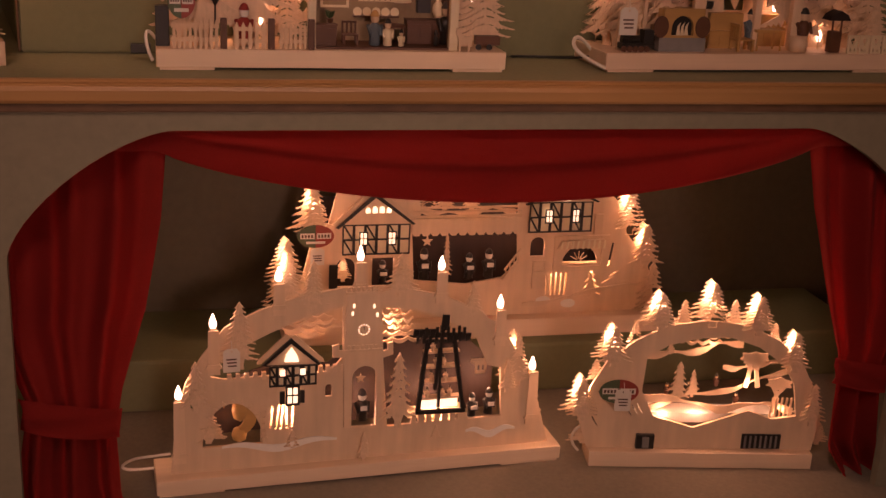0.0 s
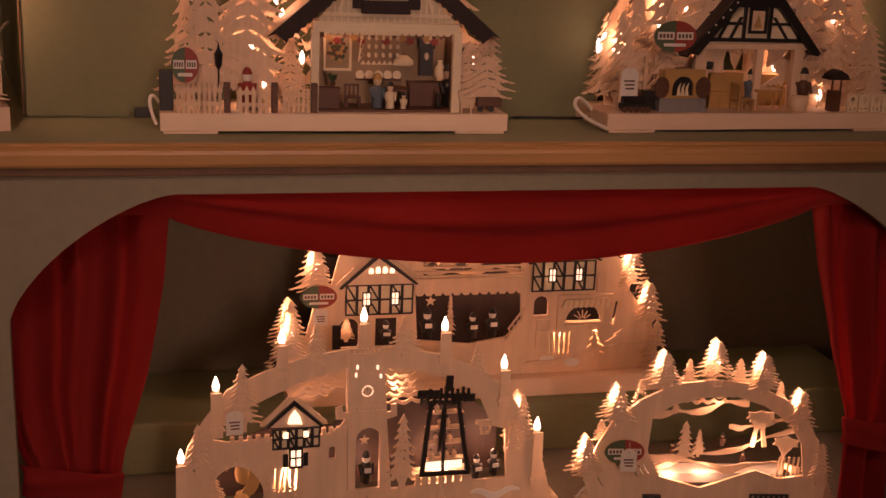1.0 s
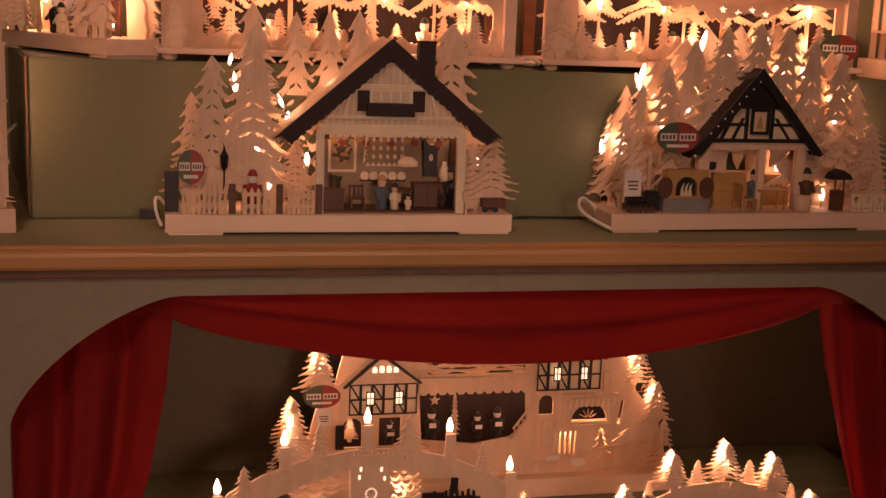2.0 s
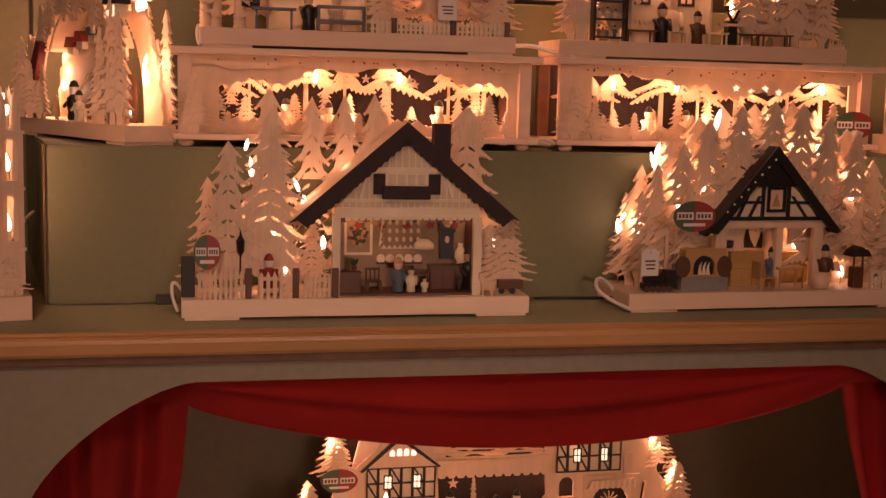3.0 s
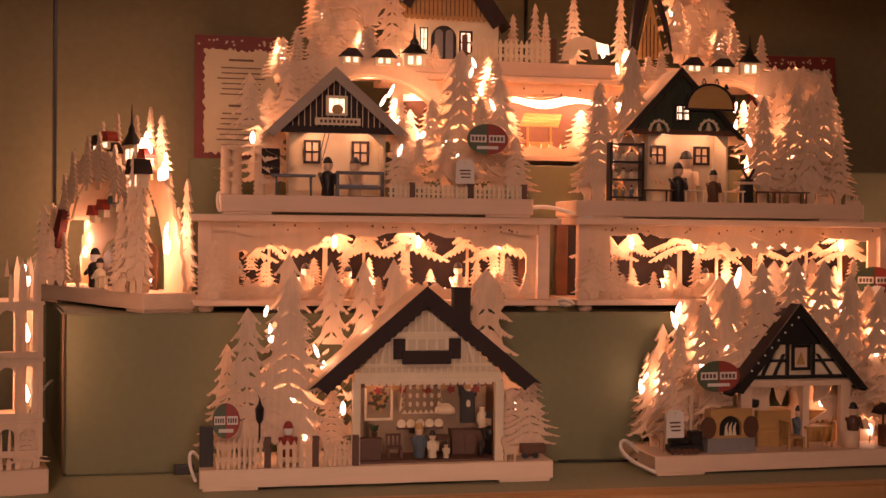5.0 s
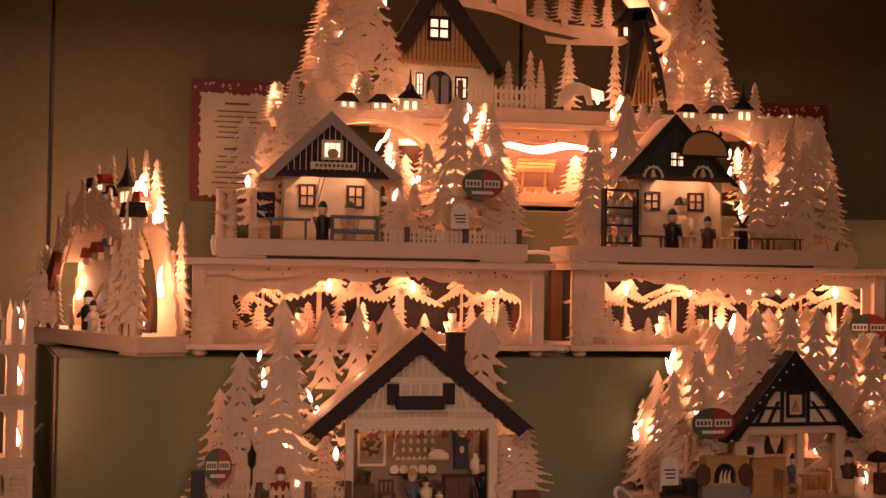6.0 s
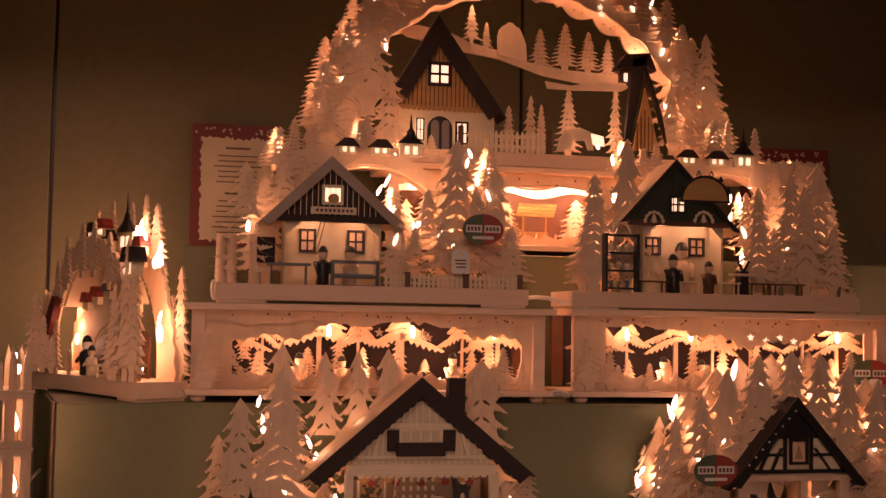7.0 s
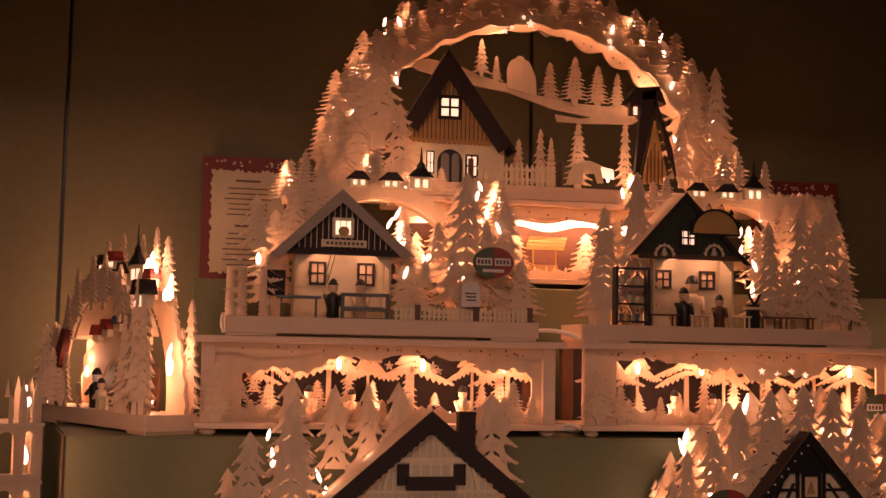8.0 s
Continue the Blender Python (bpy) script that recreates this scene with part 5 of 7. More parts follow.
for X, Y, Z, P in ((-0.1176, 0.060, 0.0952, 0.046), (-0.0959, 0.060, 0.0954, 0.046), (-0.1323, 0.070, 0.1992, 0.034), (-0.0639, 0.070, 0.1579, 0.038), (-0.0096, 0.074, 0.1882, 0.042), (0.1946, 0.062, 0.1069, 0.025), (-0.0373, 0.075, 0.1036, 0.034)):
    lit(alp, X, Y, Z, P * 0.65)
lit(alp, 0.0103, 0.050, gz - 0.012, 0.05, bulb=False)
lit(alp, 0.1509, 0.050, gz - 0.014, 0.04, bulb=False)
sparks(alp, [(-0.140, 0.218), (-0.076, 0.167), (-0.120, 0.113), (-0.104, 0.101), (-0.130, 0.103), (-0.088, 0.062), (-0.088, 0.078), (-0.120, 0.057), (-0.134, 0.192), (-0.109, 0.110)], 0.046, 1.1)
sw = part("switch", box(-0.253, -0.228, 0.05, 0.062, 0.012, 0.024, 0.001), BLACK, alp, "black cable switch")
tube([(-0.222, 0.06, 0.03), (-0.236, 0.05, 0.055), (-0.238, 0.04, 0.03), (-0.226, 0.035, 0.006)], 0.0022, CABLE, "cable", alp, "white mains cable")
part("side_post", box(-0.222, -0.205, 0.02, 0.04, AF, AF + 0.05, 0.001), BLACK, alp, "dark side housing")
swing_tag((-0.1900 + 0.230, 1.524, SHELF + 0.0849), 0.034, 0.044)


# ---- kitchen piece on the shelf ----
kit = thing("light_arch", "wooden bakery diorama under a black half-timbered gable among firs", "light arch", (0.825, 1.527, SHELF), 2.0, "lit dioramas")
base_board(kit, -0.225, 0.232, 0.120, 0.0265, BIRCH)
gable_roof(kit, -0.0024, 0.2267, -0.1047, 0.1031, 0.1052, 0.1065, 0.022, 0.085, 0.012, BLACK, DARKROOF_SHADE, 0.0)
tgx0, tgz = -0.0832, 0.1203
tgx1 = 0.0949
tax, taz = 0.0046, 0.2138
part("gable_board", plate([[(tgx0, tgz), (tgx1, tgz), (tax, taz)]], 0.003), WHITE, kit, "white gable infill", (0, 0.034, 0))


def tri_at(z):
    k = (z - tgz) / (taz - tgz)
    return tgx0 + (tax - tgx0) * k, tgx1 + (tax - tgx1) * k


for pz in (0.1254, 0.1730):
    a, b = tri_at(pz)
    part("beam", box(a + 0.003, b - 0.003, 0.028, 0.0325, pz - 0.0026, pz + 0.0026), BLACK, kit)
a, b = tri_at(0.1480)
for x0, x1 in ((a + 0.003, -0.0170), (0.0230, b - 0.003)):
    part("beam", box(x0, x1, 0.028, 0.0325, 0.1460, 0.1500), BLACK, kit)
for px0, px1 in ((-0.0372, -0.0229), (0.0517, 0.0285), (-0.0547, -0.0409), (0.0716, 0.0513)):
    za, zb = 0.1270, 0.1572
    part("brace", plate([[(px0 - 0.0018, za), (px0 + 0.0018, za), (px1 + 0.0018, zb), (px1 - 0.0018, zb)]], 0.004), BLACK, kit, "", (0, 0.0292, 0))
for X in (-0.0168, 0.0231):
    part("stud", box(X - 0.002, X + 0.002, 0.0278, 0.0322, 0.1254, 0.1746), BLACK, kit)
part("gable_head", plate([[(tri_at(0.1730)[0], 0.1730), (tri_at(0.1730)[1], 0.1730), (tax, taz)]], 0.004), BLACK, kit, "black boarded gable head", (0, 0.0285, 0))
framed_window(kit, -0.0120, 0.0164, 0.1348, 0.1705, 0.0265, BLACK, PLY, False)
part("window_star", plate([[(-0.006, -0.008), (0.006, -0.008), (0, 0.009)]], 0.002), OCHRE, kit, "", (0.0024, 0.0268, 0.1507))
for sgn in (0, 1):
    for k in range(8):
        f = (k + 0.7) / 9
        zz = taz + 0.002 + (tgz - taz) * f
        xx = tax + ((tgx1 if sgn else tgx0) - tax) * f * 1.02 + (0.004 if sgn else -0.004)
        part("rivet", lathe([(0.0016, 0), (0.0012, 0.0012)], 8), SNOW, kit, "small white dot", (xx, 0.0195, zz), (1, 1, 1), (90, 0, 0))
KB = 0.0265
part("lintel", box(tgx0 - 0.004, tgx1 + 0.004, 0.028, 0.040, tgz - 0.008, tgz, 0.0006), PLY, kit, "pale lintel")
for a, b in ((-0.0865, -0.0691), (0.0673, 0.0819), (0.0076, 0.0184)):
    part("post", box(a, b, 0.030, 0.040, KB, tgz - 0.008, 0.0006), PLY, kit)
part("room_back", plate([rect(tgx0, tgx1 + 0.01, KB, tgz - 0.004), arched(-0.0162, 0.0206, 0.0754, 0.1086), arched(0.0512, 0.0887, 0.0758, 0.1094)], 0.003), PLY, kit, "pale room wall with two open windows", (0, 0.090, 0))
for X in (0.0023, 0.0372, 0.0742):
    part("curtain", plate([[(X - 0.012, 0.1161), (X + 0.012, 0.1161), (X + 0.009, 0.0954), (X + 0.002, 0.0770), (X - 0.005, 0.0887)]], 0.002), CREAM, kit, "small cloth-like curtain board", (0, 0.084, 0))
# oven
ox0, ox1 = -0.1432, -0.0724
oz = 0.0461
ov = part("oven", box(ox0, ox1, 0.014, 0.050, KB, oz, 0.001), GREY, kit, "grey stone oven base")
part("oven_front", plate([rect(ox0 + 0.004, ox1 - 0.006, oz, 0.0858), arched(-0.1269, -0.0942, oz + 0.003, 0.0763)], 0.004), OCHRE, ov, "ochre oven front", (0, 0.014, 0))
part("oven_body", box(ox0 + 0.004, ox1 - 0.006, 0.018, 0.050, oz, 0.0842, 0.001), OCHRE, ov)
part("oven_mouth", plate([arched(-0.1261, -0.0950, oz + 0.003, 0.0755)], 0.001), BLACK, ov, "", (0, 0.0165, 0))
for k in range(3):
    part("flame_board", plate([[(0, 0), (0.006, 0), (0.004, 0.010), (0.0055, 0.018), (0.001, 0.012)]], 0.001), WHITE, ov, "", (-0.1183 + 0.006 * k, 0.0148, oz + 0.003))
for a in (-0.1497, -0.0872):
    part("oven_door", plate([oval(a + 0.006, oz + 0.015, 0.011, 0.015, 16)], 0.002), BROWN, ov, "brown oven door", (0, 0.010, 0))
part("counter", box(-0.0505, 0.0016, 0.050, 0.070, KB, 0.0758, 0.0008), OCHRE, kit, "pale ochre counter")
cabinet(kit, -0.0531, -0.0192, 0.046, KB, 0.024, OCHRE, 2, 0.006)
chair(kit, -0.0079, 0.030, KB, 0.034, OCHRE, 90)
table(kit, 0.0326, 0.036, KB, 0.046, 0.026, 0.030, OCHRE)
cabinet(kit, 0.0285, 0.0841, 0.070, KB, 0.044, OCHRE, 3, 0.012)
figurine(kit, 0.0092, 0.042, KB + 0.012, 0.046, BLUE)
figurine(kit, 0.0865, 0.030, KB + 0.010, 0.052, BROWN)
part("pan", lathe([(0.0075, 0), (0.009, 0.004), (0.009, 0.010)], 14), BLACK, kit, "black pot", (-0.0631, 0.040, 0.0834), smooth=True)
part("barrel", lathe([(0.012, 0), (0.014, 0.010), (0.012, 0.022)], 14), PLY, kit, "", (0.0776, 0.024, KB), smooth=True)
# toy train, well, lattice fence
eng = part("toy_train", box(-0.1997, -0.1509, 0.010, 0.026, KB + 0.004, KB + 0.012, 0.001), BLACK, kit, "black toy train")
part("boiler", lathe([(0.006, 0), (0.006, 0.026)], 12), BLACK, eng, "", (-0.1972, 0.018, KB + 0.016), (1, 1, 1), (0, 90, 0))
part("cab", box(-0.1678, -0.1526, 0.010, 0.026, KB + 0.012, KB + 0.030, 0.001), BLACK, eng)
part("stack", lathe([(0.0022, 0), (0.0034, 0.012)], 10), BLACK, eng, "", (-0.1914, 0.018, KB + 0.020))
for k in range(5):
    part("wheel", lathe([(0.0042, -0.001), (0.0042, 0.001)], 10), BROWN, eng, "", (-0.1964 + 0.0085 * k, 0.009, KB + 0.0042), (1, 1, 1), (90, 0, 0))
wx = 0.1329
well = part("bird_house", box(wx - 0.008, wx + 0.008, 0.014, 0.028, KB, KB + 0.030, 0.001), BROWN, kit, "brown little wayside house")
part("roof", plate([[(wx - 0.017, KB + 0.046), (wx + 0.017, KB + 0.046), (wx + 0.012, KB + 0.054), (wx, KB + 0.060), (wx - 0.012, KB + 0.054)]], 0.022), DARKROOF_SHADE, well, "", (0, 0.021, 0))
for s in (-0.007, 0.007):
    part("post", box(wx + s - 0.001, wx + s + 0.001, 0.016, 0.018, KB + 0.03, KB + 0.047), BROWN, well)
fx0 = 0.1482
for k in range(4):
    x = fx0 + k * 0.019
    part("lattice_fence", plate([rect(x, x + 0.016, KB, KB + 0.026)] + [[(x + 0.0082, KB + 0.011), (x + 0.0125, KB + 0.019), (x + 0.0082, KB + 0.0235), (x + 0.004, KB + 0.019)], [(x + 0.0025, KB + 0.003), (x + 0.0068, KB + 0.003), (x + 0.0046, KB + 0.009)], [(x + 0.0095, KB + 0.003), (x + 0.0137, KB + 0.003), (x + 0.0116, KB + 0.009)]], 0.003), WHITE, kit, "white lattice fence panel", (0, 0.008, 0))
# firs: a leaning wreath of trees round the gable
rows = [(-0.1867, 0.1599, KB, 0.050), (-0.1670, 0.1990, KB, 0.060), (-0.1336, 0.2303, KB, 0.085), (-0.0885, 0.2623, KB, 0.105), (-0.0433, 0.2831, KB + 0.05, 0.100), (0.0050, 0.2888, KB + 0.08, 0.090), (0.0549, 0.2867, KB + 0.06, 0.095), (0.0967, 0.2685, KB, 0.100), (0.1388, 0.2501, KB, 0.095), (0.1750, 0.2072, KB, 0.085), (0.2039, 0.1513, KB, 0.085)]
for k, (x, z, zb, w) in enumerate(rows):
    if k in (0, 2, 3, 6, 8):
        glow_fir(kit, x, z, zb, w, 0.060 - 0.006 * (k % 3), k, 0.045, -0.008)
    else:
        fir_at(kit, x, z, zb, w, 0.062 - 0.006 * (k % 3), k)
    fir_at(kit, x - 0.009 + 0.004 * (k % 2), z - 0.004, zb, w * 1.05, 0.096 + 0.004 * (k % 2), k + 2)
firs(kit, [(0.2010, 0.0862, KB, 0.06), (-0.1273, 0.1774, KB, 0.045)], 0.030)
part("side_board", plate([[(-0.1998, 0.0208), (-0.1979, 0.0839), (-0.1881, 0.0879), (-0.1811, 0.0207)]], 0.005), PLY, kit, "", (0, 0.030, 0))
for px in (-0.1532, -0.1394, -0.1273):
    part("tree_stem", box(px - 0.0025, px + 0.0025, 0.044, 0.049, KB, KB + 0.075), PLY, kit)
for X, Y, Z, P in ((-0.1369, 0.082, 0.2023, 0.080), (-0.1892, 0.080, 0.1225, 0.080), (-0.1077, 0.082, 0.2110, 0.060), (0.1512, 0.080, 0.2100, 0.080), (-0.0627, 0.070, 0.0929, 0.050), (0.0628, 0.074, 0.0996, 0.050), (0.0955, 0.072, 0.0912, 0.070), (0.1335, 0.060, 0.0582, 0.050), (0.0974, 0.084, 0.2359, 0.060), (-0.0237, 0.086, 0.2602, 0.060), (0.2008, 0.078, 0.1326, 0.060)):
    lit(kit, X, Y, Z, P * 0.6)
sparks(kit, [(-0.158, 0.215), (-0.163, 0.200), (-0.202, 0.127), (-0.212, 0.108), (0.133, 0.213), (-0.068, 0.260), (0.034, 0.260), (0.129, 0.203), (-0.180, 0.118), (0.095, 0.079)], 0.080, 1.7)
tube([(-0.222, 0.06, 0.02), (-0.245, 0.05, 0.045), (-0.262, 0.045, 0.040), (-0.258, 0.03, 0.02), (-0.225, 0.0, 0.006)], 0.0026, CABLE, "cable", kit, "white mains cable")
swing_tag((0.825 + -0.1358, 1.527 - 0.006, SHELF + 0.1318), 0.062, 0.042, 2)
price_tag((0.825 + -0.1975, 1.527 - 0.008, SHELF + 0.0695), 0.025, 0.037, 2)
tube([(0.50, 1.63, SHELF + 0.003), (0.545, 1.632, SHELF + 0.004), (0.575, 1.60, SHELF + 0.004), (0.60, 1.58, SHELF + 0.012)], 0.0018, DARKCABLE, "power_cable", None, "thin black cable lying on the shelf", "cable")

# ---- two long lit window boxes on the riser ----
def window_box(place, label, width, height, depth, seed, tagged_left=True):
    """A long pierced box on ball feet: lid, floor, posts, front plate with a snow border, firs and a lit scene inside."""
    rnd = random.Random(seed)
    t = thing("display_box", label, "display box", place, 0, "long lit boxes")
    w = width / 2
    z0, z1 = 0.010, height - 0.009
    part("lid", box(-w - 0.009, w + 0.011, -0.012, depth + 0.006, z1, height, 0.0015), BIRCH, t, "flat overhanging lid")
    part("floor_board", box(-w - 0.006, w + 0.008, -0.010, depth + 0.004, z0 - 0.001, z0 + 0.007, 0.0015), BIRCH, t, "bottom board")
    for x in (-w + 0.012, w - 0.012):
        for y in (0.008, depth - 0.010):
            part("ball_foot", lathe([(0.006, 0.0), (0.0105, 0.003), (0.0105, 0.006), (0.006, 0.010)], 14), BIRCH, t, "", (x, y, 0), smooth=True)
    for x in (-w + 0.001, w - 0.019):
        part("corner_post", box(x, x + 0.018, 0.004, 0.020, z0 + 0.007, z1, 0.0012), BIRCH, t)
        part("corner_post", box(x, x + 0.018, depth - 0.016, depth, z0 + 0.007, z1, 0.0012), BROWN, t)
    za = z0 + 0.007
    # front plate with one long scenic opening
    n = 44
    top, low = [], []
    for i in range(n + 1):
        k = i / n
        x = -w + 0.052 + (width - 0.085) * k
        arch = 0.060 + 0.016 * math.sin(math.pi * k * 2.2 + seed) + 0.006 * math.sin(k * 31 + seed) + (0.005 if i % 2 else -0.001)
        top.append((x, za + arch + 0.022))
        low.append((x, za + 0.010 + 0.008 * abs(math.sin(k * 11 + seed)) + (0.006 if i % 3 == 0 else 0)))
    stars = [star(w * 2 * k - w, z1 - 0.028 - 0.006 * (j % 2), 0.0066) for j, k in enumerate((0.52, 0.585, 0.645, 0.66))] if seed % 2 == 0 else [star(w * 2 * k - w, z1 - 0.028 - 0.005 * (j % 2), 0.0066) for j, k in enumerate((0.56, 0.61, 0.655, 0.70))]
    part("front_plate", plate([rect(-w + 0.016, w - 0.016, za, z1), low + top[::-1]] + stars, 0.004), PLY, t, "sawn front plate with a forest opening", (0, 0.016, 0))
    # Star holes filled with glowing plates instead of light shining through.
    for outline in stars:
        part("star_window", plate([outline], 0.002), GLOW_PANE, t, "star cut-out that glows by itself", (0, 0.0165, 0))
    # snow border across the top
    m = 40
    edge = [(-w + 0.006 + (width - 0.014) * i / m, z1 - 0.016 - 0.004 * math.sin(i * 0.55 + seed) - 0.002 * math.sin(i * 1.4)) for i in range(m + 1)]
    border = part("snow_border", plate([[(-w + 0.006, z1)] + edge + [(w - 0.008, z1)]], 0.004), PLY, t, "wavy snow border", (0, 0.008, 0))
    for i in range(22):
        x = rnd.uniform(-w * 0.9, w * 0.92)
        z = z1 - rnd.uniform(0.004, 0.012)
        part("star_mark", plate([star(x, z, 0.0026) if i % 3 == 0 else oval(x, z, 0.0012, 0.0012, 8)], 0.001), BROWN, border, "", (0, -0.0022, 0))
    # standing firs in front
    fir_at(t, -w + 0.022, za + 0.082, za, 0.050, 0.000, seed)
    for x, h, wd in ((-w + 0.055, 0.055, 0.034), (w - 0.062, 0.060, 0.034), (w - 0.034, 0.040, 0.026)):
        fir_at(t, x, za + h, za, wd, 0.006, int(x * 900) % 6)
    for i in range(11):
        x = -w + 0.075 + (width - 0.14) * (i + rnd.uniform(-0.3, 0.3)) / 10
        fir_at(t, x, za + rnd.uniform(0.024, 0.046), za, rnd.uniform(0.018, 0.028), 0.010 + 0.003 * (i % 2), i)
    # inner scene
    for i in range(9):
        x = -w + 0.06 + (width - 0.12) * (i + rnd.uniform(-0.3, 0.3)) / 8
        fir_at(t, x, za + rnd.uniform(0.040, 0.080), za, rnd.uniform(0.024, 0.036), 0.040 + 0.005 * (i % 3), i + 2)
    for q, k in enumerate((0.11, 0.20, 0.36, 0.47, 0.60, 0.78, 0.88)):
        hp = 0.097 + 0.004 * (q % 3)
        part("pine_tree", PINES[(q + seed) % 4], PLY, t, "sawn pine with drooping boughs", (-w + width * k, 0.050 + 0.006 * (q % 3), za), ((-1 if q % 2 else 1) * hp * (0.80, 0.55, 1.0, 0.62)[q % 4], 1, hp))
    for k, hh, c in ((0.30, 0.050, PLY), (0.42, 0.046, PLY), (0.74, 0.052, PLY)):
        figurine(t, -w + width * k, 0.034, za, hh, c)
    for k, p in ((0.18, 0.12), (0.38, 0.12), (0.62, 0.12), (0.86, 0.15)):
        lit(t, -w + width * k, 0.028, z1 - 0.012, p)
    for k, p in ((0.26, 0.13), (0.48, 0.13), (0.70, 0.13), (0.90, 0.14)):
        lit(t, -w + width * k, 0.026, za + 0.022, p)
    # Dark plate added where the open back would only be in shade.
    part("back_plate", box(-w + 0.016, w - 0.016, depth - 0.010, depth - 0.006, za, z1), DARKROOF_SHADE, t, "dark plate added for shade in the open back")
    return t


b1 = window_box((0.251, 1.666, RISER_Z), "long pale wooden box with a lit forest and deer inside", 0.494, 0.1325, 0.130, 4)
b2 = window_box((0.788, 1.668, RISER_Z), "long pale wooden box with a lit forest and woodcutters", 0.496, 0.1335, 0.130, 7)
swing_tag((0.251 + 0.537 + 0.2131, 1.660, RISER_Z + 0.0453), 0.062, 0.042, -6)
price_tag((0.788 + 0.2136, 1.652, RISER_Z + 0.0221), 0.022, 0.032, 4)
for pts in ([(0.500, 1.70, RISER_Z + 0.008), (0.510, 1.66, RISER_Z + 0.018), (0.522, 1.655, RISER_Z + 0.018), (0.535, 1.66, RISER_Z + 0.008), (0.53, 1.70, RISER_Z + 0.006)], [(0.495, 1.72, RISER_Z + 0.006), (0.512, 1.668, RISER_Z + 0.012), (0.530, 1.668, RISER_Z + 0.010), (0.54, 1.72, RISER_Z + 0.005)]):
    tube(pts, 0.0026, CABLE, "mains_cable", None, "pale mains cable looped between the boxes", "cable")


# ---- house pieces on top of the boxes ----
LID = RISER_Z + 0.1335
HB = 0.0265


def village_arch(parent, cx, cz, rx, rz, y, a0, a1, band, seed):
    """A sawn arch with a church, small houses and firs on its back."""
    arch = part("arch_band", plate([arch_band(cx, cz, rx, rz, band, band * 0.8, a0, a1, 30)], 0.005), PLY, parent, "sawn arched hill", (0, y, 0))
    part("arch_soffit", plate([arch_band(cx, cz, rx - band * 0.82, rz - band * 0.8, 0.0025, 0.0025, a0 + 6, a1 - 6, 26)], 0.030), PLY, parent, "bent wooden strip under the arch", (0, y + 0.018, 0))
    return arch


def church(parent, x, y, z, s):
    """A small church with a pointed black steeple and lit windows, beside a row of little houses."""
    c = part("church", box(x - 0.30 * s, x + 0.30 * s, y, y + 0.006, z, z + 0.34 * s, 0.0004), WHITE, parent, "tiny white church")
    part("steeple", lathe([(0.36 * s, 0.34 * s), (0.24 * s, 0.46 * s), (0.12 * s, 0.58 * s), (0.11 * s, 0.66 * s), (0.045 * s, 0.74 * s), (0.01 * s, 1.12 * s)], 8, 0.4), BLACK, c, "black pointed steeple", (x, y + 0.002, z))
    for k in (-0.16, 0.06):
        part("window", plate([rect(x + k * s, x + (k + 0.11) * s, z + 0.06 * s, z + 0.26 * s)], 0.001), GLOW_PANE, c, "", (0, y - 0.001, 0))
    for dx, w in ((-1.05, 0.50), (-1.9, 0.46)):
        h = part("cottage", box(x + dx * s, x + (dx + w) * s, y, y + 0.006, z, z + 0.22 * s, 0.0003), WHITE, parent, "tiny cottage")
        part("roof", plate([[(x + (dx - 0.1) * s, z + 0.20 * s), (x + (dx + w + 0.1) * s, z + 0.20 * s), (x + (dx + w * 0.8) * s, z + 0.42 * s), (x + (dx + w * 0.3) * s, z + 0.42 * s)]], 0.008), DARKROOF_SHADE, h, "dark roof", (0, y + 0.002, 0))
        for k in (0.10, 0.30):
            part("window", plate([rect(x + (dx + k) * s, x + (dx + k + 0.1) * s, z + 0.06 * s, z + 0.17 * s)], 0.001), GLOW_PANE, h, "", (0, y - 0.001, 0))
    return c


lef = thing("light_arch", "wooden workshop diorama with a grey striped gable and a village arch", "light arch", (0.256, 1.69, LID), 0, "lit dioramas")
base_board(lef, -0.2215, 0.2216, 0.105, HB, BIRCH)
gable_roof(lef, -0.0649, 0.2063, -0.1662, 0.1103, 0.0403, 0.1141, 0.004, 0.080, 0.0135, TAUPE, PLY, 0.0)
ga, gb, gz = -0.1395, 0.0232, 0.1210
gx, gt = -0.0634, 0.1957
part("gable_board", plate([[(ga, gz), (gb, gz), (gx, gt)]], 0.003), DARKROOF_SHADE, lef, "dark boarded gable", (0, 0.012, 0))
for i in range(1, 20):
    x = ga + (gb - ga) * i / 20
    top = gz + (gt - gz) * (1 - abs((x - gx) / (gb - gx if x > gx else gx - ga))) - 0.006
    if top > gz + 0.006:
        part("batten", box(x - 0.0005, x + 0.0005, 0.0092, 0.0104, gz + 0.003, top), WHITE, lef, "thin white batten")
framed_window(lef, -0.0775, -0.0473, 0.1392, 0.1671, 0.0085, WHITE, GLOW_PANE, False)
part("window_figure", plate([oval(-0.0615, 0.1480, 0.008, 0.007, 14)], 0.002), OCHRE, lef, "", (0, 0.0070, 0))
part("sign_board", box(-0.0930, -0.0291, 0.005, 0.008, 0.1257, 0.1359, 0.0006), WHITE, lef, "pale sign board")
for k in range(9):
    x = -0.0859 + 0.0060 * k
    part("print_bar", box(x, x + 0.0036, 0.0042, 0.0048, 0.1288, 0.1328), INK, lef)
part("tie_beam", box(ga, gb, 0.006, 0.018, gz - 0.006, gz + 0.001, 0.0006), DARKROOF_SHADE, lef, "dark tie beam")
rx0, rx1 = -0.1251, 0.0054
part("room_back", box(rx0, rx1, 0.062, 0.065, HB, gz - 0.002), CREAM, lef, "cream room wall")
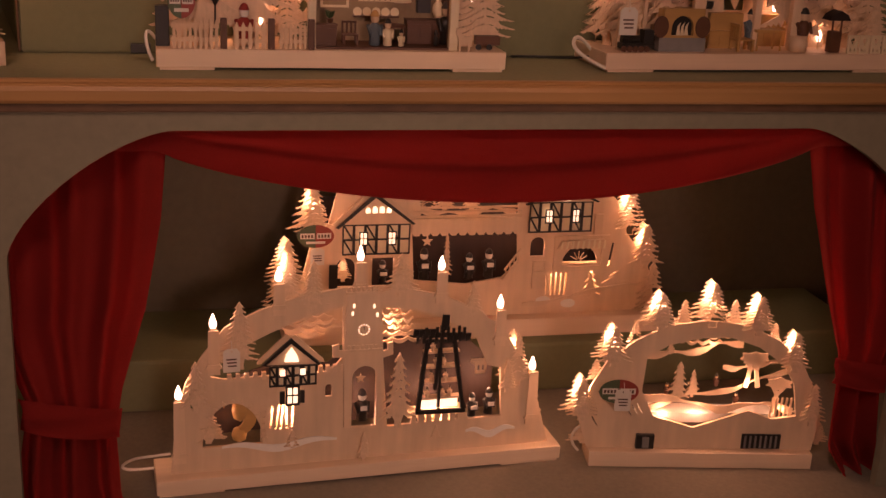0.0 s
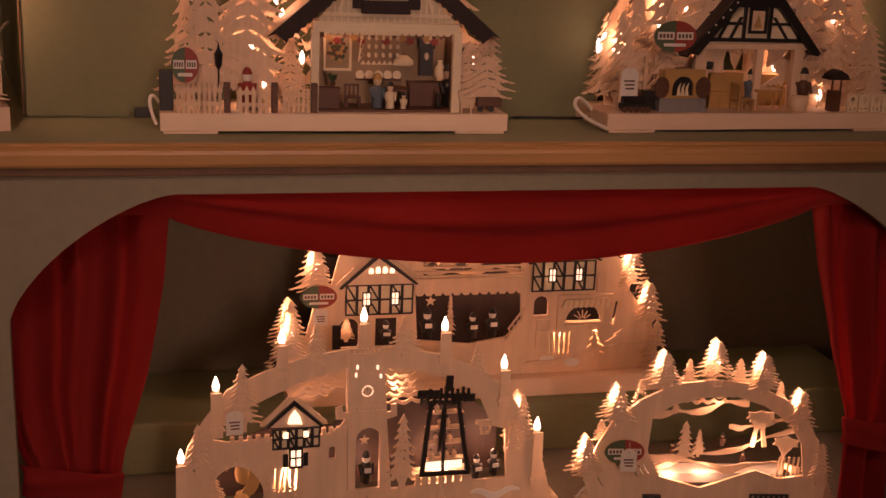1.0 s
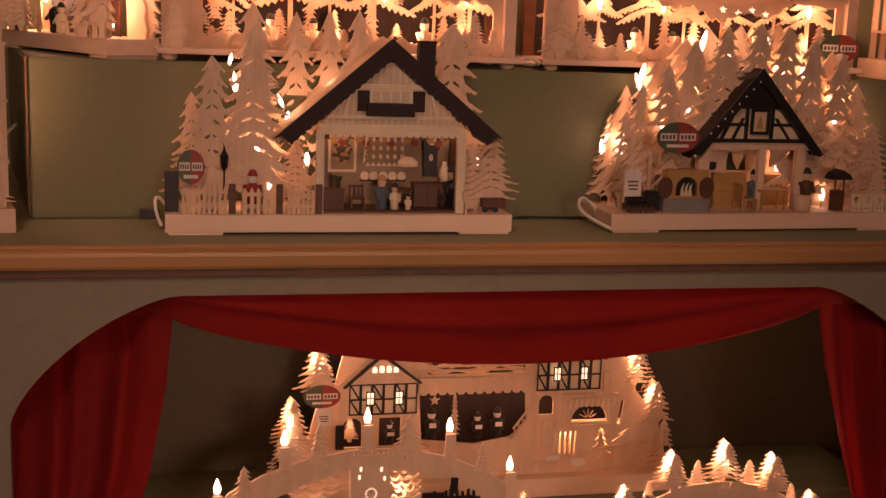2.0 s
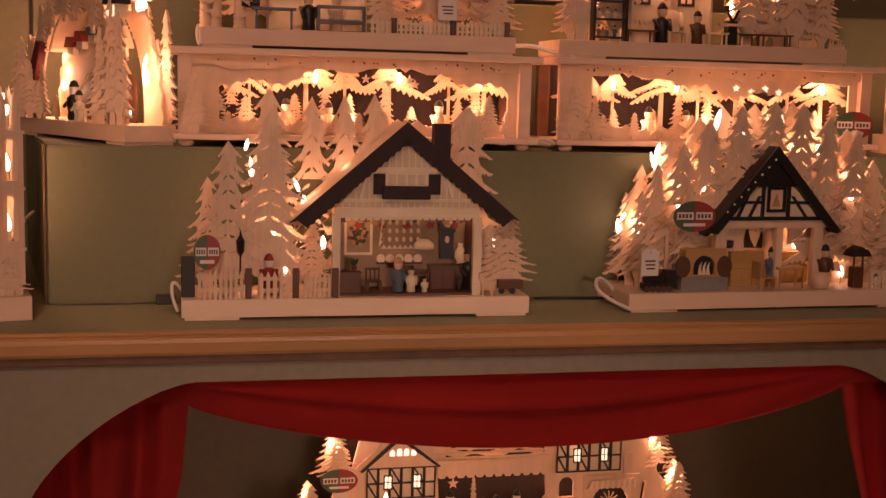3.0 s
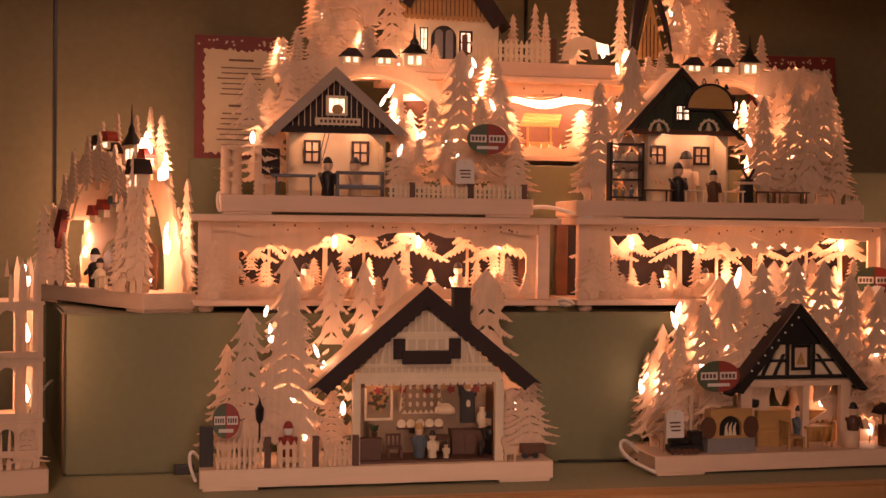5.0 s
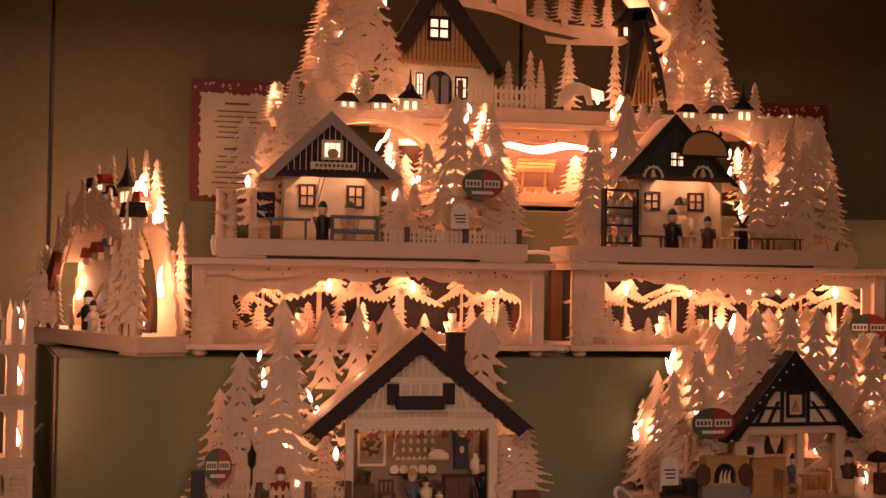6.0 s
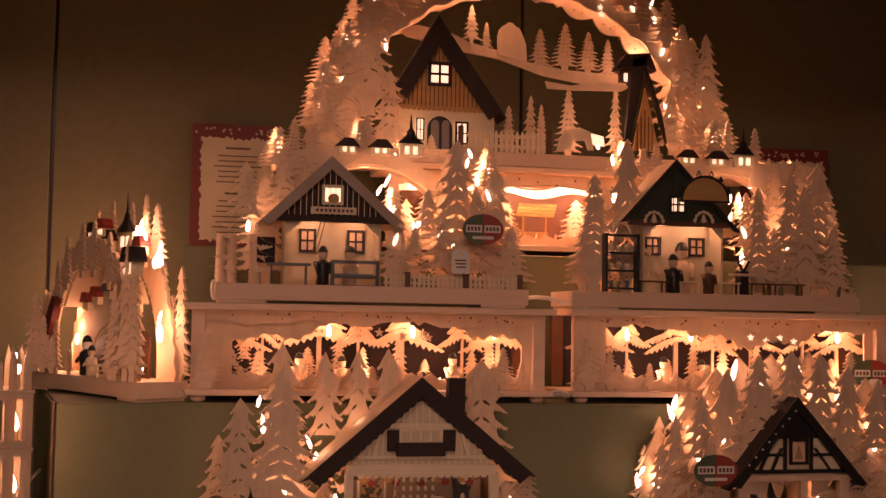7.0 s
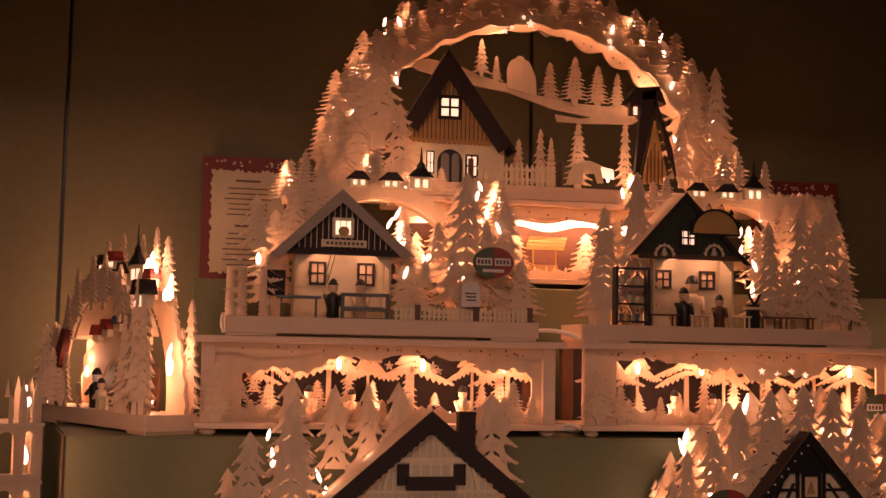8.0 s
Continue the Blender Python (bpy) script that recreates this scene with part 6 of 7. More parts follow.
for a, b in ((rx0 - 0.003, rx0), (rx1, rx1 + 0.003)):
    part("room_side", box(a, b, 0.018, 0.065, HB, gz - 0.004), CREAM, lef)
for x, dx in ((rx0, 1), (rx1, -1)):
    part("knee_brace", plate([[(x, gz - 0.006), (x + dx * 0.022, gz - 0.006), (x, gz - 0.024)]], 0.004), CREAM, lef, "", (0, 0.018, 0))
for a, b in ((-0.1038, -0.0795), (-0.0347, -0.0092)):
    framed_window(lef, a, b, 0.0746, 0.1081, 0.0585, DARKROOF_SHADE, PLY)
lit(lef, (rx0 + rx1) / 2 - 0.03, 0.035, gz - 0.012, 0.06, bulb=False)
lit(lef, (rx0 + rx1) / 2 + 0.035, 0.035, gz - 0.012, 0.06, bulb=False)
table(lef, -0.1211, 0.014, HB, 0.060, 0.018, 0.030, BLUE)
bench = part("work_frame", plate([rect(-0.0627, 0.0055, HB, 0.0620), rect(-0.0580, 0.0007, 0.0415, 0.0573), rect(-0.0580, 0.0007, HB + 0.001, 0.0368)], 0.006), BLACK, lef, "black work bench frame", (0, 0.010, 0))
part("plank", box(-0.0564, -0.0009, 0.012, 0.030, 0.0376, 0.0439), BLUE, bench)
figurine(lef, -0.0737, 0.014, HB, 0.056, BLACK)
figurine(lef, -0.0327, 0.034, HB, 0.058, PLY)
for k in range(2):
    part("ladder_rail", plate([[(-0.0006, 0), (0.0006, 0), (0.0006, 0.05), (-0.0006, 0.05)]], 0.001), BLACK, lef, "", (-0.0851 + 0.006 * k, 0.040, 0.0770), (1, 1, 1), (0, 14, 0))
part("shed", box(-0.1653, -0.1396, 0.022, 0.040, HB + 0.03, HB + 0.066, 0.002), DARKROOF_SHADE, lef, "dark shed end")
picket_fence(lef, 0.0112, 0.2146, HB, 0.019, 0.006, 30, WHITE, (0.0450, 0.1297, 0.2087))
fir_at(lef, -0.1829, 0.1964, HB, 0.082, 0.016, 2)
for k, px in enumerate((-0.2133, -0.1995, -0.1670)):
    col = part("woven_column", lathe([(0.0095 * (1 - 0.012 * j) if j % 2 else 0.0070, 0.0033 * j) for j in range(22)], 14), PLY, lef, "ribbed wooden chip tree", (px, 0.030, HB), smooth=True)
firs(lef, [(0.1198, 0.2425, HB, 0.096), (0.1780, 0.2038, HB, 0.080), (0.0793, 0.1716, HB, 0.066), (0.0327, 0.1404, HB, 0.056)], 0.030)
firs(lef, [(0.1455, 0.1732, HB, 0.060), (0.1996, 0.1177, HB, 0.056), (0.0578, 0.1130, HB, 0.045), (0.0987, 0.1306, HB, 0.05)], 0.016)
firs(lef, [(0.1120, 0.2192, HB, 0.08), (0.1730, 0.1796, HB, 0.07), (-0.1529, 0.1828, HB, 0.09), (0.0518, 0.1571, HB, 0.06)], 0.066)
acx = -0.0008
acz = 0.2280
village_arch(lef, acx, HB, 0.170, acz - HB, 0.080, 12, 168, 0.026, 3)
part("snow_hill", plate([[(-0.1438, 0.1679), (-0.1325, 0.2054), (-0.0963, 0.2260), (-0.0469, 0.2317), (-0.0049, 0.2219), (-0.0461, 0.1968), (-0.0945, 0.1534), (-0.1342, 0.1109)]], 0.004), PLY, lef, "sawn snow hill", (0, 0.075, 0))
firs(lef, [(-0.1252, 0.2045, 0.1106, 0.060), (-0.0931, 0.2224, 0.1362, 0.060), (-0.0562, 0.2265, 0.1704, 0.050)], 0.066)
church(lef, 0.0584, 0.070, 0.2206, 0.056)
glow_fir(lef, -0.1330, 0.2573, 0.1931, 0.036, 0.080, 1, 0.09)
glow_fir(lef, 0.0331, 0.1719, 0.0980, 0.040, 0.046, 2, 0.09)
glow_fir(lef, 0.1740, 0.2363, 0.1608, 0.040, 0.046, 4, 0.09)
glow_fir(lef, -0.0144, 0.2734, 0.2249, 0.030, 0.080, 4, 0.07)
firs(lef, [(-0.1121, 0.2716, 0.2022, 0.034), (-0.0865, 0.2647, 0.2116, 0.034), (-0.0567, 0.3004, 0.2172, 0.044), (-0.0062, 0.2822, 0.2278, 0.030), (0.0919, 0.2577, 0.2196, 0.022), (0.0294, 0.2730, 0.2308, 0.03)], 0.084)
for X, Y, Z, P in ((-0.1306, 0.094, 0.2208, 0.09), (0.0387, 0.094, 0.2337, 0.10), (-0.1766, 0.050, 0.1234, 0.06), (0.0266, 0.060, 0.1603, 0.10), (0.0694, 0.054, 0.1328, 0.10), (0.1547, 0.052, 0.2018, 0.10), (0.1183, 0.050, 0.1089, 0.08), (-0.0070, 0.090, 0.1995, 0.08)):
    lit(lef, X, Y, Z, P, bulb=X < -0.05 or X > 0.0)
sparks(lef, [(0.134, 0.209), (0.166, 0.163), (0.017, 0.178), (0.057, 0.113), (0.031, 0.094), (0.096, 0.106), (0.138, 0.223), (0.006, 0.164)], 0.0275, 1.1)
tube([(-0.2180, 0.07, HB), (-0.2235, 0.05, HB + 0.012), (-0.2279, 0.04, 0.02), (-0.2214, 0.04, 0.004)], 0.0024, CABLE, "cable", lef, "white mains cable")
tube([(0.2199, 0.05, 0.014), (0.2417, 0.04, 0.018), (0.2672, 0.03, 0.016), (0.2843, 0.01, 0.006), (0.3101, 0.0, 0.001)], 0.0030, CABLE, "cable", lef, "white mains cable")
swing_tag((0.256 + 0.1517, 1.686, LID + 0.1106), 0.060, 0.044)
price_tag((0.256 + 0.1186, 1.682, LID + 0.0637), 0.026, 0.034, -5)


rig = thing("light_arch", "wooden toy-shop diorama with a dark green gable and a village arch", "light arch", (0.776, 1.69, LID), 0, "lit dioramas")
base_board(rig, -0.2339, 0.2240, 0.105, HB, BIRCH)
gable_roof(rig, -0.0726, 0.2245, -0.1609, 0.1282, 0.0316, 0.1178, 0.004, 0.080, 0.0065, BLACK, PLY, 0.0)
ga, gb, gz = -0.1450, 0.0162, 0.1322
gx, gt = -0.0684, 0.2166
part("gable_board", plate([[(ga, gz), (gb, gz), (gx, gt)]], 0.003), GREEN, rig, "dark green boarded gable", (0, 0.012, 0))
for i in range(1, 16):
    x = ga + (gb - ga) * i / 16
    top = gz + (gt - gz) * (1 - abs((x - gx) / (gb - gx if x > gx else gx - ga))) - 0.004
    if top > gz + 0.006:
        part("batten", box(x - 0.0007, x + 0.0007, 0.0092, 0.0104, gz + 0.003, top), GREEN, rig)
framed_window(rig, -0.0814, -0.0545, 0.1448, 0.1718, 0.0085, DARKROOF_SHADE, GLOW_PANE, True)
sx, sz = -0.0274, 0.1656
sign = part("arch_sign", plate([oval(sx, sz, 0.036, 0.034, 20, 0, 180)], 0.003), OCHRE, rig, "half-round pale sign", (0, 0.003, 0))
part("sign_rim", plate([arch_band(sx, sz, 0.039, 0.037, 0.0035, 0.0035)], 0.005), BLACK, sign)
for a in (20, 50, 75, 105, 130, 160):
    fir_at(sign, sx + 0.039 * math.cos(radians(a)), sz + 0.037 * math.sin(radians(a)) + 0.009, sz + 0.037 * math.sin(radians(a)), 0.008, 0.0, a, BLACK, True)
part("sign_base", box(sx - 0.041, sx + 0.041, 0.000, 0.008, sz - 0.003, sz), BLACK, sign)
for X, Z in ((-0.1066, 0.1334), (-0.0282, 0.1361)):
    part("mini_arch", plate([arch_band(X, Z - 0.004, 0.016, 0.018, 0.0035, 0.0035, 0, 180, 14, None, 0.002)], 0.003), WHITE, rig, "tiny white candle arch", (0, 0.005, 0))
    fir_at(rig, X, Z + 0.009, Z - 0.004, 0.010, 0.006, 1, WHITE, True)
part("tie_beam", box(ga, gb, 0.006, 0.018, gz - 0.006, gz + 0.001, 0.0006), BROWN, rig, "brown tie beam")
rx0, rx1 = -0.1157, 0.0056
part("room_back", box(rx0, rx1, 0.062, 0.065, HB, gz - 0.002), CREAM, rig, "cream room wall")
for a, b in ((rx0 - 0.003, rx0), (rx1, rx1 + 0.003)):
    part("room_side", box(a, b, 0.018, 0.065, HB, gz - 0.004), CREAM, rig)
for x, dx in ((rx0, 1), (rx1, -1)):
    part("knee_brace", plate([[(x, gz - 0.006), (x + dx * 0.018, gz - 0.006), (x, gz - 0.022)]], 0.004), CREAM, rig, "", (0, 0.018, 0))
for a, b in ((-0.1005, -0.0741), (-0.0290, -0.0031)):
    framed_window(rig, a, b, 0.0847, 0.1133, 0.0585, DARKROOF_SHADE, PLY)
lit(rig, rx0 + 0.03, 0.035, gz - 0.012, 0.06, bulb=False)
lit(rig, rx1 - 0.03, 0.035, gz - 0.012, 0.06, bulb=False)
shx0, shx1 = -0.1812, -0.1281
rack = part("shop_rack", box(shx0, shx0 + 0.004, 0.006, 0.022, HB, 0.1125, 0.0004), BLACK, rig, "black open display rack")
part("upright", box(shx1 - 0.004, shx1, 0.006, 0.022, HB, 0.1125, 0.0004), BLACK, rack)
for k in range(4):
    z = HB + 0.004 + (0.1125 - HB - 0.008) * k / 3
    part("shelf", box(shx0 + 0.004, shx1 - 0.004, 0.006, 0.022, z, z + 0.0028), BLACK, rack)
    if k < 3:
        for j in range(3):
            figurine(rig, shx0 + 0.011 + 0.0125 * j, 0.014, z + 0.003, 0.017 - 0.003 * ((j + k) % 2), WHITE if k else BLUE)
part("mini_arch", plate([arch_band((shx0 + shx1) / 2, 0.1125, 0.016, 0.018, 0.0035, 0.0035, 0, 180, 14, None, 0.002)], 0.003), WHITE, rig, "tiny white candle arch", (0, 0.010, 0))
figurine(rig, -0.0715, 0.016, HB, 0.060, BLACK)
figurine(rig, -0.0152, 0.016, HB, 0.050, BROWN)
figurine(rig, -0.0452, 0.048, HB, 0.080, PLY)
for X, W, M in ((-0.1059, 0.05, BROWN), (-0.0483, 0.034, WHITE), (0.0146, 0.036, WHITE), (0.0647, 0.034, BROWN), (0.1107, 0.054, BROWN)):
    table(rig, X, 0.016, HB, W, 0.02, 0.018, M)
gx2 = 0.0391
grinder = part("wood_block", box(gx2 - 0.008, gx2 + 0.008, 0.010, 0.024, HB, HB + 0.036, 0.001), BLACK, rig, "dark wooden stand")
for a in (-28, 28):
    part("tool", plate([rect(-0.002, 0.002, 0, 0.020)], 0.002), BLACK, grinder, "", (gx2, 0.012, HB + 0.034), (1, 1, 1), (0, a, 0))
part("stand_top", box(gx2 - 0.020, gx2 + 0.020, 0.008, 0.020, HB + 0.028, HB + 0.032), PLY, grinder)
firs(rig, [(-0.1913, 0.2027, HB, 0.070), (-0.1382, 0.2574, HB, 0.080), (-0.2045, 0.1223, HB, 0.046)], 0.030)
firs(rig, [(0.0719, 0.1887, HB, 0.062), (0.1274, 0.2142, HB, 0.080), (0.1759, 0.2315, HB, 0.090), (0.1501, 0.1953, HB, 0.070), (0.1988, 0.1350, HB, 0.050), (0.1029, 0.1325, HB, 0.05)], 0.030)
firs(rig, [(0.0897, 0.1960, HB, 0.07), (0.1519, 0.2074, HB, 0.08), (0.2102, 0.2009, HB, 0.07), (-0.1601, 0.1860, HB, 0.07)], 0.064)
part("grass", plate([[(0.1994 + 0.0022 * i, HB + (0.012 + 0.004 * math.sin(i * 2.2) if i % 2 else 0.002)) for i in range(13)] + [(0.1994 + 0.027, HB), (0.1994, HB)]], 0.003), PLY, rig, "sawn grass tuft", (0, 0.012, 0))
acx = 0.0326
acz = 0.2421
village_arch(rig, acx, HB, 0.168, acz - HB, 0.080, 12, 168, 0.026, 5)
part("snow_hill", plate([[(0.0757, 0.1976), (0.0851, 0.2319), (0.1528, 0.2385), (0.2018, 0.2298), (0.2215, 0.1763), (0.1529, 0.1917)]], 0.004), PLY, rig, "sawn snow hill", (0, 0.075, 0))
firs(rig, [(0.1186, 0.2250, 0.1182, 0.060), (0.1670, 0.2316, 0.1197, 0.065), (0.2060, 0.2108, 0.1030, 0.060)], 0.066)
church(rig, 0.0679, 0.070, 0.2276, 0.056)
glow_fir(rig, -0.1217, 0.2640, 0.2072, 0.034, 0.080, 1, 0.09)
glow_fir(rig, 0.0228, 0.3004, 0.2399, 0.040, 0.082, 3, 0.09)
glow_fir(rig, 0.1577, 0.2441, 0.2009, 0.022, 0.070, 3, 0.08)
glow_fir(rig, 0.0592, 0.1850, 0.0889, 0.036, 0.046, 5, 0.10)
firs(rig, [(-0.0940, 0.2522, 0.2083, 0.030), (-0.0709, 0.2621, 0.2181, 0.028), (0.0181, 0.2975, 0.2397, 0.042), (0.0927, 0.2924, 0.2296, 0.024), (0.1188, 0.2460, 0.2172, 0.018), (0.1450, 0.2454, 0.2138, 0.018), (0.0466, 0.3035, 0.2454, 0.02)], 0.084)
for X, Y, Z, P in ((-0.1177, 0.094, 0.2304, 0.09), (0.0323, 0.094, 0.2640, 0.10), (0.0896, 0.094, 0.2204, 0.07), (0.0566, 0.056, 0.1727, 0.12), (0.0569, 0.054, 0.0981, 0.10), (0.1323, 0.050, 0.1174, 0.08), (-0.1628, 0.050, 0.0992, 0.06), (0.1754, 0.052, 0.1187, 0.06)):
    lit(rig, X, Y, Z, P)

sparks(rig, [(0.032, 0.173), (0.055, 0.123), (0.153, 0.108), (-0.158, 0.225), (-0.144, 0.243), (0.032, 0.143)], 0.044, 1.2)

# ---- box and great arch on the back riser ----
bx3 = thing("display_box", "long pale wooden box with a brightly lit well inside", "display box", (0.56, 1.86, BACK_Z), 0, "long lit boxes")
W3, H3 = 0.262, 0.140
part("lid", box(-W3 - 0.010, W3 + 0.010, -0.010, 0.136, H3 - 0.009, H3, 0.0015), BIRCH, bx3, "flat overhanging lid")
part("floor_board", box(-W3 - 0.008, W3 + 0.008, -0.008, 0.134, 0.008, 0.016, 0.0015), BIRCH, bx3, "bottom board")
for x in (-W3 + 0.014, W3 - 0.014):
    for y in (0.010, 0.118):
        part("ball_foot", lathe([(0.006, 0.0), (0.0105, 0.003), (0.006, 0.008)], 14), BIRCH, bx3, "", (x, y, 0), smooth=True)
for x in (-W3, W3 - 0.018):
    part("corner_post", box(x, x + 0.018, 0.004, 0.020, 0.016, H3 - 0.009, 0.0012), BIRCH, bx3)
zt = 0.1103
m = 30
wav = [(-W3 + 0.020 + (2 * W3 - 0.04) * i / m, zt + 0.004 + 0.005 * math.sin(i * 0.8)) for i in range(m + 1)]
low = [(x, 0.028 + 0.006 * (i % 2)) for i, (x, z) in enumerate(wav)]
part("front_plate", plate([rect(-W3 + 0.016, W3 - 0.016, 0.016, H3 - 0.009), wav + low[::-1]], 0.004), PLY, bx3, "sawn front plate with a long opening", (0, 0.018, 0))
sb = [(-W3 + 0.006 + (2 * W3 - 0.012) * i / m, H3 - 0.028 - 0.004 * math.sin(i * 0.7 + 1)) for i in range(m + 1)]
sbp = part("snow_border", plate([[(-W3 + 0.006, H3 - 0.009)] + sb + [(W3 - 0.006, H3 - 0.009)]], 0.004), PLY, bx3, "wavy snow border", (0, 0.010, 0))
for i in range(16):
    part("star_mark", plate([oval(-W3 * 0.9 + 0.031 * i, H3 - 0.017 - 0.004 * (i % 3), 0.0014, 0.0018, 8)], 0.001), BROWN, sbp, "", (0, -0.0022, 0))
part("snow_strip", plate([[(x, z - 0.002) for x, z in wav] + [(x, z - 0.014 - 0.003 * math.sin(i * 0.9)) for i, (x, z) in enumerate(wav)][::-1]], 0.003), SNOW, bx3, "white snow-laden strip in full light", (0, 0.040, 0))
wx, wz = -0.0128, 0.0754
well = part("wishing_well", box(wx - 0.022, wx + 0.022, 0.044, 0.062, 0.018, 0.042, 0.001), OCHRE, bx3, "little wooden wishing well")
for k in range(4):
    part("roof_board", box(wx - 0.034 + 0.003 * k, wx + 0.030 + 0.003 * k, 0.036 + 0.005 * k, 0.042 + 0.005 * k, 0.066 + 0.006 * k, 0.0705 + 0.006 * k), OCHRE, well)
for s in (-0.019, 0.019):
    part("post", box(wx + s - 0.0015, wx + s + 0.0015, 0.046, 0.049, 0.042, 0.072), OCHRE, well)
firs(bx3, [(0.0592, 0.0966, 0.017, 0.062), (-0.0655, 0.0965, 0.017, 0.06), (-0.12, 0.10, 0.017, 0.06), (-0.06, 0.09, 0.017, 0.06), (-0.19, 0.10, 0.017, 0.06), (0.19, 0.10, 0.017, 0.06)], 0.052)
part("grass", plate([[(-0.10 + 0.0032 * i, 0.017 + (0.016 + 0.006 * math.sin(i * 1.9) if i % 2 else 0.005)) for i in range(80)] + [(0.155, 0.016), (-0.10, 0.016)]], 0.003), PLY, bx3, "row of sawn grass blades", (0, 0.030, 0))
for x, p in ((-0.2, 0.3), (-0.10, 0.45), (-0.03, 0.6), (0.05, 0.7), (0.12, 0.5), (0.2, 0.3)):
    lit(bx3, x, 0.030, H3 - 0.030, p * 1.35, bulb=False)
part("back_plate", box(-W3 + 0.016, W3 - 0.016, 0.122, 0.126, 0.016, H3 - 0.009), BROWN, bx3, "plain back plate")

big = thing("light_arch", "great wooden arch with a farmhouse, fence, hills and glowing firs", "light arch", (0.58, 1.875, BACK_Z + H3), 0, "lit dioramas")
base_board(big, -0.335, 0.365, 0.115, 0.026, BIRCH)
GB = 0.026
GY = 0.030
# arch plates, front and back, bulbs between
acx, acz = -0.0540, 0.0505
arx = 0.2919 - acx
arz = 0.3443 - acz + 0.012
front = arch_band(acx, acz, arx, arz, 0.066, 0.058, -4, 184, 60, None, 0.004, 0.006)
rnd = random.Random(31)
slits = []
for k in range(64):
    a = radians(4 + 172 * k / 63)
    q = (0.012, 0.026, 0.040)[k % 3] + 0.004 * rnd.random()
    hx, hz2 = acx + (arx - q) * math.cos(a), acz + (arz - q) * math.sin(a)
    s = rnd.choice((-1, 1)) * 0.003
    slits.append([(hx - 0.0055, hz2 + s), (hx, hz2 + 0.0028), (hx + 0.0055, hz2 - s), (hx, hz2 - 0.0018)])
part("arch_plate", plate([front] + slits, 0.005), PLY, big, "great sawn arch", (0, GY, 0))
part("arch_plate", plate([arch_band(acx, acz, arx + 0.004, arz + 0.004, 0.070, 0.060, -4, 184, 60, None, 0.006, 0.010)], 0.005), PLY, big, "second sawn arch behind", (0, GY + 0.040, 0))
# Glowing plates stand in for light through star cut-outs.
for k, s in enumerate(((-0.1057, 0.2826, 0.005), (-0.0627, 0.2971, 0.008), (-0.0943, 0.2891, 0.004), (-0.0744, 0.3076, 0.004), (0.0741, 0.2784, 0.005), (0.0762, 0.2670, 0.006))):
    part("star_window", plate([star(s[0], s[1], s[2])], 0.002), GLOW_PANE, big, "star cut-out that glows by itself", (0, GY - 0.004, 0))
# cloud edging under the crown
edge, inner, holes = [], [], []
n = 72
for i in range(n + 1):
    a = radians(28 + 106 * i / n)
    puff = abs(math.sin(i * math.pi / 8))
    deep = 0.020 if i < 34 else 0.008
    edge.append((acx + (arx - 0.052) * math.cos(a), acz + (arz - 0.050) * math.sin(a)))
    inner.append((acx + (arx - 0.058 - deep * (0.35 + 0.65 * puff)) * math.cos(a), acz + (arz - 0.056 - deep * (0.35 + 0.65 * puff)) * math.sin(a)))
    if i < 34 and i % 8 in (3, 5):
        holes.append(oval(acx + (arx - 0.065) * math.cos(a), acz + (arz - 0.063) * math.sin(a), 0.0016, 0.0016, 8))
part("cloud_edging", plate([edge + inner[::-1]] + holes, 0.004), PLY, big, "lit cloud edging", (0, GY + 0.030, 0))
# trees all along the arch
rnd = random.Random(5)
for i in range(23):
    a = radians(6 + 168 * i / 22)
    x, z = acx + (arx - 0.012) * math.cos(a), acz + (arz - 0.016) * math.sin(a)
    h = rnd.uniform(0.055, 0.085)
    if i % 3 == 1:
        glow_fir(big, x, z + h * 0.5, z - h * 0.4, h * 0.55, GY - 0.014, i, 0.04, 0.006 if x > acx else -0.006)
    else:
        fir_at(big, x + rnd.uniform(-0.006, 0.006), z + h * 0.55, z - h * 0.45, h * 0.62, GY - 0.008 - 0.004 * (i % 2), i)
    if i % 2 == 0:
        fir_at(big, x - 0.012, z + h * 0.60, z - h * 0.4, h * 0.6, GY + 0.022, i + 2)
firs(big, [(-0.3133, 0.2640, 0.0753, 0.100), (-0.3428, 0.1808, 0.0202, 0.075), (-0.3700, 0.1255, 0.0145, 0.070), (-0.2793, 0.1488, 0.0187, 0.060), (0.2200, 0.2171, 0.0371, 0.080), (0.2656, 0.1818, 0.0392, 0.060), (0.2546, 0.2408, 0.1067, 0.055), (0.1955, 0.1491, 0.0359, 0.045)], 0.010)
firs(big, [(-0.3481, 0.2443, 0.0437, 0.09), (0.2215, 0.2650, 0.0713, 0.08), (0.3151, 0.1245, 0.0370, 0.06), (-0.3766, 0.1055, 0.0060, 0.06)], 0.060)
for a in (14, 26, 38, 50, 62, 76, 92, 106, 120, 132, 144, 156, 168):
    ar = radians(a)
    lit(big, acx + (arx - 0.022) * math.cos(ar), GY + 0.014, acz + (arz - 0.024) * math.sin(ar), 0.085, 0.004)
sparks(big, [(-0.305, 0.282), (-0.281, 0.284), (-0.306, 0.260), (-0.329, 0.211), (-0.323, 0.194), (-0.382, 0.144), (-0.386, 0.124), (-0.352, 0.134), (-0.284, 0.191), (-0.297, 0.176), (-0.335, 0.178)], GY - 0.0055, 1.1)
sparks(big, [(0.078, 0.298), (0.130, 0.282), (0.162, 0.288), (0.169, 0.264), (0.184, 0.212), (0.217, 0.166), (0.189, 0.118), (0.195, 0.104), (0.037, 0.339), (0.255, 0.151), (0.176, 0.236), (0.120, 0.298)], GY - 0.0055, 1.1)
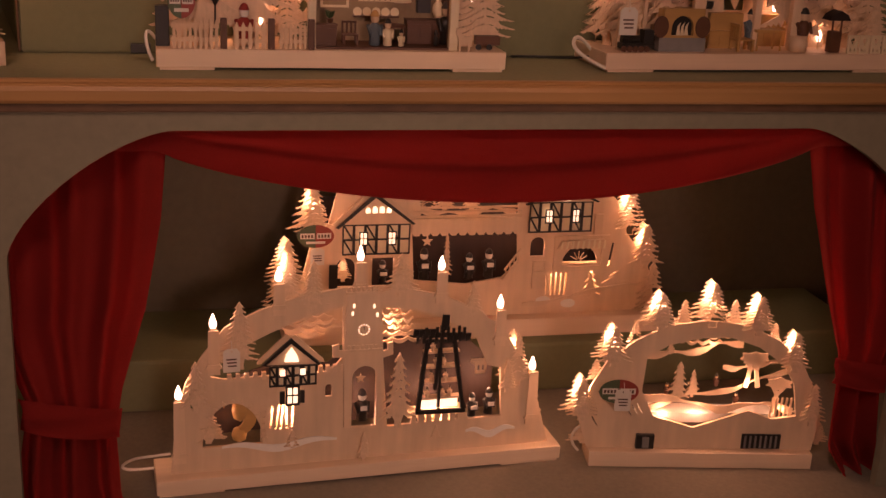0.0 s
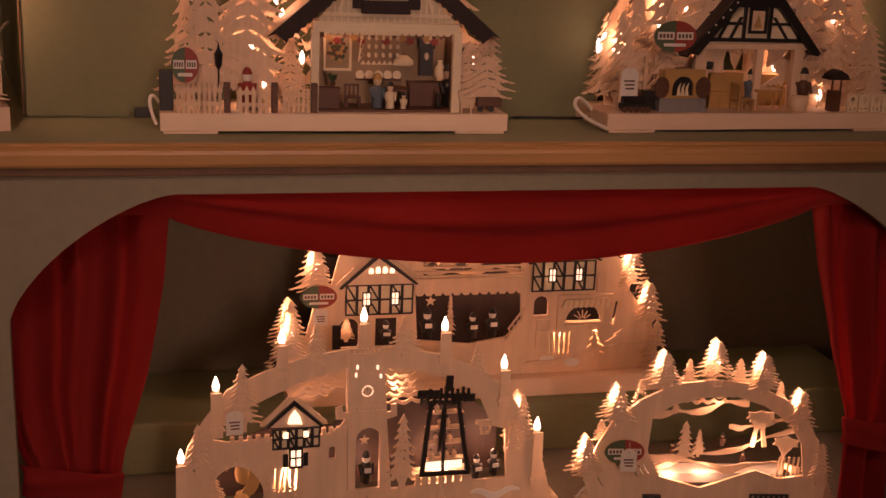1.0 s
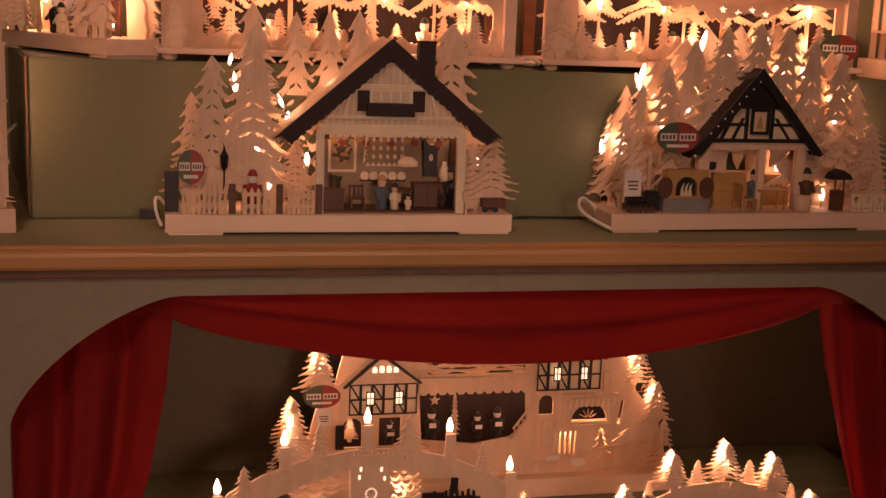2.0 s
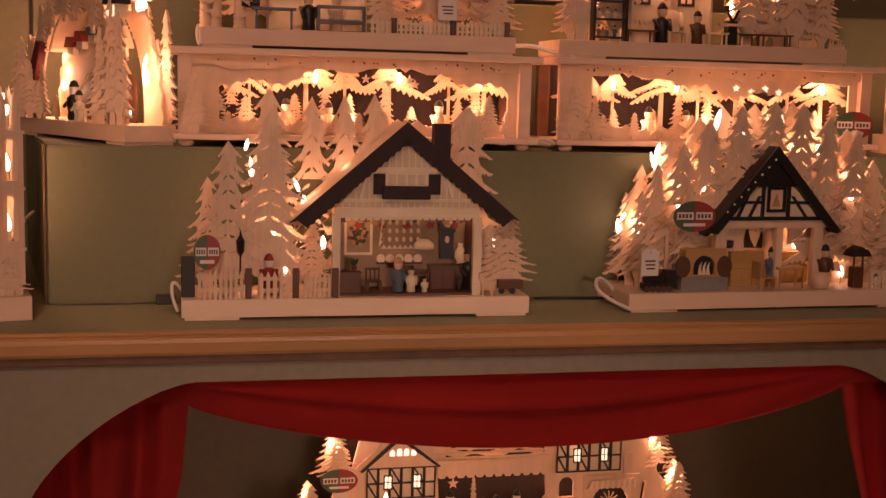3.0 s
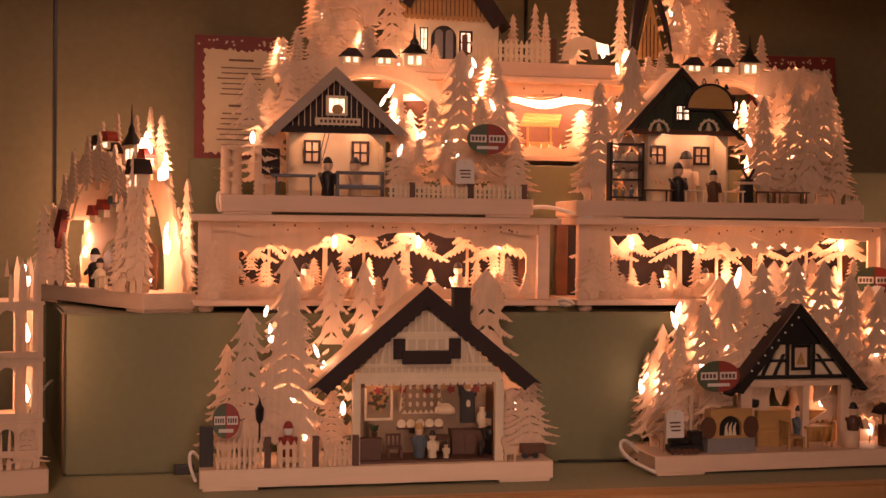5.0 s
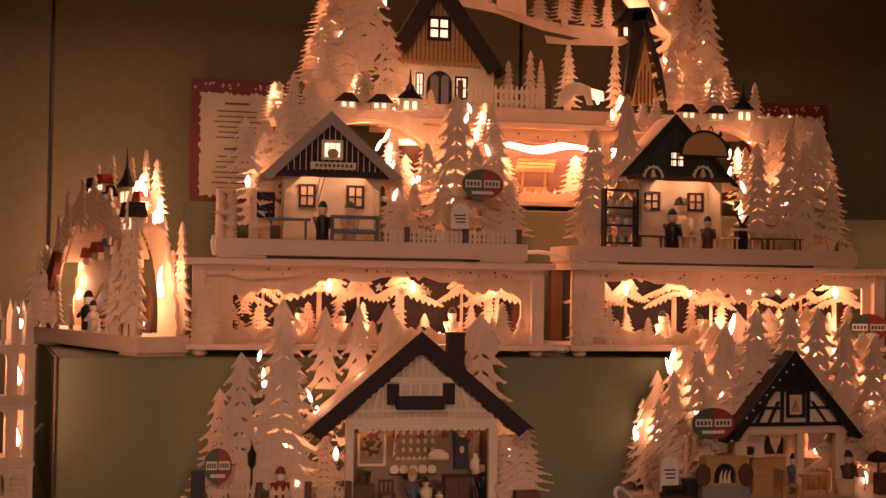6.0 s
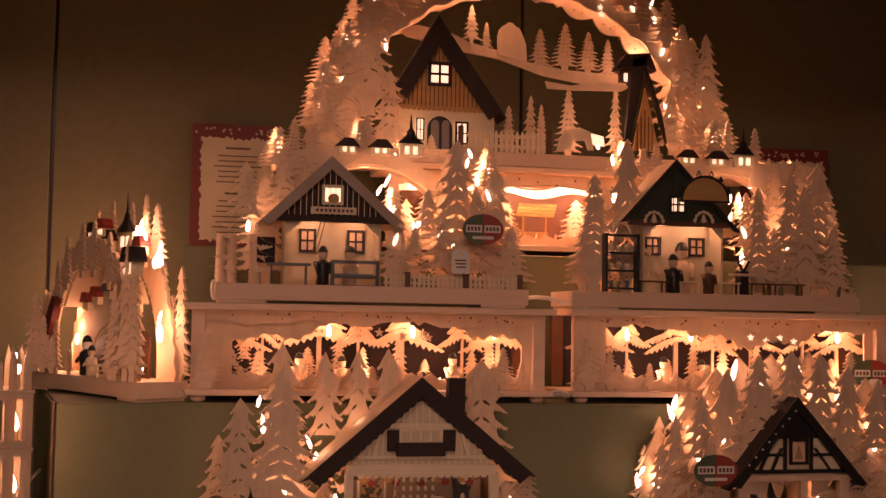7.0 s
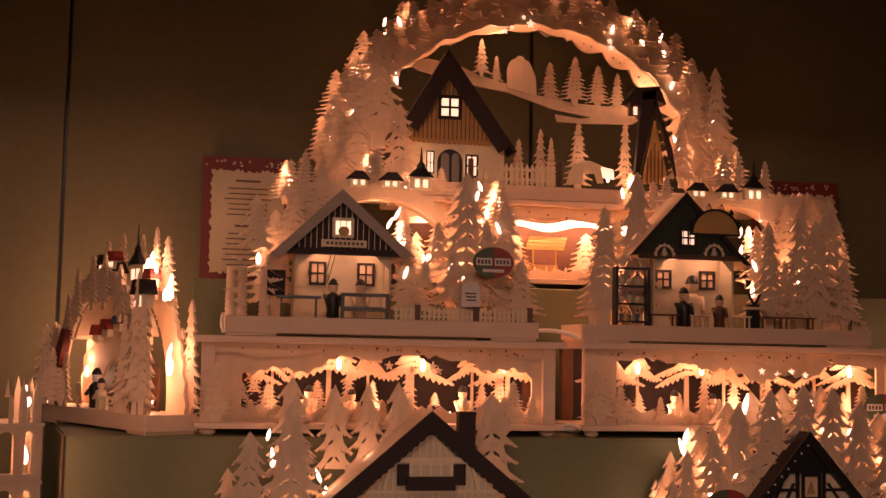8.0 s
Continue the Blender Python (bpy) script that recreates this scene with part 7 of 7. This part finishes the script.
# farmhouse
gable_roof(big, -0.1965, 0.2488, -0.2736, 0.1140, -0.0795, 0.0867, 0.040, 0.090, 0.026, DARKROOF_SHADE, DARKROOF_SHADE, 0.0)
hx0, hx1 = -0.2623, -0.0934
hz = 0.0980
hax, haz = -0.1922, 0.2273
part("gable_board", plate([[(hx0 - 0.01, hz), (hx1 + 0.004, hz), (hax, haz)]], 0.003), OCHRE, big, "honey boarded gable", (0, 0.052, 0))
for i in range(1, 24):
    x = hx0 + (hx1 - hx0) * i / 24
    top = hz + (haz - hz) * (1 - abs((x - hax) / (hx1 - hax if x > hax else hax - hx0))) - 0.004
    if top > hz + 0.004:
        part("batten", box(x - 0.0007, x + 0.0007, 0.0495, 0.0505, hz, top), BROWN, big)
n = 20
w = (hx1 - hx0) / n
part("scalloped_trim", plate([[(hx0, hz + 0.004)] + [q for i in range(n) for q in ((hx0 + w * (i + 0.2), hz - 0.003), (hx0 + w * (i + 0.8), hz - 0.003), (hx0 + w * (i + 1), hz + 0.001))] + [(hx1, hz + 0.004)]], 0.003), OCHRE, big, "", (0, 0.047, 0))
framed_window(big, -0.2106, -0.1712, 0.1353, 0.1752, 0.047, DARKROOF_SHADE, GLOW_PANE)
part("ground_floor", box(hx0 + 0.004, hx1 - 0.004, 0.052, 0.060, GB, hz), WHITE, big, "pale ground-floor wall")
door = part("door", plate([arched(-0.2096, -0.1685, GB, 0.0863)], 0.004), BLACK, big, "dark arched door", (0, 0.049, 0))
part("door_panel", plate([arched(-0.2040, -0.1910, GB + 0.004, 0.0798), ], 0.002), GREY, door, "", (0, -0.0025, 0))
part("door_panel", plate([arched(-0.1863, -0.1741, GB + 0.004, 0.0798), ], 0.002), GREY, door, "", (0, -0.0025, 0))
framed_window(big, -0.1638, -0.1421, 0.0418, 0.0789, 0.047, DARKROOF_SHADE, GLOW_PANE)
framed_window(big, -0.2282, -0.2152, 0.0451, 0.0819, 0.047, DARKROOF_SHADE, GLOW_PANE)
picket_fence(big, -0.1528, -0.0226, GB, 0.036, 0.010, 15, WHITE, (-0.1630, -0.0169))
# distant hill with trees and hay, carousel stand, deer
hl = [(-0.2600, 0.2345), (-0.2224, 0.2417), (-0.1650, 0.2314), (-0.1359, 0.2191), (-0.0872, 0.2080), (-0.0381, 0.1919), (0.0313, 0.1818), (0.1321, 0.1781), (0.1424, 0.1592), (0.0616, 0.1594), (-0.0082, 0.1698), (-0.0870, 0.1937), (-0.1356, 0.2001), (-0.2409, 0.2216)]
part("hill", plate([hl], 0.004), PLY, big, "sawn distant hill", (0, 0.082, 0))
firs(big, [(-0.1321, 0.2813, 0.2147, 0.024), (-0.1055, 0.2545, 0.2069, 0.018), (-0.0113, 0.2514, 0.1792, 0.034), (0.0304, 0.2610, 0.1769, 0.040), (0.0726, 0.2503, 0.1746, 0.036), (0.1091, 0.2400, 0.1719, 0.028)], 0.078)
part("hay_rick", plate([[(-0.0872, 0.2000), (-0.0880, 0.2300), (-0.0850, 0.2420), (-0.0790, 0.2490), (-0.0730, 0.2515), (-0.0690, 0.2560), (-0.0610, 0.2550), (-0.0570, 0.2500), (-0.0500, 0.2470), (-0.0440, 0.2360), (-0.0380, 0.2200), (-0.0362, 0.1900)]], 0.003), PLY, big, "sawn hay stack", (0, 0.079, 0))
part("cloud", plate([[(-0.0091, 0.1563), (0.0352, 0.1512), (0.0847, 0.1618), (0.1400, 0.1553), (0.1250, 0.1468), (0.0353, 0.1436), (-0.0060, 0.1441)]], 0.004), PLY, big, "", (0, 0.060, 0))
firs(big, [(-0.0303, 0.1331, GB, 0.028), (-0.0105, 0.1199, GB, 0.024), (0.0385, 0.1514, GB, 0.040), (0.1185, 0.1560, GB, 0.030), (-0.0669, 0.1151, GB, 0.03)], 0.072)
part("deer", plate([[(-0.0004, 0.0357), (0.0042, 0.0563), (0.0184, 0.0709), (0.0377, 0.0747), (0.0572, 0.0682), (0.0624, 0.0386), (0.0527, 0.0381), (0.0476, 0.0537), (0.0283, 0.0528), (0.0237, 0.0368)]], 0.003), WHITE, big, "sawn deer and bushes", (0, 0.020, 0))
part("lit_lantern", plate([[(0.0606, 0.0680), (0.0832, 0.0635), (0.0853, 0.0476), (0.0657, 0.0495)]], 0.003), GLOW_PANE, big, "lit manger", (0, 0.032, 0))
# pit tower with a steep dark roof
tw = part("tower_leg", plate([[(0.1086, 0.0445), (0.1220, 0.1898), (0.1465, 0.1961), (0.1277, 0.0967), (0.1135, 0.0429)]], 0.010), DARKROOF_SHADE, big, "dark slanting tower roof", (0, 0.004, 0))
part("tower_leg", plate([[(0.1821, 0.0527), (0.1518, 0.1448), (0.1416, 0.1911), (0.1516, 0.1635), (0.1738, 0.0991)]], 0.010), DARKROOF_SHADE, big, "dark slanting tower roof", (0, 0.004, 0))
part("tower_front", plate([[(0.1252, 0.0388), (0.1469, 0.1445), (0.1723, 0.0410)]], 0.004), OCHRE, big, "honey boarded tower", (0, 0.010, 0))
for k in range(5):
    part("batten", box(0.1329 + 0.0065 * k, 0.1329 + 0.0065 * k + 0.0012, 0.0062, 0.0078, 0.0398, 0.0837 + 0.012 * (2 - abs(k - 2))), BROWN, big)
part("tower_cabin", box(0.1043, 0.1457, 0.010, 0.022, 0.1526, 0.1779, 0.0006), BROWN, big, "brown tower cabin")
part("cabin_roof", plate([[(0.0928, 0.1712), (0.1102, 0.1966), (0.1513, 0.2011), (0.1634, 0.1717), (0.1417, 0.1798)]], 0.026), DARKROOF_SHADE, big, "dark cabin roof", (0, 0.012, 0))
for k in range(3):
    x = 0.1103 + 0.0105 * k
    part("window", plate([rect(x, x + 0.006, 0.1535, 0.1667)], 0.001), GLOW_PANE, big, "small lit window", (0, 0.009, 0))
for X, Y, Z, P in ((-0.3201, 0.040, 0.1615, 0.10), (-0.3546, 0.040, 0.0778, 0.10), (0.0789, 0.045, 0.0676, 0.12), (-0.2707, 0.050, 0.0518, 0.10), (0.1476, 0.045, 0.1999, 0.10), (-0.1116, 0.060, 0.2768, 0.14), (0.2489, 0.035, 0.1195, 0.08), (0.2901, 0.040, 0.0635, 0.08)):
    lit(big, X, Y, Z, P, bulb=P < 0.13)


# ---- corner arch set askew on the riser ----
cor = thing("light_arch", "wooden village arch seen askew with a black steeple and bright bulbs", "light arch", (-0.148, 1.800, RISER_Z), -62, "lit dioramas")
base_board(cor, -0.178, 0.178, 0.076, 0.0265, BIRCH, True, 0.004)
CB, CY0, CY1 = 0.0265, 0.012, 0.062
arch_in = (0.0, CB - 0.01, 0.118, 0.178)
front_slits = [[(x, z), (x + 0.003, z + 0.002), (x + 0.005, z + h), (x + 0.002, z + h * 0.8)] for x, z, h in ((-0.140, 0.050, 0.028), (-0.131, 0.046, 0.030), (-0.150, 0.060, 0.020), (0.128, 0.060, 0.046), (0.140, 0.080, 0.050), (0.150, 0.050, 0.030), (0.135, 0.130, 0.024), (-0.128, 0.110, 0.020))]
part("arch_plate", plate([arch_band(0.0, CB - 0.01, 0.166, 0.208, 0.050, 0.032, 3, 177, 46, None, 0.005)] + front_slits, 0.005), PLY, cor, "sawn arch", (0, CY0, 0))
part("arch_soffit", plate([arch_band(*arch_in, 0.003, 0.003, 40, 142, 36)], CY1 - CY0 - 0.006), PLY, cor, "bent strip under the arch", (0, (CY0 + CY1) / 2, 0))
part("arch_plate", plate([arch_band(0.0, CB - 0.01, 0.172, 0.214, 0.056, 0.036, 2, 178, 46, None, 0.006)], 0.005), PLY, cor, "second sawn arch behind", (0, CY1, 0))
for i in range(10):
    a = radians(10 + 160 * i / 9)
    x, z = 0.152 * math.cos(a), CB - 0.01 + 0.192 * math.sin(a)
    fir_at(cor, x, z + 0.040, z - 0.040, 0.036, CY0 - 0.006 + 0.003 * (i % 2), i)
    fir_at(cor, x + 0.008, z + 0.036, z - 0.045, 0.040, CY1 + 0.006, i + 1)
firs(cor, [(-0.168, 0.110, CB, 0.045), (-0.146, 0.150, CB, 0.050), (-0.118, 0.080, CB, 0.036), (-0.090, 0.105, CB, 0.040), (0.124, 0.165, CB, 0.044), (0.150, 0.190, CB, 0.050), (0.168, 0.120, CB, 0.040), (0.100, 0.085, CB, 0.030), (-0.062, 0.062, CB, 0.026)], 0.002)
firs(cor, [(0.172, 0.180, CB, 0.050), (0.150, 0.110, CB, 0.046), (-0.160, 0.150, CB, 0.050), (0.176, 0.100, CB, 0.040)], CY1 + 0.004)
for k in range(9):
    part("reed", plate([[(-0.002, 0), (0.002, 0), (0.0005, 0.048 + 0.012 * (k % 3))]], 0.003), PLY, cor, "", (0.052 + 0.012 * k, 0.018 + 0.004 * (k % 2), CB), (1, 1, 1), (0, 5 - 3 * (k % 3), 0))
# firs set across both ends
for k, (x, y, h, wd) in enumerate(((0.174, -0.004, 0.150, 0.030), (0.158, -0.006, 0.190, 0.032), (0.143, -0.004, 0.150, 0.028), (0.128, -0.006, 0.110, 0.026), (0.116, -0.004, 0.130, 0.026), (0.108, -0.004, 0.080, 0.030), (-0.120, -0.006, 0.085, 0.036), (-0.150, -0.006, 0.120, 0.040), (-0.168, 0.000, 0.085, 0.036), (-0.090, -0.004, 0.055, 0.026))):
    part("fir_tree", FIRS[k % 6], PLY, cor, "", (x, y, CB), (1.22 * wd / (2 * FIR_W[k % 6]), 1, h), (0, 0, 58 - 5 * (k % 3)))
# village on the crown
church(cor, 0.062, 0.034, 0.204, 0.074)
for x, z, m in ((-0.040, 0.222, DARKROOF_SHADE), (-0.008, 0.226, REDPAINT), (0.112, 0.196, REDPAINT)):
    c = part("cottage", box(x - 0.010, x + 0.010, 0.028, 0.040, z, z + 0.013, 0.0004), WHITE, cor, "tiny cottage with lit windows")
    part("roof", plate([[(x - 0.014, z + 0.012), (x + 0.014, z + 0.012), (x + 0.008, z + 0.026), (x - 0.008, z + 0.026)]], 0.016), m, c, "dark roof", (0, 0.034, 0))
    for k in (-0.006, 0.002):
        part("window", plate([rect(x + k, x + k + 0.004, z + 0.003, z + 0.010)], 0.001), GLOW_PANE, c, "", (0, 0.0272, 0))
firs(cor, [(-0.066, 0.272, 0.196, 0.034), (-0.024, 0.282, 0.215, 0.026), (0.030, 0.276, 0.215, 0.026), (0.092, 0.282, 0.180, 0.034), (0.118, 0.268, 0.180, 0.050)], 0.050)
# house on the near shoulder
c = part("cottage", box(0.138, 0.166, -0.004, 0.012, 0.166, 0.186, 0.0004), WHITE, cor, "tiny cottage with lit windows")
part("roof", plate([[(0.132, 0.184), (0.172, 0.184), (0.164, 0.204), (0.140, 0.204)]], 0.022), DARKROOF_SHADE, c, "dark brown roof", (0, 0.004, 0))
for k in range(2):
    part("window", plate([rect(0.142 + 0.012 * k, 0.150 + 0.012 * k, 0.168, 0.182)], 0.001), GLOW_PANE, c, "", (0, -0.005, 0))
# snow hill with red-roofed cottages inside the arch
part("snow_hill", plate([[(-0.112, 0.100), (-0.080, 0.118), (-0.045, 0.126), (0.000, 0.138), (0.050, 0.146), (0.105, 0.150), (0.108, 0.118), (0.062, 0.112), (0.020, 0.106), (-0.020, 0.092), (-0.050, 0.064), (-0.072, 0.030), (-0.112, 0.030)]], 0.004), PLY, cor, "sawn snow hill", (0, 0.040, 0))
for x, z, m in ((-0.052, 0.124, REDPAINT), (-0.020, 0.132, REDPAINT), (0.050, 0.148, REDPAINT), (0.020, 0.140, BLUE)):
    c = part("cottage", box(x - 0.010, x + 0.010, 0.028, 0.037, z - 0.004, z + 0.008, 0.0004), WHITE, cor, "tiny cottage")
    part("roof", plate([[(x - 0.015, z + 0.007), (x + 0.015, z + 0.007), (x + 0.008, z + 0.022), (x - 0.008, z + 0.022)]], 0.014), m, c, "red painted roof", (0, 0.032, 0))
# barn, snowman, bench and yard
part("barn_roof", plate([[(-0.138, 0.088), (-0.104, 0.140), (-0.090, 0.136), (-0.112, 0.082)]], 0.012), MAROON, cor, "dark red barn roof", (0, 0.004, 0))
figurine(cor, -0.022, 0.020, CB, 0.058, BLACK, SNOW, BLACK)
figurine(cor, 0.004, 0.016, CB, 0.044, WHITE)
table(cor, 0.034, 0.012, CB, 0.026, 0.014, 0.018, WHITE)
# Brown board carries the shade inside the arch in its colour.
part("back_plate", plate([[(-0.10, CB), (0.10, CB), (0.10, 0.085), (0.05, 0.105), (-0.03, 0.095), (-0.10, 0.06)]], 0.003), BROWN, cor, "back board coloured dark for shade", (0, CY1 - 0.004, 0))
for x, y, z, p in ((-0.085, 0.032, 0.092, 0.07), (-0.140, 0.038, 0.110, 0.16), (-0.155, 0.038, 0.065, 0.16), (0.098, 0.040, 0.236, 0.08), (0.104, 0.038, 0.226, 0.0), (0.092, 0.044, 0.222, 0.0), (0.142, 0.040, 0.200, 0.12), (0.150, 0.042, 0.190, 0.0), (0.160, 0.040, 0.108, 0.12), (0.163, 0.040, 0.090, 0.0), (0.120, 0.036, 0.060, 0.10), (-0.050, 0.036, 0.222, 0.08)):
    if p:
        lit(cor, x, y, z, p, bulb=x > -0.13)
    else:
        part("bulb", BULB_MESH, FLAME, cor, "glowing clear bulb", (x, y, z), (1.3, 1.3, 1.5))
lit(cor, -0.170, 0.078, 0.120, 0.85, bulb=False)
lit(cor, -0.130, 0.080, 0.200, 0.45, bulb=False)
sparks(cor, [(0.170, 0.205), (0.172, 0.188), (0.173, 0.110), (0.174, 0.088), (0.110, 0.236), (0.096, 0.226), (0.124, 0.222)], 0.034, 1.15)
tube([(-0.178, 0.03, 0.012), (-0.20, 0.03, 0.016), (-0.21, 0.02, 0.03), (-0.205, 0.0, 0.045), (-0.19, 0.0, 0.05)], 0.0024, CABLE, "cable", cor, "white mains cable")


# ---- light towers at the shelf ends ----
def light_tower(place, turn, height, group="light towers"):
    """An open wooden tower of laths with bulbs on three floors."""
    t = thing("light_tower", "tall open wooden tower of laths with white-hot candle bulbs", "light tower", place, turn, group)
    base_board(t, -0.060, 0.060, 0.12, 0.030, BIRCH, False, 0.0)
    for x in (-0.046, -0.030, 0.030, 0.046):
        for y in (0.018, 0.10):
            part("lath", plate([[(x - 0.005, 0.03), (x + 0.005, 0.03), (x + 0.004, height - 0.02), (x, height), (x - 0.004, height - 0.02)]], 0.004), PLY, t, "", (0, y, 0))
    rnd = random.Random(int(height * 1000))
    for k in range(10):
        x = -0.045 + 0.010 * k
        part("fence_pale", plate([[(x - 0.003, 0.03), (x + 0.003, 0.03), (x + 0.002, 0.06 + 0.02 * rnd.random()), (x, 0.075 + 0.02 * rnd.random())]], 0.003), PLY, t, "", (0, 0.012, 0))
    for f in (0.30, 0.56, 0.80):
        z = height * f
        fl = part("floor", box(-0.050, 0.050, 0.014, 0.104, z, z + 0.004), PLY, t)
        for x in (-0.036, 0.034):
            flame(t, x, 0.036, z + 0.022, 0.026, 0.0)
            part("socket", lathe([(0.006, 0), (0.006, 0.018)], 10), WHITE, t, "white bulb socket", (x, 0.036, z + 0.004))
        glow(*(t.matrix_world @ Vector((0.030, 0.050, z + 0.052))), 0.10, 0.006)
        tube([(0.034, 0.036, z + 0.004), (0.036, 0.034, z - 0.02), (0.028, 0.038, z - 0.05), (0.030, 0.04, z - 0.07)], 0.0012, CABLE, "wire", t)
    firs(t, [(-0.03, height * 0.55, 0.03, 0.05), (0.035, height * 0.30, 0.03, 0.04)], 0.006)
    for z0, z1 in ((0.045, height * 0.30), (height * 0.315, height * 0.56), (height * 0.575, height * 0.80)):
        wall = part("storey_front", plate([rect(-0.053, 0.053, z0, z1), arched(-0.047, -0.026, z0 + 0.008, z1 - 0.006), arched(-0.021, -0.003, z0 + 0.008, z1 - 0.006), arched(0.003, 0.021, z0 + 0.008, z1 - 0.006), arched(0.026, 0.047, z0 + 0.008, z1 - 0.006)], 0.003), PLY, t, "sawn storey front with arched openings", (0, 0.0065, 0))
        part("sill", box(-0.055, 0.055, 0.000, 0.010, z1, z1 + 0.004, 0.0006), PLY, wall)
    for k in range(7):
        part("pinnacle", plate([[(-0.0026, 0), (0.0026, 0), (0.0022, 0.026), (0, 0.034 + 0.008 * (k % 2)), (-0.0022, 0.026)]], 0.003), PLY, t, "", (-0.048 + 0.016 * k, 0.008, height * 0.815))
    for k in range(4):
        part("pinnacle", plate([[(-0.003, 0), (0.003, 0), (0, 0.022)]], 0.003), PLY, t, "", (-0.036 + 0.024 * k, 0.016, height * 0.92))
    return t


light_tower((-0.229, 1.522, SHELF), 12, 0.285)
light_tower((1.155, 1.66, RISER_Z), -8, 0.235)
tube([(-0.205, 1.60, SHELF + 0.09), (-0.195, 1.66, SHELF + 0.11), (-0.188, 1.72, SHELF + 0.115)], 0.0022, CABLE, "mains_cable", None, "white mains cable behind the tower", "cable")


# ---- framed text sheets against the wall ----
def text_sheet(place, w, h, seed, turn=0.0):
    """A maroon card with a torn-edged cream text sheet; its print cannot be read."""
    rnd = random.Random(seed)
    t = thing("text_sheet", "maroon card with a torn-edged cream sheet of small print", "poster", place, turn, "text sheets")
    part("card", box(-w / 2, w / 2, 0.0, 0.004, 0.0, h, 0.0006), MAROON, t, "maroon card")
    n = 36
    x0, x1, z0, z1 = -w / 2 + 0.016, w / 2 - 0.010, 0.026, h - 0.024
    o = [(x0 + (x1 - x0) * i / n, z0 + rnd.uniform(-0.004, 0.003)) for i in range(n)] + [(x1 + rnd.uniform(-0.003, 0.003), z0 + (z1 - z0) * i / n) for i in range(n)]
    o += [(x1 - (x1 - x0) * i / n, z1 + rnd.uniform(-0.004, 0.003)) for i in range(n)] + [(x0 + rnd.uniform(-0.003, 0.003), z1 - (z1 - z0) * i / n) for i in range(n)]
    sh = part("sheet", plate([o], 0.0008), PAPER, t, "torn-edged cream sheet", (0, -0.0012, 0))
    z = z1 - 0.016
    for line in range(16):
        if line in (0, 8):
            wd, th = 0.042, 0.0036
        else:
            wd, th = rnd.uniform(0.060, 0.086), 0.0021
        if line == 7:
            z -= 0.010
            continue
        part("print_bar", plate([rect((x0 + x1) / 2 - wd / 2, (x0 + x1) / 2 + wd / 2, z - th, z)], 0.0004), INK, sh, "", (0, -0.0007, 0))
        z -= 0.0090 if line not in (0, 8) else 0.014
    for k in range(18):
        x = rnd.uniform(-w / 2 + 0.006, w / 2 - 0.006)
        part("star_mark", plate([star(x, h - rnd.uniform(0.006, 0.016), 0.003)], 0.0004), PAPER, t, "", (0, -0.0005, 0))
    return t


text_sheet(((0.1397 + 0.0077) / 2, 2.118, BACK_Z + 0.001), 0.150, 1.8937 - BACK_Z, 3)
text_sheet((1.1708 - 0.085, 2.090, BACK_Z + 0.001), 0.17, 1.8993 - BACK_Z - 0.004, 9, -4)
